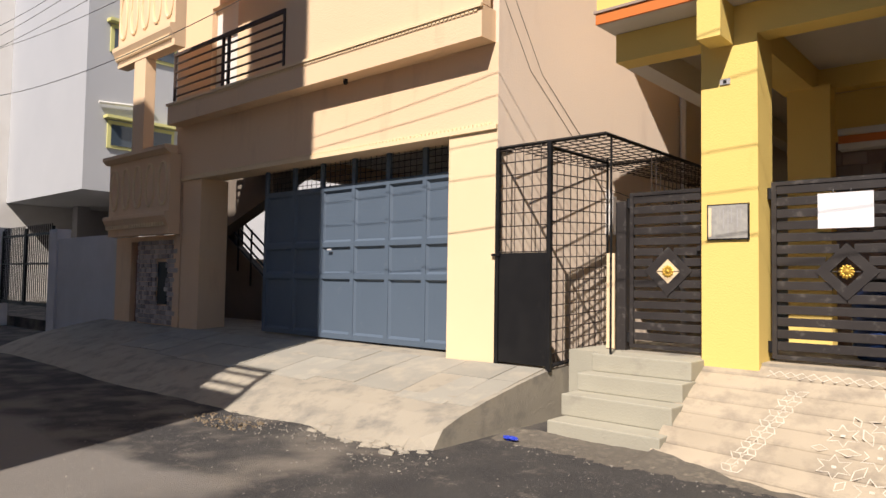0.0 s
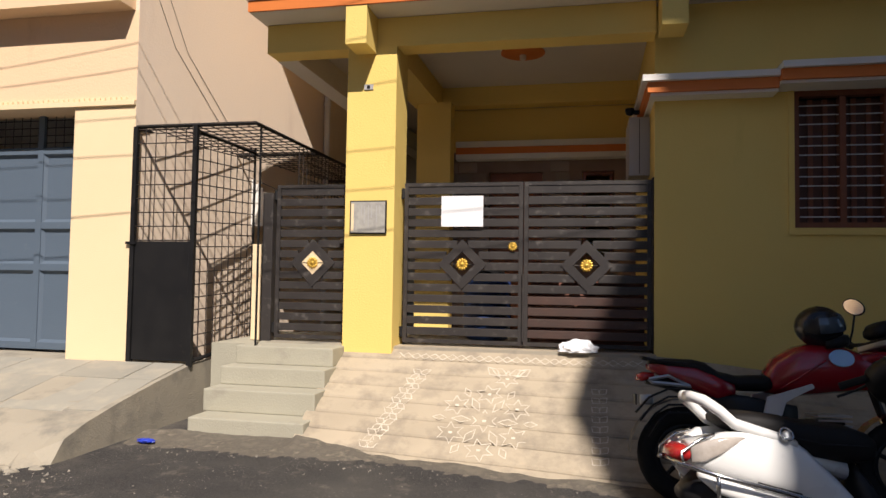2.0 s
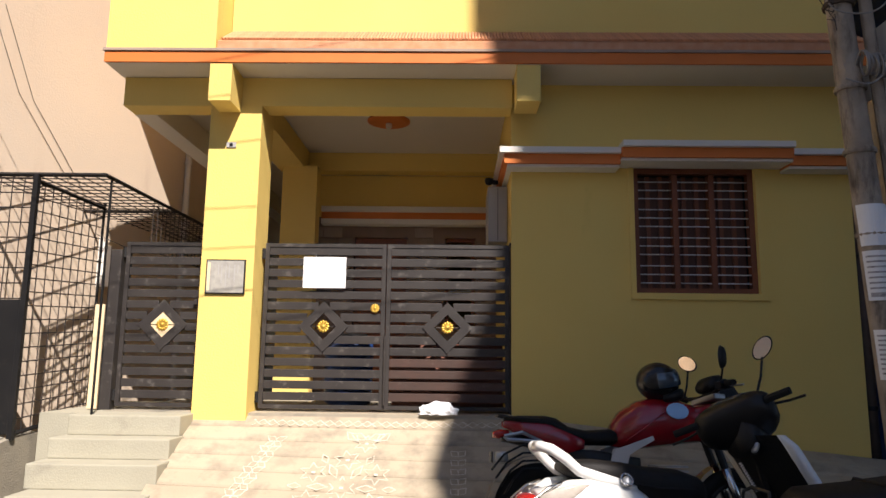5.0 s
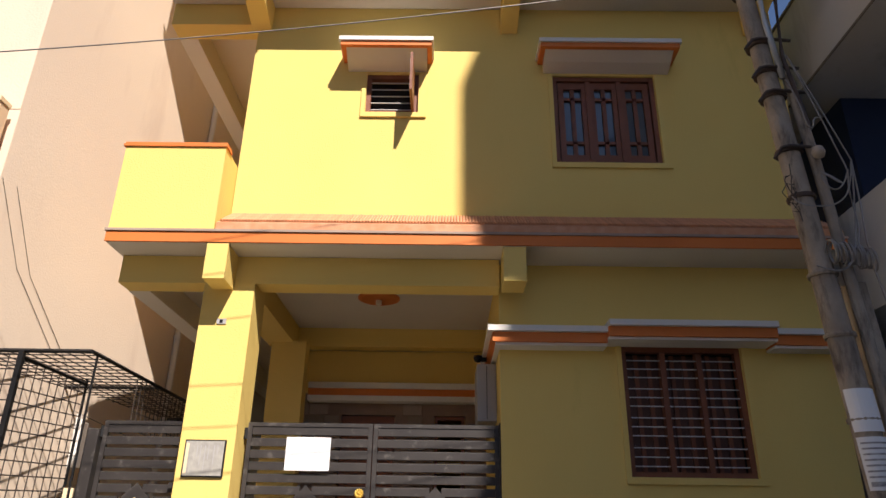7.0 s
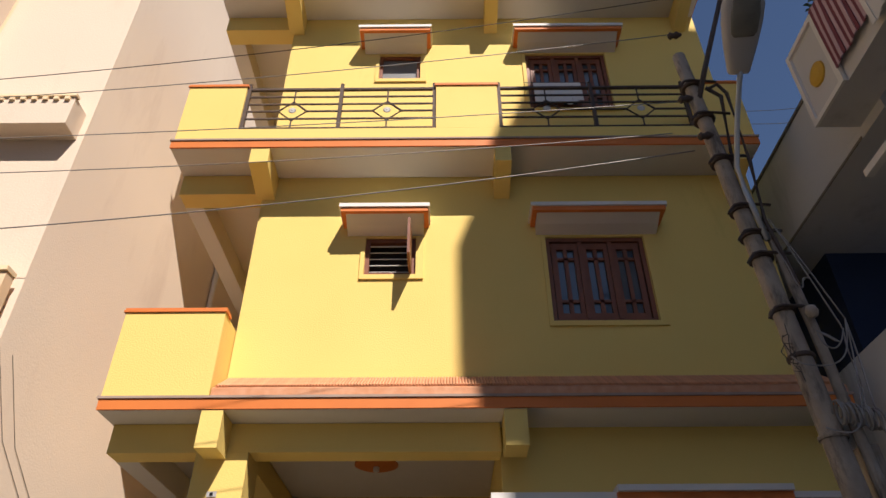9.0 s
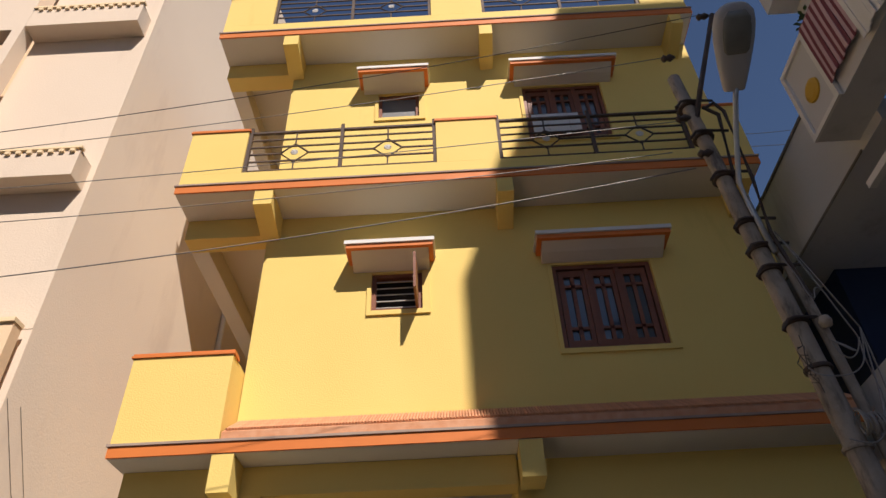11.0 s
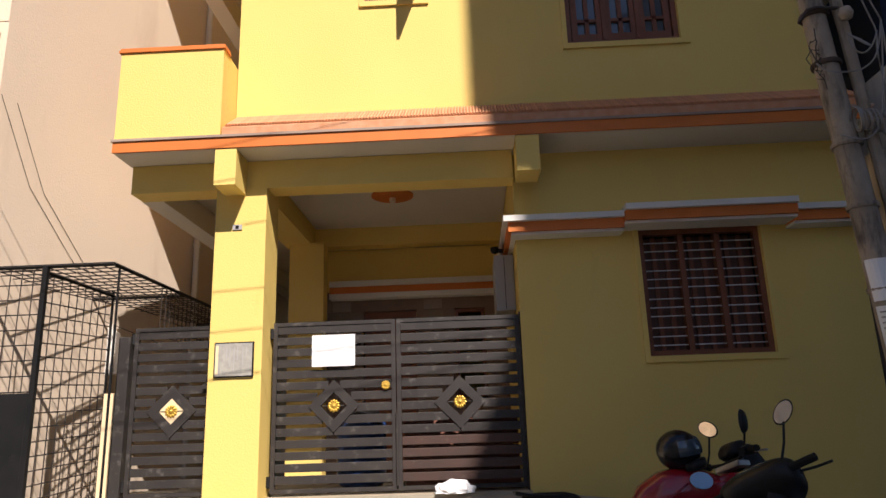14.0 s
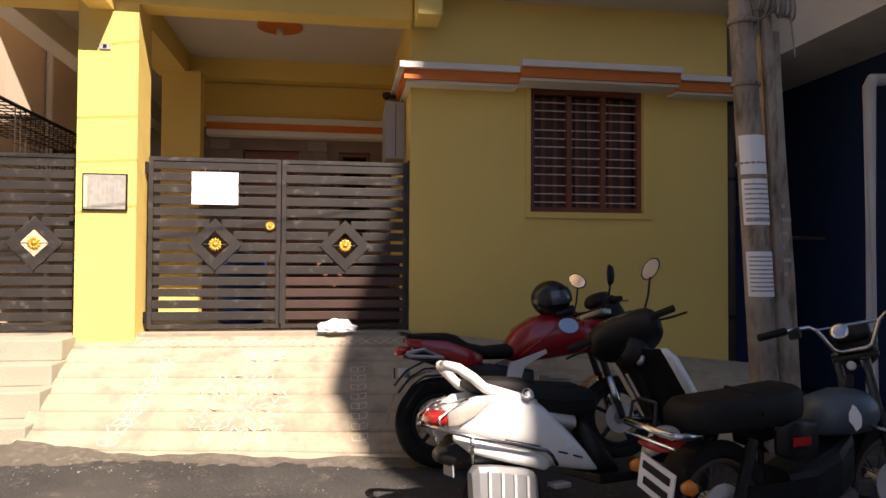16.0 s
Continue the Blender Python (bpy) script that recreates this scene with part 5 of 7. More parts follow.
def steered(pivot, degrees):
    """Turn about a raked steering axis through a pivot."""
    return Matrix.Translation(pivot) @ Matrix.Rotation(radians(degrees), 4, Vector((-0.45, 0, 0.89))) @ Matrix.Translation(-Vector(pivot))


def mirror(parent, base, tip, r, face, slant=0.0):
    base, tip = Vector(base), Vector(tip)
    m = part("mirror", tube([base, base.lerp(tip, 0.35) + Vector((0.012, 0.0, 0.0)), tip - Vector(face).normalized() * 0.02], 0.007, sides=8), BLACKPL, parent, "rear-view mirror on a stalk")
    q = Vector(face).normalized().to_track_quat("Z", "Y").to_matrix().to_4x4()
    M = Matrix.Translation(tip) @ q @ Matrix.Rotation(radians(slant), 4, "Z") @ Matrix.Diagonal((0.72, 1.2, 1, 1))
    part("shell", lathe([(r * 0.3, -0.034), (r * 0.8, -0.024), (r, -0.004), (r, 0.0)], 24, m=M), BLACKPL, m, smooth=True)
    part("glass", lathe([(r * 0.90, 0.001), (r * 0.88, 0.003)], 24, m=M), MIRROR, m, "mirror glass")


def red_motorcycle():
    g = thing("motorcycle", (0, 0, 0), "red and black motorcycle with silver shrouds, parked on the ramp", "motorcycle", local=True)
    wheel(g, 0.0, 0.31, 0.31, 0.06, BLACKPL, 5)
    wheel(g, 1.33, 0.30, 0.30, 0.05, BLACKPL, 5)
    part("tank", hull([(0.50, 0.80, 0.08, 0.07), (0.56, 0.84, 0.125, 0.12), (0.68, 0.875, 0.16, 0.16), (0.82, 0.90, 0.175, 0.17), (0.97, 0.90, 0.17, 0.15), (1.10, 0.88, 0.14, 0.12), (1.22, 0.86, 0.08, 0.07)]), REDP, g, "glossy red fuel tank", True)
    part("tank_badge", lathe([(0.078, 0.0), (0.074, 0.006)], 24, m=pose(0.92, -0.170, 0.965, 76, 0, 6) @ Matrix.Diagonal((1.0, 0.72, 1, 1))), material("pale_blue_sticker", (0.36, 0.58, 0.86), (0.33, 0.54, 0.80), 0.4, bump=0), g, "pale blue oval tank pad")
    part("tank_cowl", hull([(0.98, 0.93, 0.13, 0.05), (1.1, 0.965, 0.13, 0.045), (1.22, 0.99, 0.10, 0.035), (1.30, 0.99, 0.05, 0.02)]), REDP, g, "glossy red headlamp cowl", True)
    part("tank_crease", tube([(0.56, -0.145, 0.76), (0.66, -0.176, 0.83), (0.76, -0.178, 0.905), (0.83, -0.172, 0.95)], 0.006), REDP, g, smooth=True)
    for s in (-1, 1):
        bm = prism([(0.44, 0.585), (0.47, 0.712), (0.55, 0.735), (0.735, 0.80), (0.745, 0.775), (0.63, 0.715), (0.575, 0.68), (0.545, 0.585)], "y", s * 0.185 - 0.012, s * 0.185 + 0.012)
        part("shroud", bm, STEEL, g, "silver tank shroud")
        part("fork_tube", tube([(1.24, s * 0.09, 0.60), (1.33, s * 0.09, 0.30)], 0.031), CHROME, g, "polished lower fork leg", True)
        part("fork", tube([(1.12, s * 0.09, 0.98), (1.33, s * 0.09, 0.30)], 0.027), BLACKPL, g)
        part("side_cover", hull([(0.15, 0.66, 0.015, 0.05, s * 0.12), (0.35, 0.62, 0.03, 0.09, s * 0.13), (0.52, 0.58, 0.03, 0.10, s * 0.13), (0.66, 0.60, 0.015, 0.06, s * 0.12)]), BLACKPL, g, smooth=True)
        part("tail_panel", hull([(-0.24, 0.875, 0.02, 0.018, s * 0.07), (-0.1, 0.84, 0.025, 0.05, s * 0.09), (0.05, 0.80, 0.03, 0.075, s * 0.11), (0.18, 0.75, 0.03, 0.075, s * 0.12), (0.29, 0.745, 0.015, 0.03, s * 0.13)]), REDP, g, "glossy red tail panel", True)
        part("grab_rail", tube([(0.0, s * 0.115, 0.90), (-0.18, s * 0.11, 0.91), (-0.27, s * 0.07, 0.93), (-0.28, 0, 0.935)], 0.010), BLACKPL, g)
    part("seat", hull([(-0.23, 0.90, 0.07, 0.02), (-0.12, 0.895, 0.11, 0.035), (0.05, 0.885, 0.125, 0.045), (0.12, 0.86, 0.13, 0.055), (0.2, 0.81, 0.135, 0.05), (0.32, 0.785, 0.14, 0.05), (0.48, 0.79, 0.12, 0.055), (0.58, 0.80, 0.07, 0.05)]), SEAT, g, "black stepped seat", True)
    tl = part("tail_lamp", hull([(-0.31, 0.80, 0.04, 0.022), (-0.27, 0.805, 0.07, 0.033), (-0.2, 0.815, 0.06, 0.02)]), REDLENS, g, "red tail lamp", True)
    part("tail_base", hull([(-0.25, 0.775, 0.06, 0.02), (-0.1, 0.765, 0.09, 0.04), (0.1, 0.70, 0.09, 0.05)]), BLACKPL, g, smooth=True)
    for s in (-1, 1):
        bm = bmesh.new()
        tube([(-0.24, s * 0.12, 0.79), (-0.12, s * 0.125, 0.815), (0.02, s * 0.13, 0.755), (-0.22, s * 0.12, 0.77), (-0.24, s * 0.12, 0.79)], 0.014, bm, 6)
        part("footrest_bracket", bm, SILVER, g, "silver triangular bracket")
    part("indicator", hull([(-0.30, 0.66, 0.02, 0.03, -0.13), (-0.25, 0.66, 0.03, 0.035, -0.14), (-0.22, 0.66, 0.02, 0.03, -0.13)]), SILVER, g, smooth=True)
    part("mudguard", loft([[(0.36 * math.cos(a), y, 0.31 + 0.36 * math.sin(a)) for y in (-0.07, -0.03, 0.03, 0.07)] for a in [radians(d) for d in range(30, 181, 15)]], closed=False), BLACKPL, g)
    part("number_plate", B((-0.325, -0.315, -0.08, 0.08, 0.62, 0.69)), BLACKPL, g, "small dark number plate")
    bm = bmesh.new()
    for k in range(4):
        z = 0.735 - k * 0.05
        tube([(-0.33 + k * 0.028, -0.15, z - 0.16), (-0.25 + k * 0.02, -0.18, z - 0.06), (-0.13, -0.20, z), (0.0, -0.20, z + 0.005), (0.13, -0.17, z - 0.05)], 0.008, bm, 6)
    part("sari_guard", bm, IRON, g, "curved black bar guard")
    part("engine", hull([(0.42, 0.40, 0.12, 0.12), (0.6, 0.40, 0.16, 0.16), (0.8, 0.40, 0.15, 0.18), (0.95, 0.45, 0.1, 0.13)], p=4), BLACKPL, g)
    bm = bmesh.new()
    for k in range(6):
        bm2 = B((0.78, 0.98, -0.12, 0.12, 0.45 + k * 0.03, 0.462 + k * 0.03))
        me = bpy.data.meshes.new("fin")
        bm2.to_mesh(me)
        bm.from_mesh(me)
        bm2.free()
        bpy.data.meshes.remove(me)
    part("cylinder_fins", bm, SILVER, g)
    part("exhaust", tube([(0.9, -0.1, 0.3), (0.6, -0.16, 0.22), (0.25, -0.18, 0.25), (0.12, -0.185, 0.29), (-0.08, -0.185, 0.36)], 0.045, r2=0.06, sides=12), BLACKPL, g, smooth=True)
    part("swingarm", tube([(0.0, -0.1, 0.31), (0.5, -0.1, 0.36)], 0.028), BLACKPL, g)
    part("front_mudguard", loft([[(1.33 + 0.34 * math.cos(a), y, 0.30 + 0.34 * math.sin(a)) for y in (-0.06, -0.03, 0.03, 0.06)] for a in [radians(d) for d in range(40, 171, 13)]], closed=False), REDP, g)
    T = steered((1.22, 0, 1.0), 24)

    def turned(name, bm, mat, label="", smooth=False):
        part(name, bm, mat, g, label, smooth).matrix_basis = T

    turned("headlamp", hull([(1.20, 1.09, 0.05, 0.05), (1.25, 1.10, 0.10, 0.10), (1.33, 1.06, 0.13, 0.14), (1.42, 0.99, 0.10, 0.11), (1.47, 0.95, 0.05, 0.05)], p=3.2), BLACKPL, "dark headlamp fairing", True)
    turned("instrument_pod", hull([(1.17, 1.14, 0.07, 0.03), (1.21, 1.155, 0.095, 0.055), (1.28, 1.18, 0.085, 0.045), (1.32, 1.17, 0.05, 0.02)], p=3.5), BLACKPL, "angular instrument pod", True)
    turned("top_yoke", B((1.15, 1.25, -0.12, 0.12, 1.03, 1.07), bevel=0.012), SILVER)
    turned("handlebar", tube([(1.08, -0.37, 1.07), (1.15, -0.24, 1.10), (1.19, -0.08, 1.08), (1.19, 0.08, 1.08), (1.15, 0.24, 1.10), (1.08, 0.37, 1.07)], 0.014), BLACKPL)
    for s in (-1, 1):
        turned("grip", tube([(1.07, s * 0.39, 1.065), (1.13, s * 0.27, 1.095)], 0.02), RUBBER)
        turned("brake_lever", tube([(1.18, s * 0.24, 1.09), (1.16, s * 0.38, 1.06)], 0.007), SILVER, "silver lever")
        turned("switch_box", hull([(1.10, 1.09, 0.03, 0.025, s * 0.22), (1.15, 1.10, 0.035, 0.035, s * 0.22), (1.2, 1.10, 0.03, 0.025, s * 0.22)], p=4), BLACKPL)
        turned("fork_cap", lathe([(0.024, 1.07), (0.024, 1.085), (0.01, 1.09)], 12, m=Matrix.Translation((1.2, s * 0.09, 0))), CHROME)
    mirror(g, T @ Vector((1.17, 0.2, 1.10)), (1.155, 0.22, 1.325), 0.075, (-1, -0.75, 0.35), 60)
    mirror(g, T @ Vector((1.17, -0.16, 1.10)), (1.235, -0.2, 1.325), 0.068, (-0.75, 0.75, 0.0), 8)
    return g


def scooter():
    g = thing("scooter", (0, 0, 0), "white scooter with black seat beside the red motorcycle", "scooter", local=True)
    wheel(g, -0.08, 0.22, 0.22, 0.055, SILVER, 5)
    wheel(g, 1.16, 0.22, 0.22, 0.055, SILVER, 5)
    for s in (-1, 1):
        part("side_panel", hull([(-0.46, 0.625, 0.015, 0.02, s * 0.09), (-0.40, 0.64, 0.045, 0.055, s * 0.11), (-0.30, 0.645, 0.06, 0.10, s * 0.135), (-0.18, 0.635, 0.07, 0.12, s * 0.14), (-0.04, 0.615, 0.07, 0.13, s * 0.14), (0.06, 0.585, 0.07, 0.13, s * 0.14), (0.12, 0.545, 0.07, 0.13, s * 0.14), (0.18, 0.495, 0.065, 0.125, s * 0.14), (0.28, 0.445, 0.05, 0.092, s * 0.14), (0.377, 0.385, 0.035, 0.05, s * 0.14), (0.45, 0.338, 0.012, 0.01, s * 0.14)], 20), WHITEP, g, "glossy white side panel", True)
        part("lower_panel", hull([(-0.42, 0.56, 0.01, 0.015, s * 0.13), (-0.34, 0.515, 0.03, 0.035, s * 0.15), (-0.15, 0.465, 0.035, 0.038, s * 0.16), (0.02, 0.425, 0.035, 0.042, s * 0.16), (0.10, 0.40, 0.03, 0.04, s * 0.155), (0.15, 0.39, 0.01, 0.015, s * 0.15)]), WHITEP, g, "white lower panel", True)
        part("crash_guard", tube([(-0.53, s * 0.05, 0.62), (-0.50, s * 0.16, 0.605), (-0.34, s * 0.225, 0.562), (-0.04, s * 0.235, 0.497), (0.083, s * 0.225, 0.467), (0.12, s * 0.215, 0.44), (0.165, s * 0.19, 0.388)], 0.011, sides=10), CHROME, g, "chrome crash guard", True)
        part("guard_bar", tube([(-0.50, s * 0.16, 0.605), (-0.50, s * 0.14, 0.655), (-0.41, s * 0.15, 0.712), (-0.33, s * 0.14, 0.735)], 0.008), CHROME, g, smooth=True)
        part("guard_stay", tube([(-0.36, s * 0.225, 0.565), (-0.36, s * 0.22, 0.50), (-0.33, s * 0.16, 0.44)], 0.011), CHROME, g, smooth=True)
        part("grab_rail", tube([(0.06, s * 0.165, 0.69), (0.0, s * 0.165, 0.717), (-0.125, s * 0.165, 0.752), (-0.235, s * 0.155, 0.785), (-0.30, s * 0.145, 0.84), (-0.365, s * 0.12, 0.885), (-0.40, s * 0.05, 0.90), (-0.405, 0, 0.90)], 0.026, sides=12), WHITEP, g, "white grab rail", True)
        part("marker", hull([(-0.455, 0.645, 0.012, 0.035, s * 0.145), (-0.40, 0.662, 0.014, 0.045, s * 0.170), (-0.32, 0.690, 0.012, 0.036, s * 0.192), (-0.25, 0.712, 0.006, 0.018, s * 0.192), (-0.20, 0.722, 0.003, 0.005, s * 0.188)]), CLEARLENS, g, "clear lens", True)
    part("tail_lamp", hull([(-0.52, 0.635, 0.06, 0.025), (-0.50, 0.638, 0.10, 0.040), (-0.46, 0.645, 0.145, 0.042), (-0.445, 0.65, 0.15, 0.03)]), REDLENS, g, "red tail lamp", True)
    part("rear_deck", hull([(-0.42, 0.68, 0.06, 0.02), (-0.25, 0.70, 0.13, 0.03), (0.05, 0.66, 0.14, 0.05), (0.35, 0.58, 0.13, 0.06)]), WHITEP, g, smooth=True)
    part("seat", hull([(-0.27, 0.80, 0.08, 0.02), (-0.2, 0.79, 0.13, 0.045), (-0.1, 0.775, 0.155, 0.06), (0.03, 0.75, 0.165, 0.072), (0.15, 0.715, 0.17, 0.085), (0.36, 0.69, 0.165, 0.092), (0.48, 0.675, 0.135, 0.07), (0.54, 0.67, 0.08, 0.04)], 20, 3.6), SEAT, g, "black seat", True)
    part("seat_seam", tube([(-0.2, -0.155, 0.775), (0.03, -0.182, 0.73), (0.2, -0.188, 0.70), (0.45, -0.15, 0.685)], 0.004, sides=6), BLACKPL, g)
    hk = part("seat_lock", lathe([(0.0, 0.0), (0.022, 0.0), (0.026, 0.014), (0.018, 0.026), (0.0, 0.028)], 16, m=pose(0.0, -0.19, 0.735, 90)), SILVER, g, "round chrome lock with a ring", True)
    part("ring", torus(0.03, 0.005, Matrix.Translation((0.0, -0.205, 0.745)) @ pose(0, 0, 0, -35)), CHROME, hk, smooth=True)
    part("rear_mudguard", hull([(-0.46, 0.46, 0.07, 0.03), (-0.38, 0.48, 0.10, 0.08), (-0.18, 0.44, 0.11, 0.12), (0.05, 0.38, 0.1, 0.1)]), BLACKPL, g, smooth=True)
    part("engine_cover", hull([(-0.34, 0.30, 0.03, 0.09, -0.14), (-0.31, 0.31, 0.045, 0.112, -0.15), (-0.2, 0.30, 0.05, 0.115, -0.15), (-0.02, 0.275, 0.05, 0.11, -0.15), (0.02, 0.27, 0.045, 0.10, -0.15), (0.05, 0.26, 0.03, 0.08, -0.14)], p=6), SILVER, g, "silver engine cover")
    for k in range(4):
        x = -0.27 + k * 0.075
        part("cooling_rib", prism([(x, 0.21), (x + 0.014, 0.21), (x + 0.02, 0.395 - 0.2 * (x + 0.27)), (x + 0.006, 0.397 - 0.2 * (x + 0.27))], "y", -0.212, -0.199), STEEL, g)
    part("number_plate", B((-0.40, -0.39, -0.06, 0.06, 0.36, 0.45)), PALE, g, "pale number plate")
    part("centre_tunnel", hull([(0.40, 0.48, 0.12, 0.17), (0.5, 0.40, 0.14, 0.12), (0.60, 0.32, 0.15, 0.05)]), BLACKPL, g, smooth=True)
    part("footboard", B((0.44, 0.98, -0.19, 0.19, 0.26, 0.31), bevel=0.01), BLACKPL, g)
    part("footrest", B((0.10, 0.20, -0.26, -0.18, 0.285, 0.31), bevel=0.006), SILVER, g, "folded pale footrest")
    # leg shield: black inside, white outside
    prof = [(1.19, 0.32), (1.14, 0.48), (1.035, 0.67), (0.90, 0.88), (0.86, 0.935)]
    part("inner_apron", loft([[(x - 0.02 + 0.06 * (abs(y) / 0.26) ** 2, y, z) for y in (-0.24, -0.14, 0, 0.14, 0.24)] + [(x + 0.05, y, z) for y in (0.24, 0.14, 0, -0.14, -0.24)] for x, z in prof]), BLACKPL, g, "black inner apron")
    part("front_apron", loft([[(x + 0.03, y * w, z) for y in (-0.285, -0.15, 0, 0.15, 0.285)] + [(x + 0.085 + 0.10 * (1 - (y / 0.28) ** 2), y * w, z) for y in (0.275, 0.15, 0, -0.15, -0.275)] for (x, z), w in zip(prof, (0.75, 0.9, 1.0, 1.0, 0.85))]), WHITEP, g, "white front apron", True)
    part("dash_knob", lathe([(0.033, 0), (0.033, 0.012), (0.024, 0.022)], 18, m=pose(0.87, -0.09, 0.875, 0, -62)), SILVER, g)
    part("front_mudguard", hull([(0.94, 0.36, 0.05, 0.03), (1.04, 0.42, 0.08, 0.07), (1.18, 0.44, 0.085, 0.06), (1.34, 0.36, 0.06, 0.04)]), WHITEP, g, smooth=True)
    part("fork", tube([(0.94, 0, 0.9), (1.14, 0.07, 0.24)], 0.03), BLACKPL, g)
    part("steering_neck", hull([(0.82, 0.92, 0.10, 0.10), (0.88, 0.93, 0.12, 0.10), (0.96, 0.92, 0.10, 0.08)]), BLACKPL, g, smooth=True)
    part("brake_spring", tube([(0.79 + 0.0011 * i + 0.008 * math.cos(i * 0.9), -0.05 + 0.008 * math.sin(i * 0.9), 0.80 - 0.0018 * i) for i in range(80)], 0.003, sides=5), STEEL, g, "pale coil spring")
    # steering head turned to its left, as parked
    T = steered((0.86, 0, 0.95), 42)

    def turned(name, bm, mat, label="", smooth=False):
        part(name, bm, mat, g, label, smooth).matrix_basis = T

    turned("handlebar_cover", hull([(0.755, 1.055, 0.10, 0.02), (0.775, 1.05, 0.175, 0.05), (0.82, 1.03, 0.225, 0.095), (0.88, 1.02, 0.23, 0.125), (0.94, 1.01, 0.20, 0.12), (0.97, 1.0, 0.15, 0.10)], 24, 3.0), BLACKPL, "black handlebar cowl", True)
    turned("instrument_panel", hull([(0.80, 1.10, 0.07, 0.012), (0.84, 1.125, 0.10, 0.014), (0.90, 1.14, 0.09, 0.012)], p=4), GLASS, "dark instrument glass", True)
    turned("front_cowl", hull([(0.955, 1.0, 0.185, 0.11), (0.99, 0.99, 0.16, 0.10), (1.03, 0.97, 0.09, 0.06)]), WHITEP, "", True)
    for s in (-1, 1):
        turned("grip", tube([(0.80, s * 0.20, 1.05), (0.775, s * 0.34, 1.045)], 0.02), RUBBER)
        turned("brake_lever", tube([(0.86, s * 0.22, 1.03), (0.87, s * 0.30, 1.02), (0.84, s * 0.39, 1.01)], 0.007), BLACKPL)
    mirror(g, T @ Vector((0.84, -0.17, 1.11)), T @ Vector((0.90, -0.28, 1.33)), 0.062, (-0.72, -0.68, 0.06), -38)
    # name badge as a plain dark bar, two vents
    part("badge", tube([(-0.16, -0.214, 0.535), (0.05, -0.214, 0.487)], 0.006, sides=6), BLACKPL, g, "dark lettering strip as a plain bar")
    for x, z in ((0.17, 0.452), (0.265, 0.425)):
        part("vent", tube([(x, -0.203, z), (x + 0.06, -0.198, z - 0.016)], 0.005, sides=6), BLACKPL, g)
    return g


def old_motorcycle():
    g = thing("motorcycle", (0, 0, 0), "old dark commuter motorcycle with a faded blue-grey tank", "motorcycle", local=True)
    wheel(g, 0.0, 0.30, 0.30, 0.045, RUSTIRON, 18, True)
    wheel(g, 1.26, 0.30, 0.30, 0.04, RUSTIRON, 18, True)
    part("tank", hull([(0.66, 0.65, 0.07, 0.07), (0.74, 0.67, 0.12, 0.10), (0.90, 0.68, 0.145, 0.115), (1.02, 0.68, 0.14, 0.11), (1.12, 0.68, 0.09, 0.08)]), BLUETANK, g, "faded blue-grey tank with flaking paint", True)
    part("paint_patch", hull([(0.80, 0.68, 0.004, 0.02, -0.130), (0.82, 0.69, 0.004, 0.05, -0.136), (0.84, 0.67, 0.004, 0.06, -0.140), (0.87, 0.66, 0.004, 0.03, -0.146)]), PAPER, g, "bare pale patch of flaked paint")
    part("seat", hull([(-0.28, 0.72, 0.10, 0.05), (-0.2, 0.725, 0.14, 0.075), (0.1, 0.73, 0.145, 0.085), (0.33, 0.745, 0.14, 0.09), (0.46, 0.76, 0.125, 0.085), (0.52, 0.765, 0.06, 0.045)], 20, 4.0), SEAT, g, "long dark seat", True)
    part("seat_strap", tube([(0.15, -0.15, 0.73), (0.15, -0.09, 0.82), (0.15, 0.09, 0.82), (0.15, 0.15, 0.73)], 0.01), SEAT, g)
    for s in (-1, 1):
        part("side_cover", hull([(0.25, 0.60, 0.01, 0.06, s * 0.13), (0.38, 0.60, 0.02, 0.10, s * 0.14), (0.55, 0.60, 0.01, 0.07, s * 0.13)]), BLACKPL, g, smooth=True)
        part("fork", tube([(1.0, s * 0.085, 0.95), (1.26, s * 0.085, 0.30)], 0.024), CHROME, g)
        part("shock", tube([(-0.02, s * 0.13, 0.32), (0.1, s * 0.12, 0.62)], 0.028), IRON, g)
        part("indicator", hull([(-0.42, 0.46, 0.02, 0.02, s * 0.18), (-0.38, 0.46, 0.035, 0.035, s * 0.18), (-0.34, 0.46, 0.02, 0.02, s * 0.18)]), AMBER, g, "amber indicator lens", True)
    part("side_stripe", B((0.33, 0.46, -0.168, -0.162, 0.58, 0.62)), REDLENS, g, "faded red stripe")
    part("carrier", tube([(-0.30, -0.17, 0.67), (-0.44, -0.18, 0.68), (-0.475, -0.16, 0.68), (-0.475, 0.16, 0.68), (-0.44, 0.18, 0.68), (-0.30, 0.17, 0.67)], 0.017, sides=10), CHROME, g, "chrome rear carrier", True)
    part("carrier_bar", tube([(-0.46, -0.17, 0.625), (-0.46, 0.17, 0.625)], 0.009), CHROME, g)
    part("back_stop", tube([(-0.46, 0.15, 0.68), (-0.44, 0.15, 0.77), (-0.42, 0.12, 0.79), (-0.42, 0.0, 0.79), (-0.44, -0.02, 0.76), (-0.46, -0.03, 0.62)], 0.008), IRON, g)
    part("rear_mudguard", loft([[(0.36 * math.cos(a), y, 0.30 + 0.36 * math.sin(a)) for y in (-0.075, -0.04, 0.04, 0.075)] for a in [radians(d) for d in range(40, 195, 15)]], closed=False), BLACKPL, g)
    part("tail_lamp", hull([(-0.46, 0.60, 0.09, 0.015), (-0.42, 0.60, 0.10, 0.02), (-0.3, 0.62, 0.07, 0.03)]), REDLENS, g, "dull red tail lamp", True)
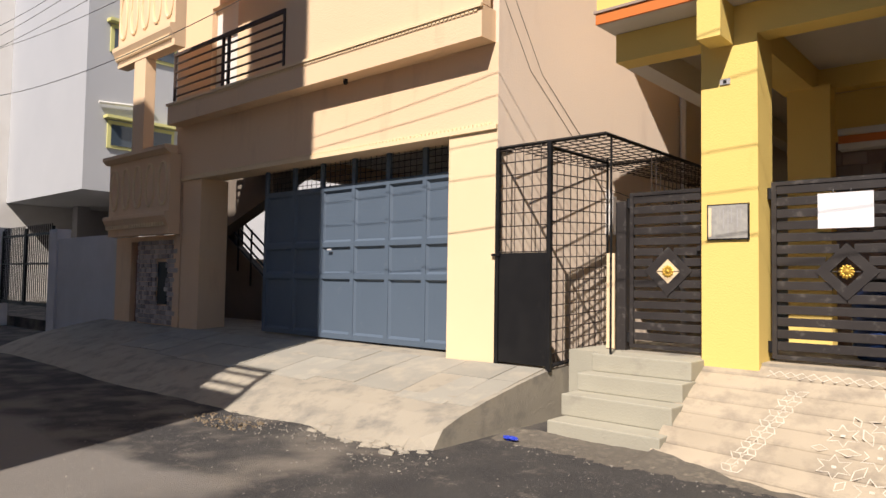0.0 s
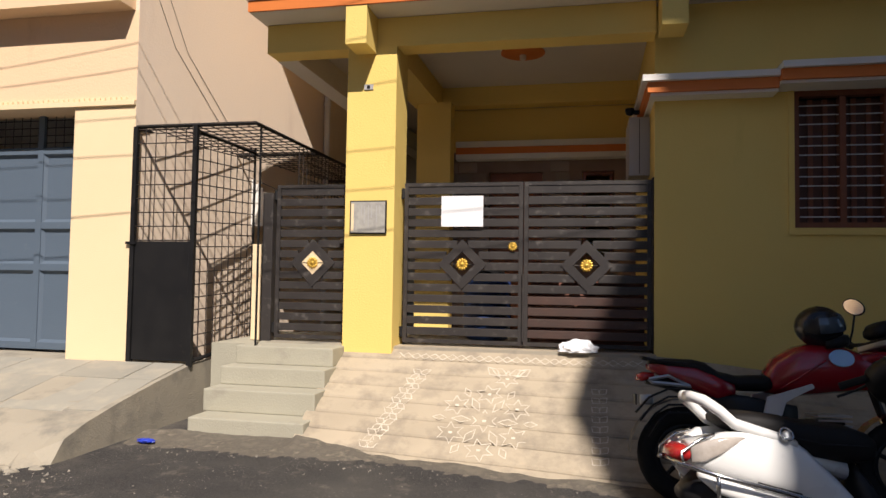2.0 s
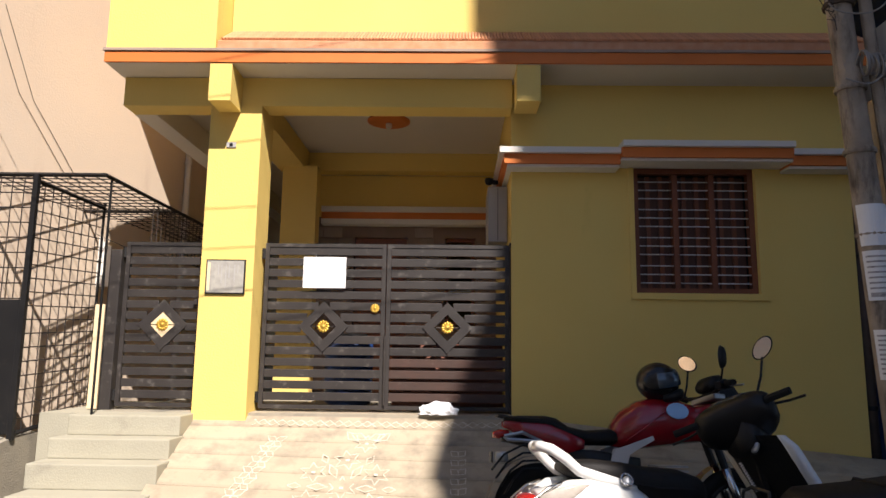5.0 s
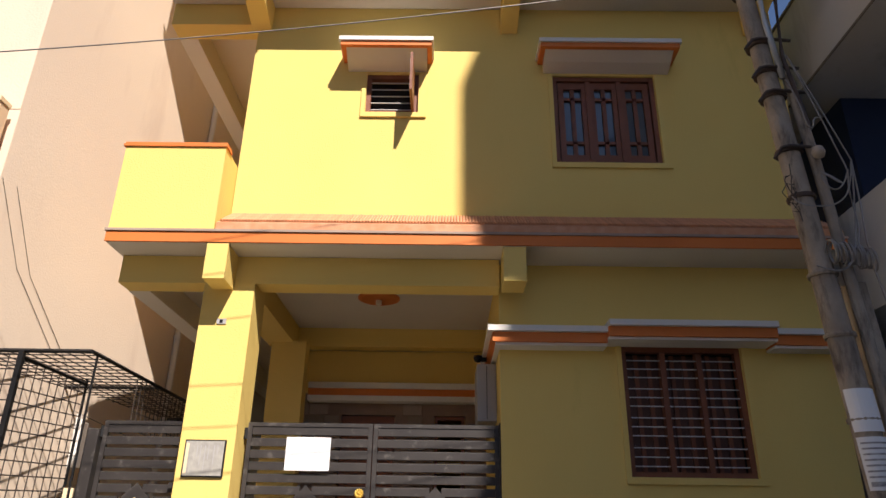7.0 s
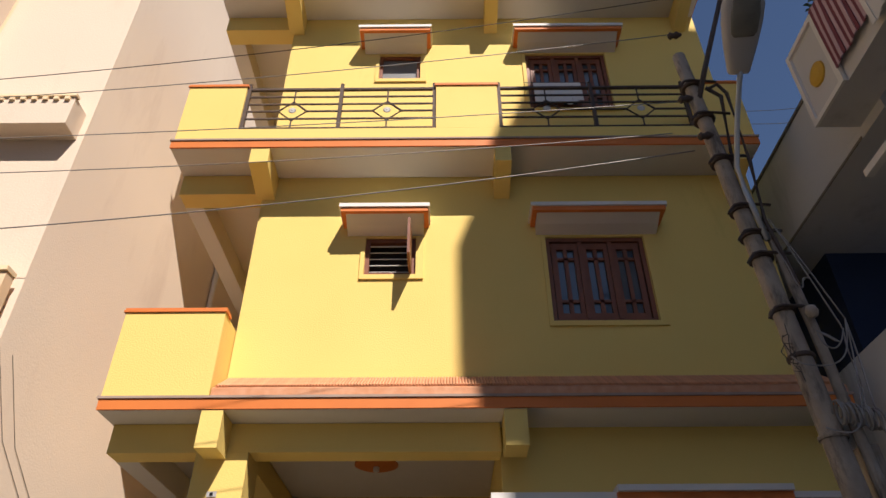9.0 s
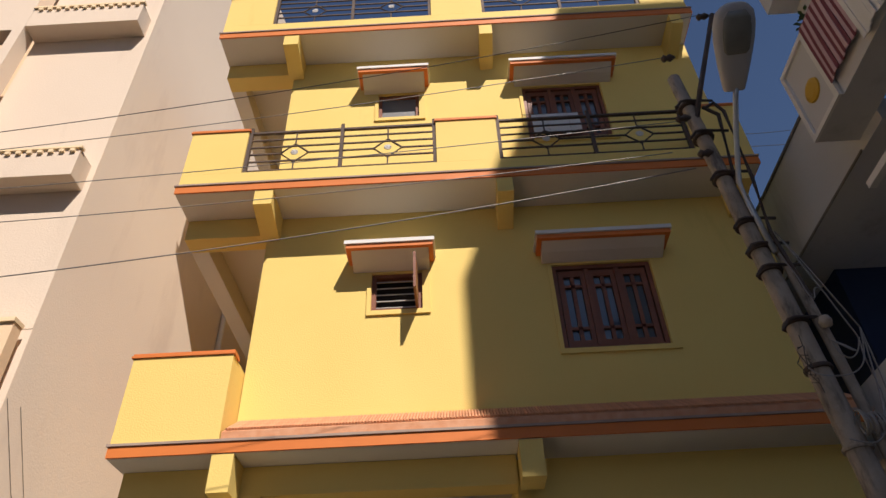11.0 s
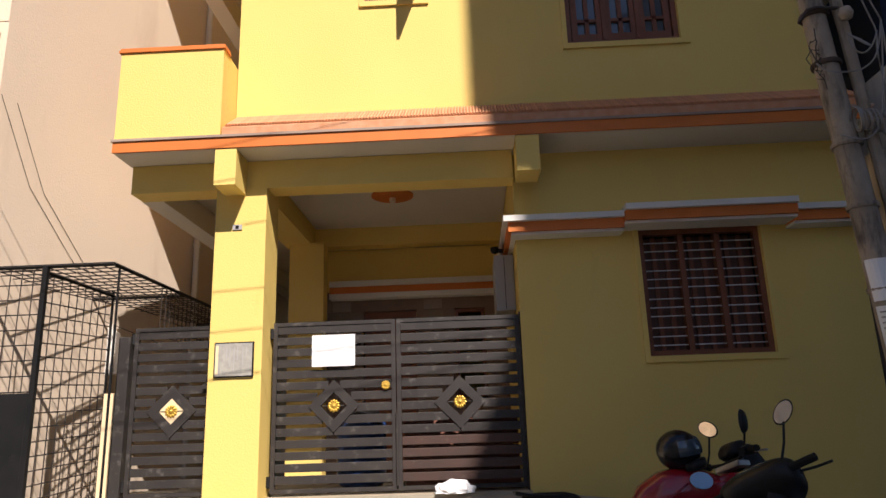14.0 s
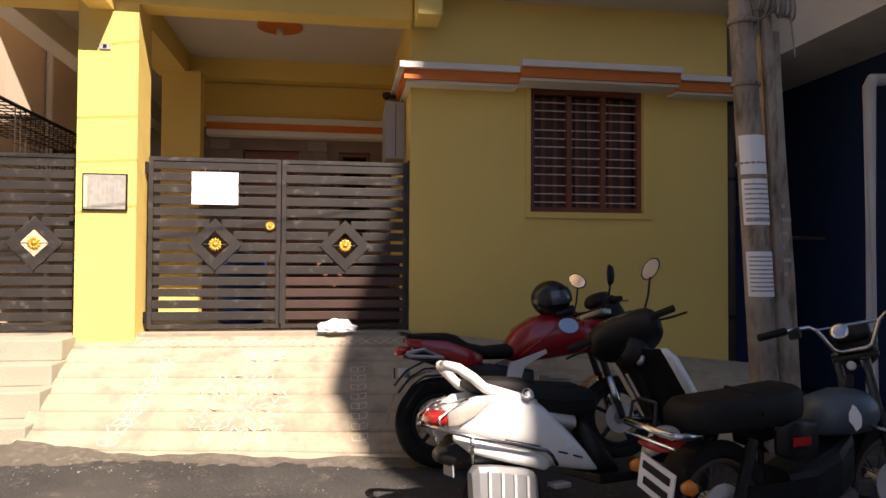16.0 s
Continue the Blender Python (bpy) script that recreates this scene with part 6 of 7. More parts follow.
    TP = pose(0.03, 0, -0.05) @ Matrix.Translation((-0.45, 0, 0.5)) @ pose(0, 0, 0, 11) @ Matrix.Translation((0.45, 0, -0.5))
    pl = part("number_plate", B((-0.455, -0.445, -0.12, 0.12, 0.41, 0.575)), PAPER, g, "white number plate with dark bars")
    pl.matrix_basis = TP
    for z, a, b in ((0.515, -0.095, 0.09), (0.445, -0.09, 0.075)):
        part("character_bar", B((-0.464, -0.457, a, b, z, z + 0.035)), BLACKPL, pl).matrix_basis = TP
    part("engine", hull([(0.4, 0.34, 0.10, 0.1), (0.55, 0.34, 0.14, 0.13), (0.75, 0.38, 0.13, 0.16), (0.9, 0.46, 0.09, 0.14)], p=4), BLACKPL, g)
    part("exhaust", tube([(0.85, -0.1, 0.3), (0.5, -0.15, 0.2), (0.1, -0.16, 0.24), (-0.4, -0.17, 0.30)], 0.04, r2=0.045, sides=12), RUSTIRON, g, smooth=True)
    part("chain_cover", B((0.0, 0.48, -0.12, -0.10, 0.33, 0.40)), BLACKPL, g)
    part("frame_tube", tube([(1.0, 0, 0.86), (0.95, 0, 0.5), (0.6, 0, 0.22), (0.3, 0, 0.3), (0.3, 0, 0.75)], 0.02), IRON, g)
    T = pose(0.10, 0.0, 0.035) @ steered((0.96, 0, 0.9), 34)

    def turned(name, bm, mat, label="", smooth=False):
        part(name, bm, mat, g, label, smooth).matrix_basis = T

    turned("headlamp", hull([(1.0, 0.97, 0.07, 0.07), (1.06, 0.97, 0.10, 0.10), (1.14, 0.96, 0.105, 0.105), (1.17, 0.96, 0.09, 0.09)], p=2.8), BLACKPL, "", True)
    turned("instrument_pod", hull([(0.93, 1.03, 0.08, 0.03), (0.97, 1.04, 0.10, 0.05), (1.05, 1.03, 0.09, 0.05)], p=4), BLACKPL, "", True)
    turned("speedometer", lathe([(0.045, 0), (0.05, 0.012), (0.045, 0.02), (0.03, 0.021)], 20, m=pose(0.935, 0.045, 1.045, 0, -60)), CHROME, "chrome-rimmed dial", True)
    turned("handlebar", tube([(0.74, 0.42, 1.09), (0.86, 0.28, 1.10), (0.93, 0.19, 1.10), (0.94, 0.15, 1.07), (0.93, 0.09, 0.96), (0.93, 0.06, 0.945), (0.93, -0.06, 0.945), (0.93, -0.09, 0.96), (0.94, -0.15, 1.07), (0.93, -0.19, 1.10), (0.86, -0.28, 1.10), (0.74, -0.42, 1.09)], 0.0125), CHROME, "chrome handlebar", True)
    turned("cross_brace", tube([(0.94, -0.15, 1.075), (0.94, 0.15, 1.075)], 0.009), CHROME)
    turned("top_yoke", B((0.90, 1.0, -0.11, 0.11, 0.90, 0.925), bevel=0.01), BLACKPL)
    turned("ignition_lock", lathe([(0.022, 0.0), (0.024, 0.012), (0.016, 0.018)], 14, m=pose(0.90, 0.03, 0.87, 0, -80)), SILVER)
    for s in (-1, 1):
        turned("grip", tube([(0.73, s * 0.43, 1.088), (0.84, s * 0.30, 1.10)], 0.02), RUBBER)
        turned("switch_box", hull([(0.83, 1.07, 0.03, 0.022, s * 0.26), (0.87, 1.08, 0.035, 0.03, s * 0.26), (0.91, 1.08, 0.03, 0.022, s * 0.26)], p=4), BLACKPL)
        turned("brake_lever", tube([(0.90, s * 0.26, 1.08), (0.83, s * 0.42, 1.08)], 0.006), SILVER)
    part("front_mudguard", loft([[(1.26 + 0.34 * math.cos(a), y, 0.30 + 0.34 * math.sin(a)) for y in (-0.06, -0.03, 0.03, 0.06)] for a in [radians(d) for d in range(30, 171, 14)]], closed=False), CHROME, g)
    part("leg_guard", tube([(0.95, 0, 0.65), (0.95, -0.26, 0.62), (0.95, -0.3, 0.5), (0.93, -0.25, 0.3), (0.9, 0, 0.26)], 0.012), CHROME, g)
    return g


m1 = red_motorcycle()
m1.matrix_basis = pose(0.37, 4.55, 0.0, -7, 0, 2)
m2 = scooter()


def drawn_in(root, k, pivot, rear, front):
    """Draw a machine in along its length about a pivot; the wheels stay round and only shift."""
    for o in root.children_recursive:
        if not (o.name.startswith("wheel") or o.parent.name.startswith("wheel")):
            o.data.transform(Matrix.Translation((pivot * (1 - k), 0, 0)) @ Matrix.Diagonal((k, 1, 1, 1)) @ o.matrix_basis)
            o.matrix_basis = Matrix.Identity(4)
        elif o.parent == root:
            o.location.x = rear if o.bound_box[0][0] < 0.5 else front


drawn_in(m2, 0.91, 0.9, 0.088, -0.023)
m2.matrix_basis = pose(0.50, 3.22, 0.0, -7, 0, 14)
m3 = old_motorcycle()
drawn_in(m3, 0.84, 0.875, 0.12, -0.05)
m3.matrix_basis = pose(1.29, 2.76, 0.0, 0, 0, 12)


def helmet():
    """A dark full-face helmet resting on the tank of the red motorcycle."""
    g = thing("helmet", (1.16, 4.62, 1.06), "black full-face helmet resting on the red fuel tank", "helmet")
    M = Matrix.Translation((1.20, 4.66, 1.165)) @ pose(0, 0, 0, 8, -4, -35)
    def dome(r, z0, z1, a0, a1, sx):
        return loft([[(sx * r * math.cos(e) * math.cos(a), r * math.cos(e) * math.sin(a), r * math.sin(e)) for a in [a0 + (a1 - a0) * k / 24 for k in range(25)]]
                     for e in [z0 + (z1 - z0) * k / 12 for k in range(13)]], closed=False)
    bm = dome(0.132, -1.0, 1.5, 0, 2 * math.pi, 1.12)
    bmesh.ops.transform(bm, matrix=M, verts=bm.verts)
    part("shell", bm, BLACKGLOSS, g, "black helmet shell", True)
    bm = dome(0.137, -0.2, 0.55, -1.25, 1.25, 1.14)
    bmesh.ops.transform(bm, matrix=M, verts=bm.verts)
    part("visor", bm, GLASS, g, "dark glossy visor", True)
    bm = hull([(0.06, -0.10, 0.11, 0.035), (0.12, -0.095, 0.085, 0.04), (0.155, -0.09, 0.05, 0.035), (0.165, -0.09, 0.02, 0.015)])
    bmesh.ops.transform(bm, matrix=M, verts=bm.verts)
    part("chin_bar", bm, BLACKPL, g, smooth=True)


helmet()

# ---- utility pole with its fittings ----
PRINT = material("faded_print", (0.24, 0.23, 0.25), (0.62, 0.61, 0.62), 0.8, scale=70, mix=0.9, bump=0)


def pole_x(z):
    return 3.33 - 0.063 * z


def utility_pole():
    g = thing("utility_pole", (2.27, 3.7, 0.0), "leaning concrete utility pole with clamps, cables and pasted notices", "pole")
    bm = bmesh.new()
    loft([[(pole_x(z) + r * math.cos(a), 5.4 + r * math.sin(a), z) for a in [k * math.pi / 8 for k in range(16)]]
          for z, r in [(-0.65 + i * 0.575, 0.125 - i * 0.0029) for i in range(17)]], bm)
    part("shaft", bm, POLE, g, "weathered concrete shaft", True)
    for z in (2.3, 3.0, 3.55, 4.30, 4.78, 5.40, 5.68, 6.02, 6.72, 7.4, 7.95):
        x = pole_x(z)
        part("clamp", lathe([(0.122, -0.02), (0.128, 0.0), (0.122, 0.02)], 16, m=Matrix.Translation((x, 5.4, z))), RUSTIRON if z > 3.9 else POLE, g)
        if z > 4.5:
            part("clamp_bolt", tube([(x + 0.27, 5.30, z + 0.01), (x - 0.05, 5.265, z + 0.005), (x - 0.13, 5.26, z - 0.02), (x - 0.2, 5.255, z - 0.11), (x - 0.215, 5.255, z - 0.14)], 0.017, sides=6), RUSTIRON, g, "bent rusty clamp bolt", True)
    part("stay_pipe", tube([(3.50, 5.42, 0.3), (3.33, 5.34, 3.0), (3.22, 5.32, 4.6), (3.13, 5.32, 5.6)], 0.05, sides=10), POLE, g)
    part("bracket_arm", tube([(pole_x(7.6), 5.35, 7.7), (2.95, 5.2, 8.05), (3.52, 5.18, 9.60)], 0.035, sides=6), RUSTIRON, g)
    part("bracket_arm", tube([(pole_x(6.9) + 0.1, 5.35, 6.6), (3.1, 5.3, 7.7), (2.95, 5.3, 7.85)], 0.025, sides=6), RUSTIRON, g)
    part("stay_rod", tube([(3.20, 5.27, 5.0), (3.08, 5.25, 5.8), (3.14, 5.25, 6.6), (3.15, 5.25, 7.7), (3.07, 5.25, 7.86), (2.95, 5.28, 7.8)], 0.022, sides=6), RUSTIRON, g)
    for x, z in ((3.40, 9.6), (2.72, 8.72), (2.62, 7.55), (2.72, 6.95)):
        part("insulator", lathe([(0.02, -0.09), (0.05, -0.06), (0.03, -0.02), (0.05, 0.02), (0.03, 0.06), (0.015, 0.09)], 12, m=pose(x, 5.2, z, 0, 80)), RUSTIRON, g, "brown porcelain insulator", True)
    # coiled service cables
    c = Vector((pole_x(3.75) + 0.02, 5.24, 3.72))
    bm = tube([c + Vector((0.0042 * t + 0.01 * math.sin(t * 0.37), 0.06 * math.cos(t), (0.095 + 0.015 * math.sin(t * 0.23)) * math.sin(t) - 0.0009 * t)) for t in [j * math.pi / 6 for j in range(168)]], 0.009, sides=5)
    part("cable_coil", bm, WIRE, g, "pale coil of twisted cable", True)
    part("insulator_ball", lathe([(0.0, -0.06), (0.045, -0.05), (0.06, 0.0), (0.04, 0.05), (0.0, 0.06)], 14, m=Matrix.Translation((3.19, 5.2, 4.68))), POLE, g, "grey cable insulator", True)
    rnd = random.Random(7)
    knot = Vector((3.47, 5.2, 4.60))
    for k, pts in enumerate((((3.10, 5.22, 5.78), (3.25, 5.2, 5.32), knot), ((3.12, 5.22, 5.72), (3.29, 5.2, 5.04), (3.38, 5.2, 4.64), (3.42, 5.2, 4.5), (3.38, 5.2, 4.3), (3.40, 5.2, 3.95), (3.34, 5.2, 3.7)),
                             (knot, (3.46, 5.2, 4.2), (3.42, 5.2, 3.7), (3.48, 5.2, 3.2)), (knot, (3.41, 5.2, 4.35), (3.33, 5.2, 4.2), (3.18, 5.2, 4.12), (2.95, 5.24, 4.16), (2.90, 5.26, 4.25)),
                             ((3.42, 5.2, 4.5), (3.36, 5.2, 4.36), (3.27, 5.2, 4.28), (3.19, 5.2, 4.34), (3.17, 5.2, 4.45)), ((3.05, 5.22, 5.5), (3.12, 5.2, 5.2), (3.14, 5.2, 4.98), (3.19, 5.2, 4.92), (3.22, 5.2, 5.06), (3.29, 5.2, 5.04)),
                             (knot, (3.43, 5.2, 4.3), (3.36, 5.2, 3.9), (3.30, 5.2, 3.66)), ((2.98, 5.24, 3.58), (3.15, 5.2, 3.50), (3.28, 5.2, 3.60), (3.34, 5.2, 3.8)))):
        fine = [Vector(p) for p in pts]
        for _ in range(2):
            cut = [fine[0]]
            for p, q in zip(fine, fine[1:]):
                cut += [p.lerp(q, 0.25), p.lerp(q, 0.75)]
            fine = cut + [fine[-1]]
        part("service_cable", tube(fine, 0.0075, sides=5), WIRE, g, smooth=True)
    for k in range(6):
        part("wire_end", tube([(3.17 + 0.02 * k, 5.2, 4.48 - 0.01 * k), (3.22 + 0.015 * k, 5.19, 4.43 - 0.012 * k), (3.30 + 0.01 * k, 5.2, 4.40 - 0.008 * k)], 0.007, sides=5), WIRE, g)
    for k in range(5):
        z = 4.15 + k * 0.07
        pts = [Vector((pole_x(z) - 0.11 - 0.13 * rnd.random() * math.sin(u * math.pi), 5.27, z + 0.28 * (u - 0.5) + 0.05 * math.sin(9 * u + k))) for u in [i / 6 for i in range(7)]]
        part("loose_wire", tube(pts, 0.005, sides=4), CABLE, g)
    # pasted notices wrap the shaft
    for z0, z1, lines in ((2.20, 2.54, 0), (1.76, 2.16, 8), (1.14, 1.53, 9)):
        bm = bmesh.new()
        r = 0.125
        ring = [[(pole_x(z) + r * math.sin(a), 5.4 - r * math.cos(a), z) for a in [radians(-75 + 15 * k) for k in range(10)]] for z in (z0, (z0 + z1) / 2, z1)]
        loft(ring, bm, closed=False)
        n = part("pasted_notice", bm, PAPER, g, "torn white pasted notice")
        for i in range(lines):
            h = 0.034 if i == lines - 1 and lines == 8 else 0.014
            z = z1 - 0.04 - i * (z1 - z0 - 0.06) / lines
            bm = bmesh.new()
            rr = 0.1275
            loft([[(pole_x(zz) + rr * math.sin(a), 5.4 - rr * math.cos(a), zz) for a in [radians(-62 + 13 * k) for k in range(9)]] for zz in (z - h, z)], bm, closed=False)
            part("print_bar", bm, PRINT, n)
    return g


NEAR = Matrix.Translation((-0.2, -0.3, 1.42)) @ Matrix.Scale(0.7, 4) @ Matrix.Translation((0.2, 0.3, -1.42))


def shrink(root):
    """Bring a thing that was laid out at full depth to its true, nearer place and smaller size."""
    for o in root.children_recursive:
        o.data.transform(NEAR @ o.matrix_basis)
        o.matrix_basis = Matrix.Identity(4)


shrink(utility_pole())
stub = thing("stay_post", (2.45, 3.75, 0.0), "short grey concrete stay post beside the utility pole", "post")
part("shaft", loft([[(x - 0.07, 5.42, z), (x + 0.07, 5.42, z), (x + 0.07, 5.58, z), (x - 0.07, 5.58, z)] for x, z in ((3.65, -0.65), (3.55, 1.3), (3.47, 2.4), (3.41, 3.5))]), POLE, stub)
for k in range(7):
    part("paint_mark", B((3.49, 3.52 + 0.03 * (k % 3), 5.412, 5.417, 1.2 + k * 0.12, 1.235 + k * 0.12)), PALE, stub)
shrink(stub)


# ---- street lamp on a bent arm ----
def street_lamp():
    g = thing("street_lamp", (2.04, 3.6, 4.3), "grey street lamp on a bent pipe arm clamped to the pole", "street lamp")
    part("arm", tube([(3.06, 5.28, 5.56), (2.99, 5.26, 6.2), (2.97, 5.24, 6.52), (3.03, 5.02, 7.03), (3.06, 4.80, 7.36), (3.06, 4.70, 7.44)], 0.03, sides=10), SILVER, g, "galvanised pipe arm", True)
    neck, tip = Vector((3.06, 4.74, 7.44)), Vector((2.985, 3.95, 7.93))
    ax = (tip - neck).normalized()
    side = ax.cross(Vector((0, 0, 1))).normalized()
    up = side.cross(ax)
    T = Matrix.Translation(neck) @ Matrix((ax, side, up)).transposed().to_4x4()
    part("head", hull([(0.0, 0.03, 0.10, 0.06), (0.02, 0.03, 0.115, 0.075), (0.3, 0.04, 0.175, 0.09), (0.55, 0.045, 0.215, 0.10), (0.72, 0.045, 0.222, 0.10), (0.84, 0.04, 0.20, 0.09), (0.91, 0.035, 0.14, 0.07), (0.94, 0.03, 0.07, 0.04)], 20, 3.2), PALE, g, "pale grey lamp housing", True).matrix_basis = T
    part("lens", hull([(0.40, -0.055, 0.10, 0.008), (0.44, -0.06, 0.135, 0.02), (0.62, -0.062, 0.155, 0.03), (0.78, -0.06, 0.145, 0.022), (0.86, -0.05, 0.09, 0.008)], 20, 3.0), material("cloudy_lens", (0.22, 0.215, 0.19), (0.15, 0.145, 0.13), 0.25, scale=6, mix=0.9, bump=0), g, "cloudy lamp cover", True).matrix_basis = T
    return g


shrink(street_lamp())


# ---- overhead wires ----
def overhead(a, b, sag, r, mat, label, n=24):
    a, b = Vector(a), Vector(b)
    pts = [a.lerp(b, i / n) - Vector((0, 0, sag * 4 * (i / n) * (1 - i / n))) for i in range(n + 1)]
    return tagged(part("overhead_wire", tube(pts, r, sides=6), mat, smooth=True), label, "wire", "wires over the street")


def strung(xr, zr, xm, zm, xl, zl, r, mat, label):
    """A wire that hangs in a shallow curve along the street through three points."""
    c = ((zl - zr) / (xl - xr) - (zm - zr) / (xm - xr)) / (xl - xm)
    b = (zm - zr) / (xm - xr) - c * (xm + xr)
    a = zr - b * xr - c * xr * xr
    pts = [(x, 3.6, a + b * x + c * x * x) for x in [xr + (xl - xr) * i / 40 for i in range(41)]]
    tagged(part("overhead_wire", tube(pts, r, sides=6), mat, smooth=True), label, "wire", "wires over the street")


strung(2.40, 7.27, -4.08, 6.07, -18, 6.3, 0.004, CABLE, "thin dark overhead power wire above the street")
strung(1.89, 6.62, -3.99, 5.84, -18, 6.0, 0.004, WIRE, "thin grey overhead power wire above the street")
strung(1.79, 5.74, -3.80, 5.37, -18, 5.75, 0.004, WIRE, "thin grey overhead power wire above the street")
strung(1.61, 5.37, -3.66, 5.00, -14, 5.43, 0.004, WIRE, "thin grey overhead power wire above the street")
strung(1.75, 5.18, -3.45, 4.46, -13.9, 4.57, 0.005, WIRE, "grey overhead service cable above the street")
overhead((3.5, 6.9, 9.15), (12.0, 13.0, 16.6), 0.35, 0.006, CABLE, "thin dark overhead wire behind the lamp")
overhead((3.5, 6.9, 8.9), (12.0, 13.0, 16.0), 0.35, 0.006, CABLE, "thin dark overhead wire behind the lamp")

# ---- house fittings ----
rose = thing("ceiling_rose", (-0.98, 7.24, 3.94), "orange painted plaster ceiling rose with a bulb holder", "ceiling rose")
part("disc", lathe([(0.24, 3.94), (0.24, 3.925), (0.20, 3.91), (0.10, 3.905)], 28, m=Matrix.Translation((-0.98, 7.24, 0))), ORANGE, rose)
part("bulb_holder", lathe([(0.035, 3.905), (0.035, 3.86), (0.02, 3.85)], 14, m=Matrix.Translation((-0.98, 7.24, 0))), CEIL, rose)
box = tagged(part("meter_box", B((0.12, 0.316, 6.72, 7.3, 2.48, 3.06), bevel=0.006), PALE), "pale grey electricity meter box on the side wall", "meter box")
part("door_seam", B((0.216, 0.222, 6.714, 6.719, 2.5, 3.04)), IRON, box)
cctv = thing("security_camera", (0.18, 6.9, 3.22), "small black dome security camera under the cornice", "camera")
part("bracket", B((0.18, 0.27, 6.93, 6.97, 3.14, 3.18)), BLACKPL, cctv)
part("dome", lathe([(0.0, -0.045), (0.035, -0.03), (0.048, 0.0), (0.045, 0.03)], 16, m=Matrix.Translation((0.14, 6.95, 3.17))), BLACKPL, cctv, smooth=True)
door = tagged(part("entrance_door", B((-1.54, -0.86, 8.8, 8.85, 0.80, 2.85)), WOOD), "dark brown wooden entrance door, closed", "door")
for z in (1.0, 1.95):
    part("door_panel", B((-1.44, -0.96, 8.785, 8.799, z, z + 0.75), bevel=0.006), WOOD, door)
sw = tagged(part("entrance_window", B((-0.34, -0.30, 8.78, 8.84, 1.72, 2.85), (0.0, 0.04, 8.78, 8.84, 1.72, 2.85), (-0.3, 0.0, 8.78, 8.84, 1.72, 1.76), (-0.3, 0.0, 8.78, 8.84, 2.81, 2.85)), WOOD), "small barred wooden window beside the entrance door", "window")
for k in range(9):
    part("grille_bar", tube([(-0.3, 8.8, 1.82 + k * 0.115), (0.0, 8.8, 1.82 + k * 0.115)], 0.007, sides=6), STEEL, sw)
barrel = thing("water_drum", (-1.35, 7.3, 0.79), "blue plastic water drum standing in the porch", "drum")
part("body", lathe([(0.2, 0.79), (0.25, 0.83), (0.26, 1.0), (0.27, 1.02), (0.26, 1.04), (0.26, 1.3), (0.27, 1.32), (0.25, 1.45), (0.18, 1.5)], 24, m=Matrix.Translation((-1.35, 7.3, 0))), material("blue_plastic", (0.02, 0.06, 0.22), None, 0.4, bump=0.05), barrel, smooth=True)
part("lid", lathe([(0.19, 1.50), (0.19, 1.54), (0.17, 1.55)], 24, m=Matrix.Translation((-1.35, 7.3, 0))), BLACKPL, barrel)
chest = thing("wooden_planks", (-0.35, 7.0, 0.79), "reddish brown boards leaning behind the gate", "boards")
for k in range(5):
    part("board", B((-0.82, 0.26, 6.6 + k * 0.002, 6.63 + k * 0.002, 0.80 + k * 0.13, 0.925 + k * 0.13)), material("red_brown_board", (0.20, 0.085, 0.06), (0.15, 0.06, 0.045), 0.7, scale=5, bump=0.2) if k == 0 else bpy.data.materials["red_brown_board"], chest)
hook = tagged(part("pillar_socket", B((-2.40, -2.31, PIL - 0.012, PIL - 0.001, 3.26, 3.31)), PALE), "small pale socket plate on the pillar", "socket")
part("socket_face", B((-2.37, -2.34, PIL - 0.016, PIL - 0.0125, 3.27, 3.30)), BLACKPL, hook)
part("centre_plate", prism([(-3.0, 1.585 - 0.12), (-3.0 + 0.12, 1.585), (-3.0, 1.585 + 0.12), (-3.0 - 0.12, 1.585)], "y", GATE - 0.016, GATE - 0.011), CREAM, small, "cream diamond plate")
part("plate_seam", tube([(-3.12, GATE - 0.018, 1.585), (-2.88, GATE - 0.018, 1.585)], 0.004, sides=6), GATEIRON, small)

# drain pipes and cables on the peach house side wall
pipe = thing("drain_pipe", (-4.06, 9.3, 3.0), "pale plastic drain pipe down the side wall", "pipe")
part("pipe", tube([(-4.055, 9.30, 0.05), (-4.055, 9.30, 10.5)], 0.045, sides=10), CEIL, pipe)
for z in (2.0, 4.0, 6.0, 8.0):
    part("clip", lathe([(0.055, -0.02), (0.055, 0.02)], 12, m=Matrix.Translation((-4.055, 9.30, z))), CEIL, pipe)
pipe2 = thing("drain_pipe", (-3.5, 9.0, 0.8), "pale plastic drain pipe at the yellow house corner", "pipe")
part("pipe", tube([(-2.52, 8.9, 0.8), (-2.52, 8.9, 10.6)], 0.04, sides=10), CEIL, pipe2)
lamp = tagged(part("bulb_holder", lathe([(0.03, 4.05), (0.03, 4.0), (0.018, 3.98)], 12, m=Matrix.Translation((-7.0, 5.58, 0))), BLACKPL), "small bulb holder under the balcony slab", "lamp holder")

# ---- litter and powder drawings ----
def crumpled_bag():
    bm = bmesh.new()
    bmesh.ops.create_icosphere(bm, subdivisions=4, radius=1)
    for v in bm.verts:
        n = noise.fractal(v.co * 2.2, 1.0, 2.0, 4)
        v.co = Vector((v.co.x * 0.17, v.co.y * 0.09, max(v.co.z, -0.15) * 0.095)) * (1 + 0.22 * n)
    bmesh.ops.translate(bm, verts=bm.verts, vec=(-0.35, 6.16, 0.815))
    tagged(part("plastic_bag", bm, PAPER), "crumpled white plastic bag lying before the gate", "bag")


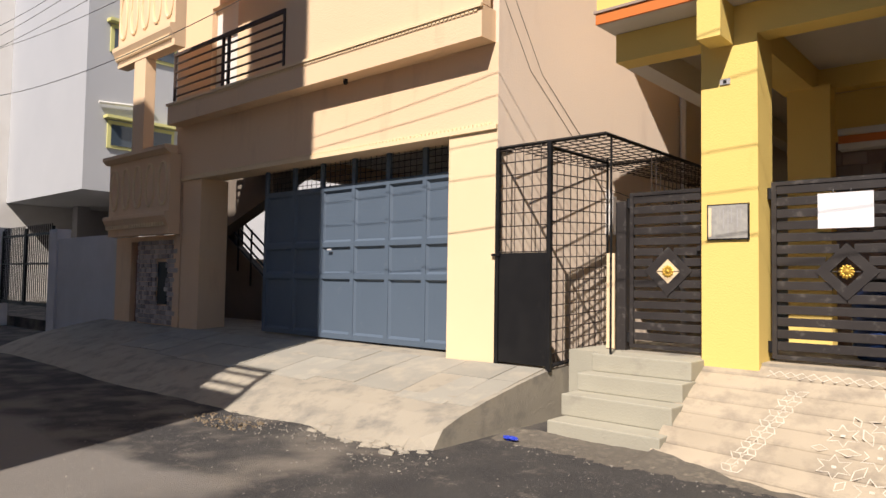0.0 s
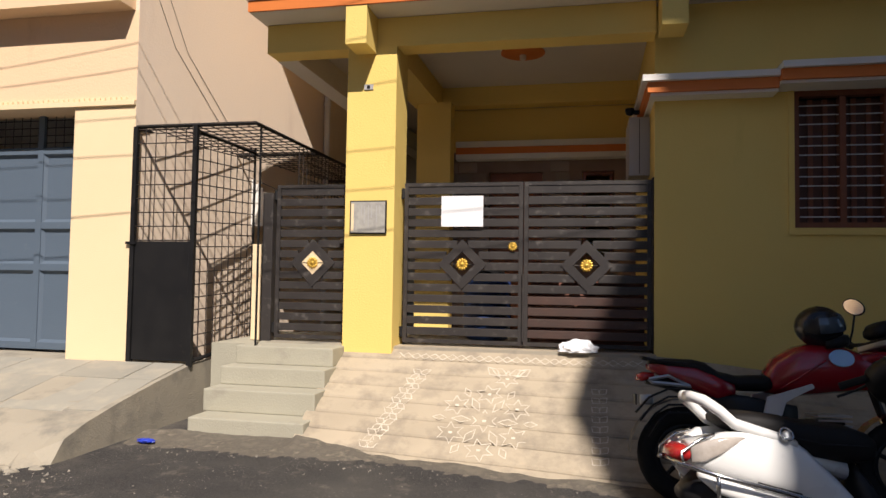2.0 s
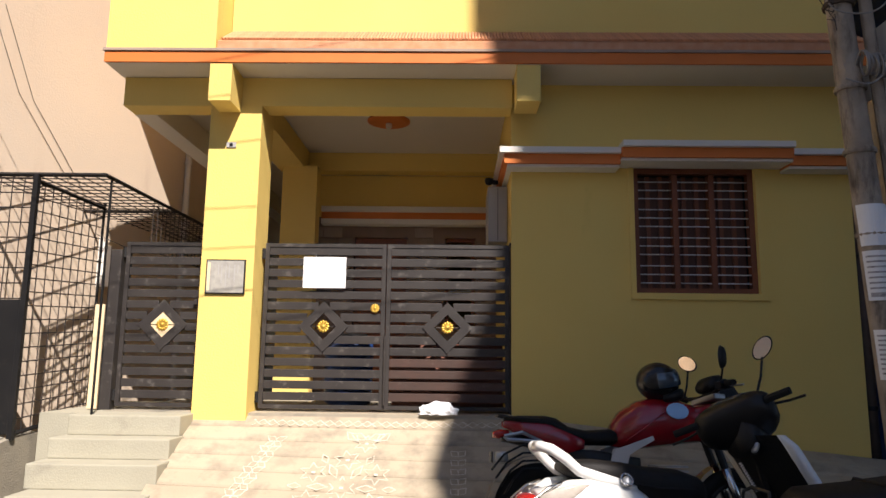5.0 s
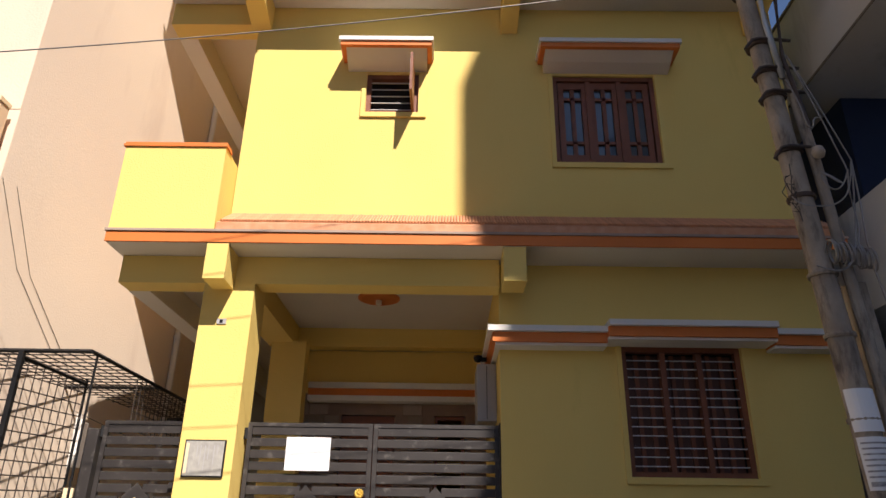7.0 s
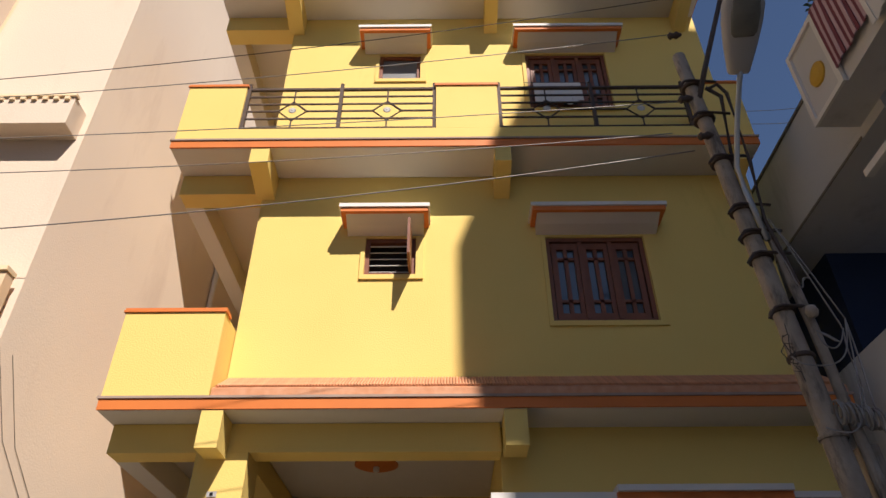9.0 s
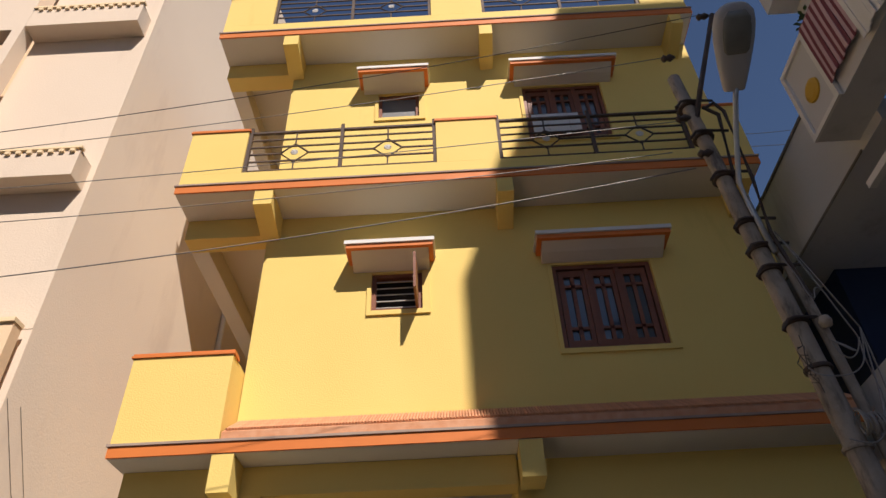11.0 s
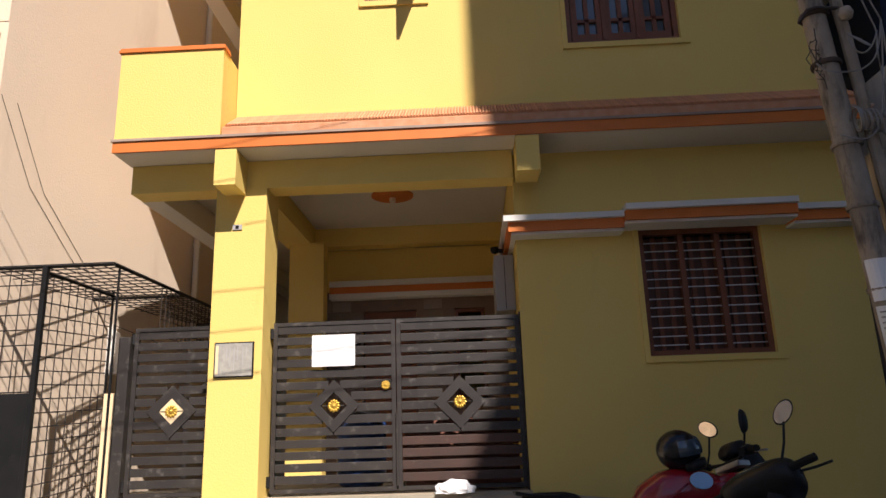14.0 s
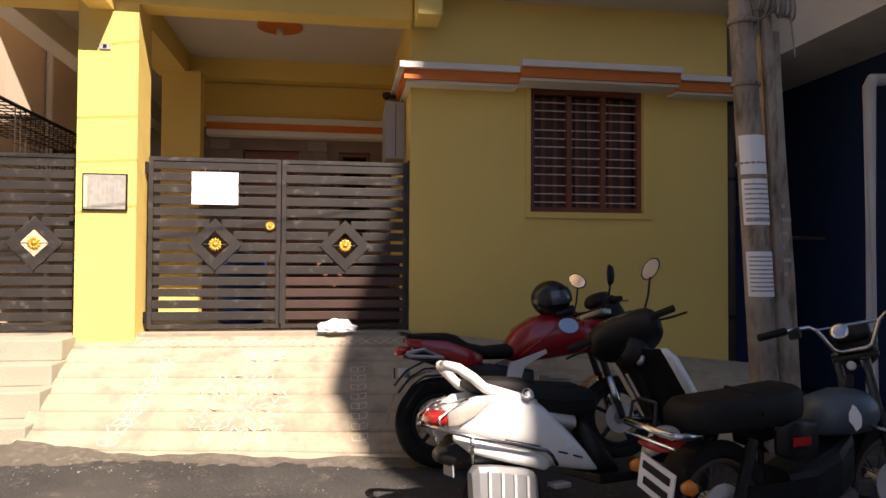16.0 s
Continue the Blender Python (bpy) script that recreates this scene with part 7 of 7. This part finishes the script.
crumpled_bag()


def wrapper():
    bm = bmesh.new()
    bmesh.ops.create_icosphere(bm, subdivisions=3, radius=1)
    for v in bm.verts:
        v.co = Vector((v.co.x * 0.075, v.co.y * 0.04, v.co.z * 0.018)) * (1 + 0.4 * noise.noise(v.co * 3))
    bmesh.ops.translate(bm, verts=bm.verts, vec=(-3.70, 4.72, 0.115))
    tagged(part("wrapper", bm, material("blue_wrapper", (0.03, 0.06, 0.50), None, 0.3, bump=0.2)), "crumpled shiny blue wrapper on the road", "litter")


wrapper()


def scatter(name, label, x0, x1, y0, y1, n, size, mat, seed, height):
    """Grit and crumbs lying on a surface, as one loose layer."""
    rnd = random.Random(seed)
    bm = bmesh.new()
    for _ in range(n):
        x, y = rnd.uniform(x0, x1), rnd.uniform(y0, y1)
        s = size * rnd.uniform(0.4, 1.3) ** 2
        z = height(x, y)
        M = Matrix.Translation((x, y, z)) @ Euler((rnd.random() * 3, rnd.random() * 3, rnd.random() * 6)).to_matrix().to_4x4() @ Matrix.Diagonal((s * rnd.uniform(0.7, 1.6), s, s * 0.45, 1))
        pts = [bm.verts.new(M @ Vector(p)) for p in ((1, 0, 0), (-0.5, 0.9, 0), (-0.6, -0.8, 0.1), (0, 0, 1), (0.1, 0, -0.8))]
        for f in ((0, 1, 3), (1, 2, 3), (2, 0, 3), (1, 0, 4), (2, 1, 4), (0, 2, 4)):
            bm.faces.new([pts[i] for i in f])
    tagged(part(name, bm, mat), label, "grit", kind="stuff")


GRIT = material("pale_grit", (0.30, 0.27, 0.22), (0.16, 0.15, 0.13), 0.9, scale=30, mix=0.9)
LEAF = material("dry_leaf", (0.20, 0.155, 0.10), (0.13, 0.10, 0.07), 0.9, scale=20)
scatter("road_grit", "pale grit and crumbs scattered over the asphalt", -7.5, 3, 1.4, 4.7, 1300, 0.0065, GRIT, 1, road_height)
scatter("ramp_foot_gravel", "broken concrete crumbs along the foot of the ramp", -6.5, -3.6, 3.3, 3.95, 320, 0.014, GRIT, 2, road_height)
scatter("dry_leaves", "dry leaves swept against the ramp foot", -6.6, -5.6, 3.2, 3.6, 160, 0.022, LEAF, 3, road_height)
scatter("step_foot_gravel", "grit gathered at the foot of the steps", -3.8, -1.2, 4.5, 4.95, 170, 0.009, GRIT, 5, road_height)
scatter("ramp_dust", "small crumbs on the garage ramp", -9, -4.1, 4.4, 5.6, 120, 0.012, GRIT, 6, lambda x, y: 0.06 + 0.53 * min(1, (y - 3.75) / 1.9))


def broken_edge():
    """Lumps of broken concrete at the corner of the garage ramp."""
    rnd = random.Random(12)
    for i in range(12):
        bm = bmesh.new()
        bmesh.ops.create_icosphere(bm, subdivisions=2, radius=1)
        s = rnd.uniform(0.03, 0.09)
        for v in bm.verts:
            v.co = Vector((v.co.x * 1.5, v.co.y, v.co.z * 0.6)) * s * (1 + 0.6 * noise.noise(v.co * 2 + Vector((i * 7, 0, 0))))
        x, y = rnd.uniform(-5.2, -3.95), rnd.uniform(3.66, 3.9)
        bmesh.ops.translate(bm, verts=bm.verts, vec=(x, y, 0.09))
        tagged(part("concrete_lump", bm, CONC), "broken lump of dusty concrete at the ramp corner", "rubble", "rubble at the ramp corner")


broken_edge()


def rangoli():
    """White powder drawing on the ramp: stars, lozenges and borders as thin raised lines."""
    g = thing("rangoli", (-0.9, 5.4, 0.45), "white powder rangoli of stars drawn on the ramp", "floor drawing")

    def on(x, s):
        """Point on the ramp, s metres up the slope in plan from the foot."""
        y = s
        return Vector((x, y, ramp_z(x, y)[0] + 0.0045))

    rnd = random.Random(3)

    def line(name, pts, w=0.0056):
        bm = bmesh.new()
        left, rightv = [], []
        P = []
        for a, b in zip(pts, pts[1:]):
            n = max(2, int((Vector(b) - Vector(a)).length / 0.03))
            P += [Vector(a).lerp(Vector(b), i / n) for i in range(n)]
        P.append(Vector(pts[-1]))
        for i, p in enumerate(P):
            d = P[min(i + 1, len(P) - 1)] - P[max(i - 1, 0)]
            d = Vector((-d.y, d.x)).normalized() * w * rnd.uniform(0.5, 0.8)
            left.append(bm.verts.new(on(p.x + d.x, p.y + d.y)))
            rightv.append(bm.verts.new(on(p.x - d.x, p.y - d.y)))
        for i in range(len(P) - 1):
            bm.faces.new((left[i], left[i + 1], rightv[i + 1], rightv[i]))
        part(name, bm, CHALK, g)

    def star(cx, cy, R):
        a0 = rnd.random() * 0.3 + math.pi / 2
        line("star", [(cx + (R if k % 2 == 0 else R * 0.5) * math.cos(a0 + k * math.pi / 6) * 1.1, cy + (R if k % 2 == 0 else R * 0.5) * math.sin(a0 + k * math.pi / 6)) for k in range(13)])
        line("star_dot", [(cx - 0.015, cy), (cx + 0.015, cy)], 0.016)

    def lozenge(cx, cy, a, b, rot):
        c, s = math.cos(rot), math.sin(rot)
        line("lozenge", [(cx + u * c - v * s, cy + u * s + v * c) for u, v in ((a, 0), (0, b), (-a, 0), (0, -b), (a, 0))])

    cx, cy = -1.08, 5.34
    star(cx, cy, 0.115)
    for k in range(6):
        a = k * math.pi / 3 + math.pi / 2
        star(cx + 0.29 * math.cos(a), cy + 0.29 * math.sin(a), 0.108)
        b = a + math.pi / 6
        lozenge(cx + 0.19 * math.cos(b), cy + 0.19 * math.sin(b), 0.08, 0.034, b)
        lozenge(cx + 0.37 * math.cos(b), cy + 0.34 * math.sin(b), 0.055, 0.03, b)
    for i in range(26):
        x = -2.0 + i * 0.085
        line("border", [(x, 6.02), (x + 0.085, 6.10)], 0.005)
        line("border", [(x, 6.10), (x + 0.085, 6.02)], 0.005)
    for dx in (-0.19, -0.11, 0.11, 0.19):
        lozenge(-0.95 + dx * 0.7, 5.90, 0.08, 0.045, dx * 4)
    star(-0.95, 5.82, 0.10)
    for i in range(8):
        u = i / 7
        for s in (-1, 1):
            x0 = -1.95 + 0.22 * u + s * 0.035
            y0 = 5.0 + 0.85 * u
            lozenge(x0, y0, 0.06, 0.032, 0.6 * s)
            if i < 7:
                lozenge(x0 + 0.02, y0 + 0.06, 0.05, 0.03, -0.7 * s)
            xr = -0.17 + s * 0.03
            yr = 4.98 + 0.72 * u
            lozenge(xr, yr, 0.045, 0.035, 0.785 * s)


rangoli()


# ---- laundry on the upper balcony ----
laundry = thing("laundry_cloth", (1.3, 6.05, 8.9), "white cloth hung to dry behind the upper balcony railing", "cloth")
for k in range(9):
    x = 1.02 + k * 0.072
    d = 0.012 * math.sin(k * 1.4)
    part("fold", prism([(6.08, 8.84), (6.055 + d, 8.6), (6.05 + d * 1.5, 8.40 + 0.02 * (k % 3)), (6.058 + d * 1.5, 8.40 + 0.02 * (k % 3)), (6.063 + d, 8.6), (6.088, 8.84)], "x", x, x + 0.072), WHITE, laundry)
part("line", tube([(0.9, 6.084, 8.85), (1.8, 6.084, 8.84)], 0.004, sides=5), CABLE, laundry)


# ---- trodden dirt along the foot of the steps and the ramp ----
def foot_dirt():
    bm = bmesh.new()
    rows = []
    for i in range(121):
        x = -3.9 + i * 0.045
        n1 = noise.noise(Vector((x * 2.1, 0.3, 5))) + 0.5 * noise.noise(Vector((x * 7.0, 1.3, 5)))
        n2 = noise.noise(Vector((x * 1.7, 4.3, 9)))
        zr, foot, top = ramp_z(x, 0)
        if x < -2.56:
            back, zb = 5.022, 0.14 + 0.02 * n1
        else:
            push = 0.12 * max(0.0, 1 - (x + 2.56) / 0.7)
            back = foot + 0.03 + 0.04 * n1 + push
            zb = ramp_z(x, back)[0] + 0.006
        front = (4.5 if x < -2.5 else foot - 0.28) + 0.12 * n2
        row = []
        for k in range(7):
            f = k / 6
            y = front + (back - front) * f
            base = road_height(x, y)
            z = base - 0.012 + (zb - base + 0.012) * f ** 1.4
            if x > -2.56:
                z = max(z, ramp_z(x, y)[0] + 0.006) if y > foot - 0.1 else z
            row.append(bm.verts.new((x, y, z + (0.012 * noise.noise(Vector((x * 9, y * 9, 2))) + 0.012 * noise.noise(Vector((x * 26, y * 26, 2)))) * math.sin(math.pi * f))))
        rows.append(row)
    for a, b in zip(rows, rows[1:]):
        for k in range(6):
            bm.faces.new((a[k], b[k], b[k + 1], a[k + 1]))
    DIRT = material("trodden_dirt", (0.17, 0.15, 0.12), (0.065, 0.06, 0.055), 0.95, scale=9, mix=0.9, bump=0.9, grain=110, spec=0.15, dirt=(0.27, 0.235, 0.18), dirt_at=(0.52, 0.72), dirt_scale=9)
    tagged(part("road_edge_dirt", bm, DIRT, smooth=True), "dark trodden dirt heaped along the ramp foot", "dirt", kind="structure")


foot_dirt()

# ---- thin brown lines down the peach side wall ----
for dy in (0.0, 0.2):
    pts = [(side_x(y) + 0.007, y, z) for y, z in ((5.72 + dy, 4.63), (6.20 + dy * 0.95, 3.84), (6.93 + dy * 0.95, 3.21), (7.32 + dy * 0.95, 2.86))]
    tagged(part("wall_cable", tube(pts, 0.0035, sides=5), POLE), "thin brown line down the peach side wall", "cable", "cables down the side wall")

# ---- small pieces of walls and roofs ----
tile_strip()
cladding()
entry_stones()
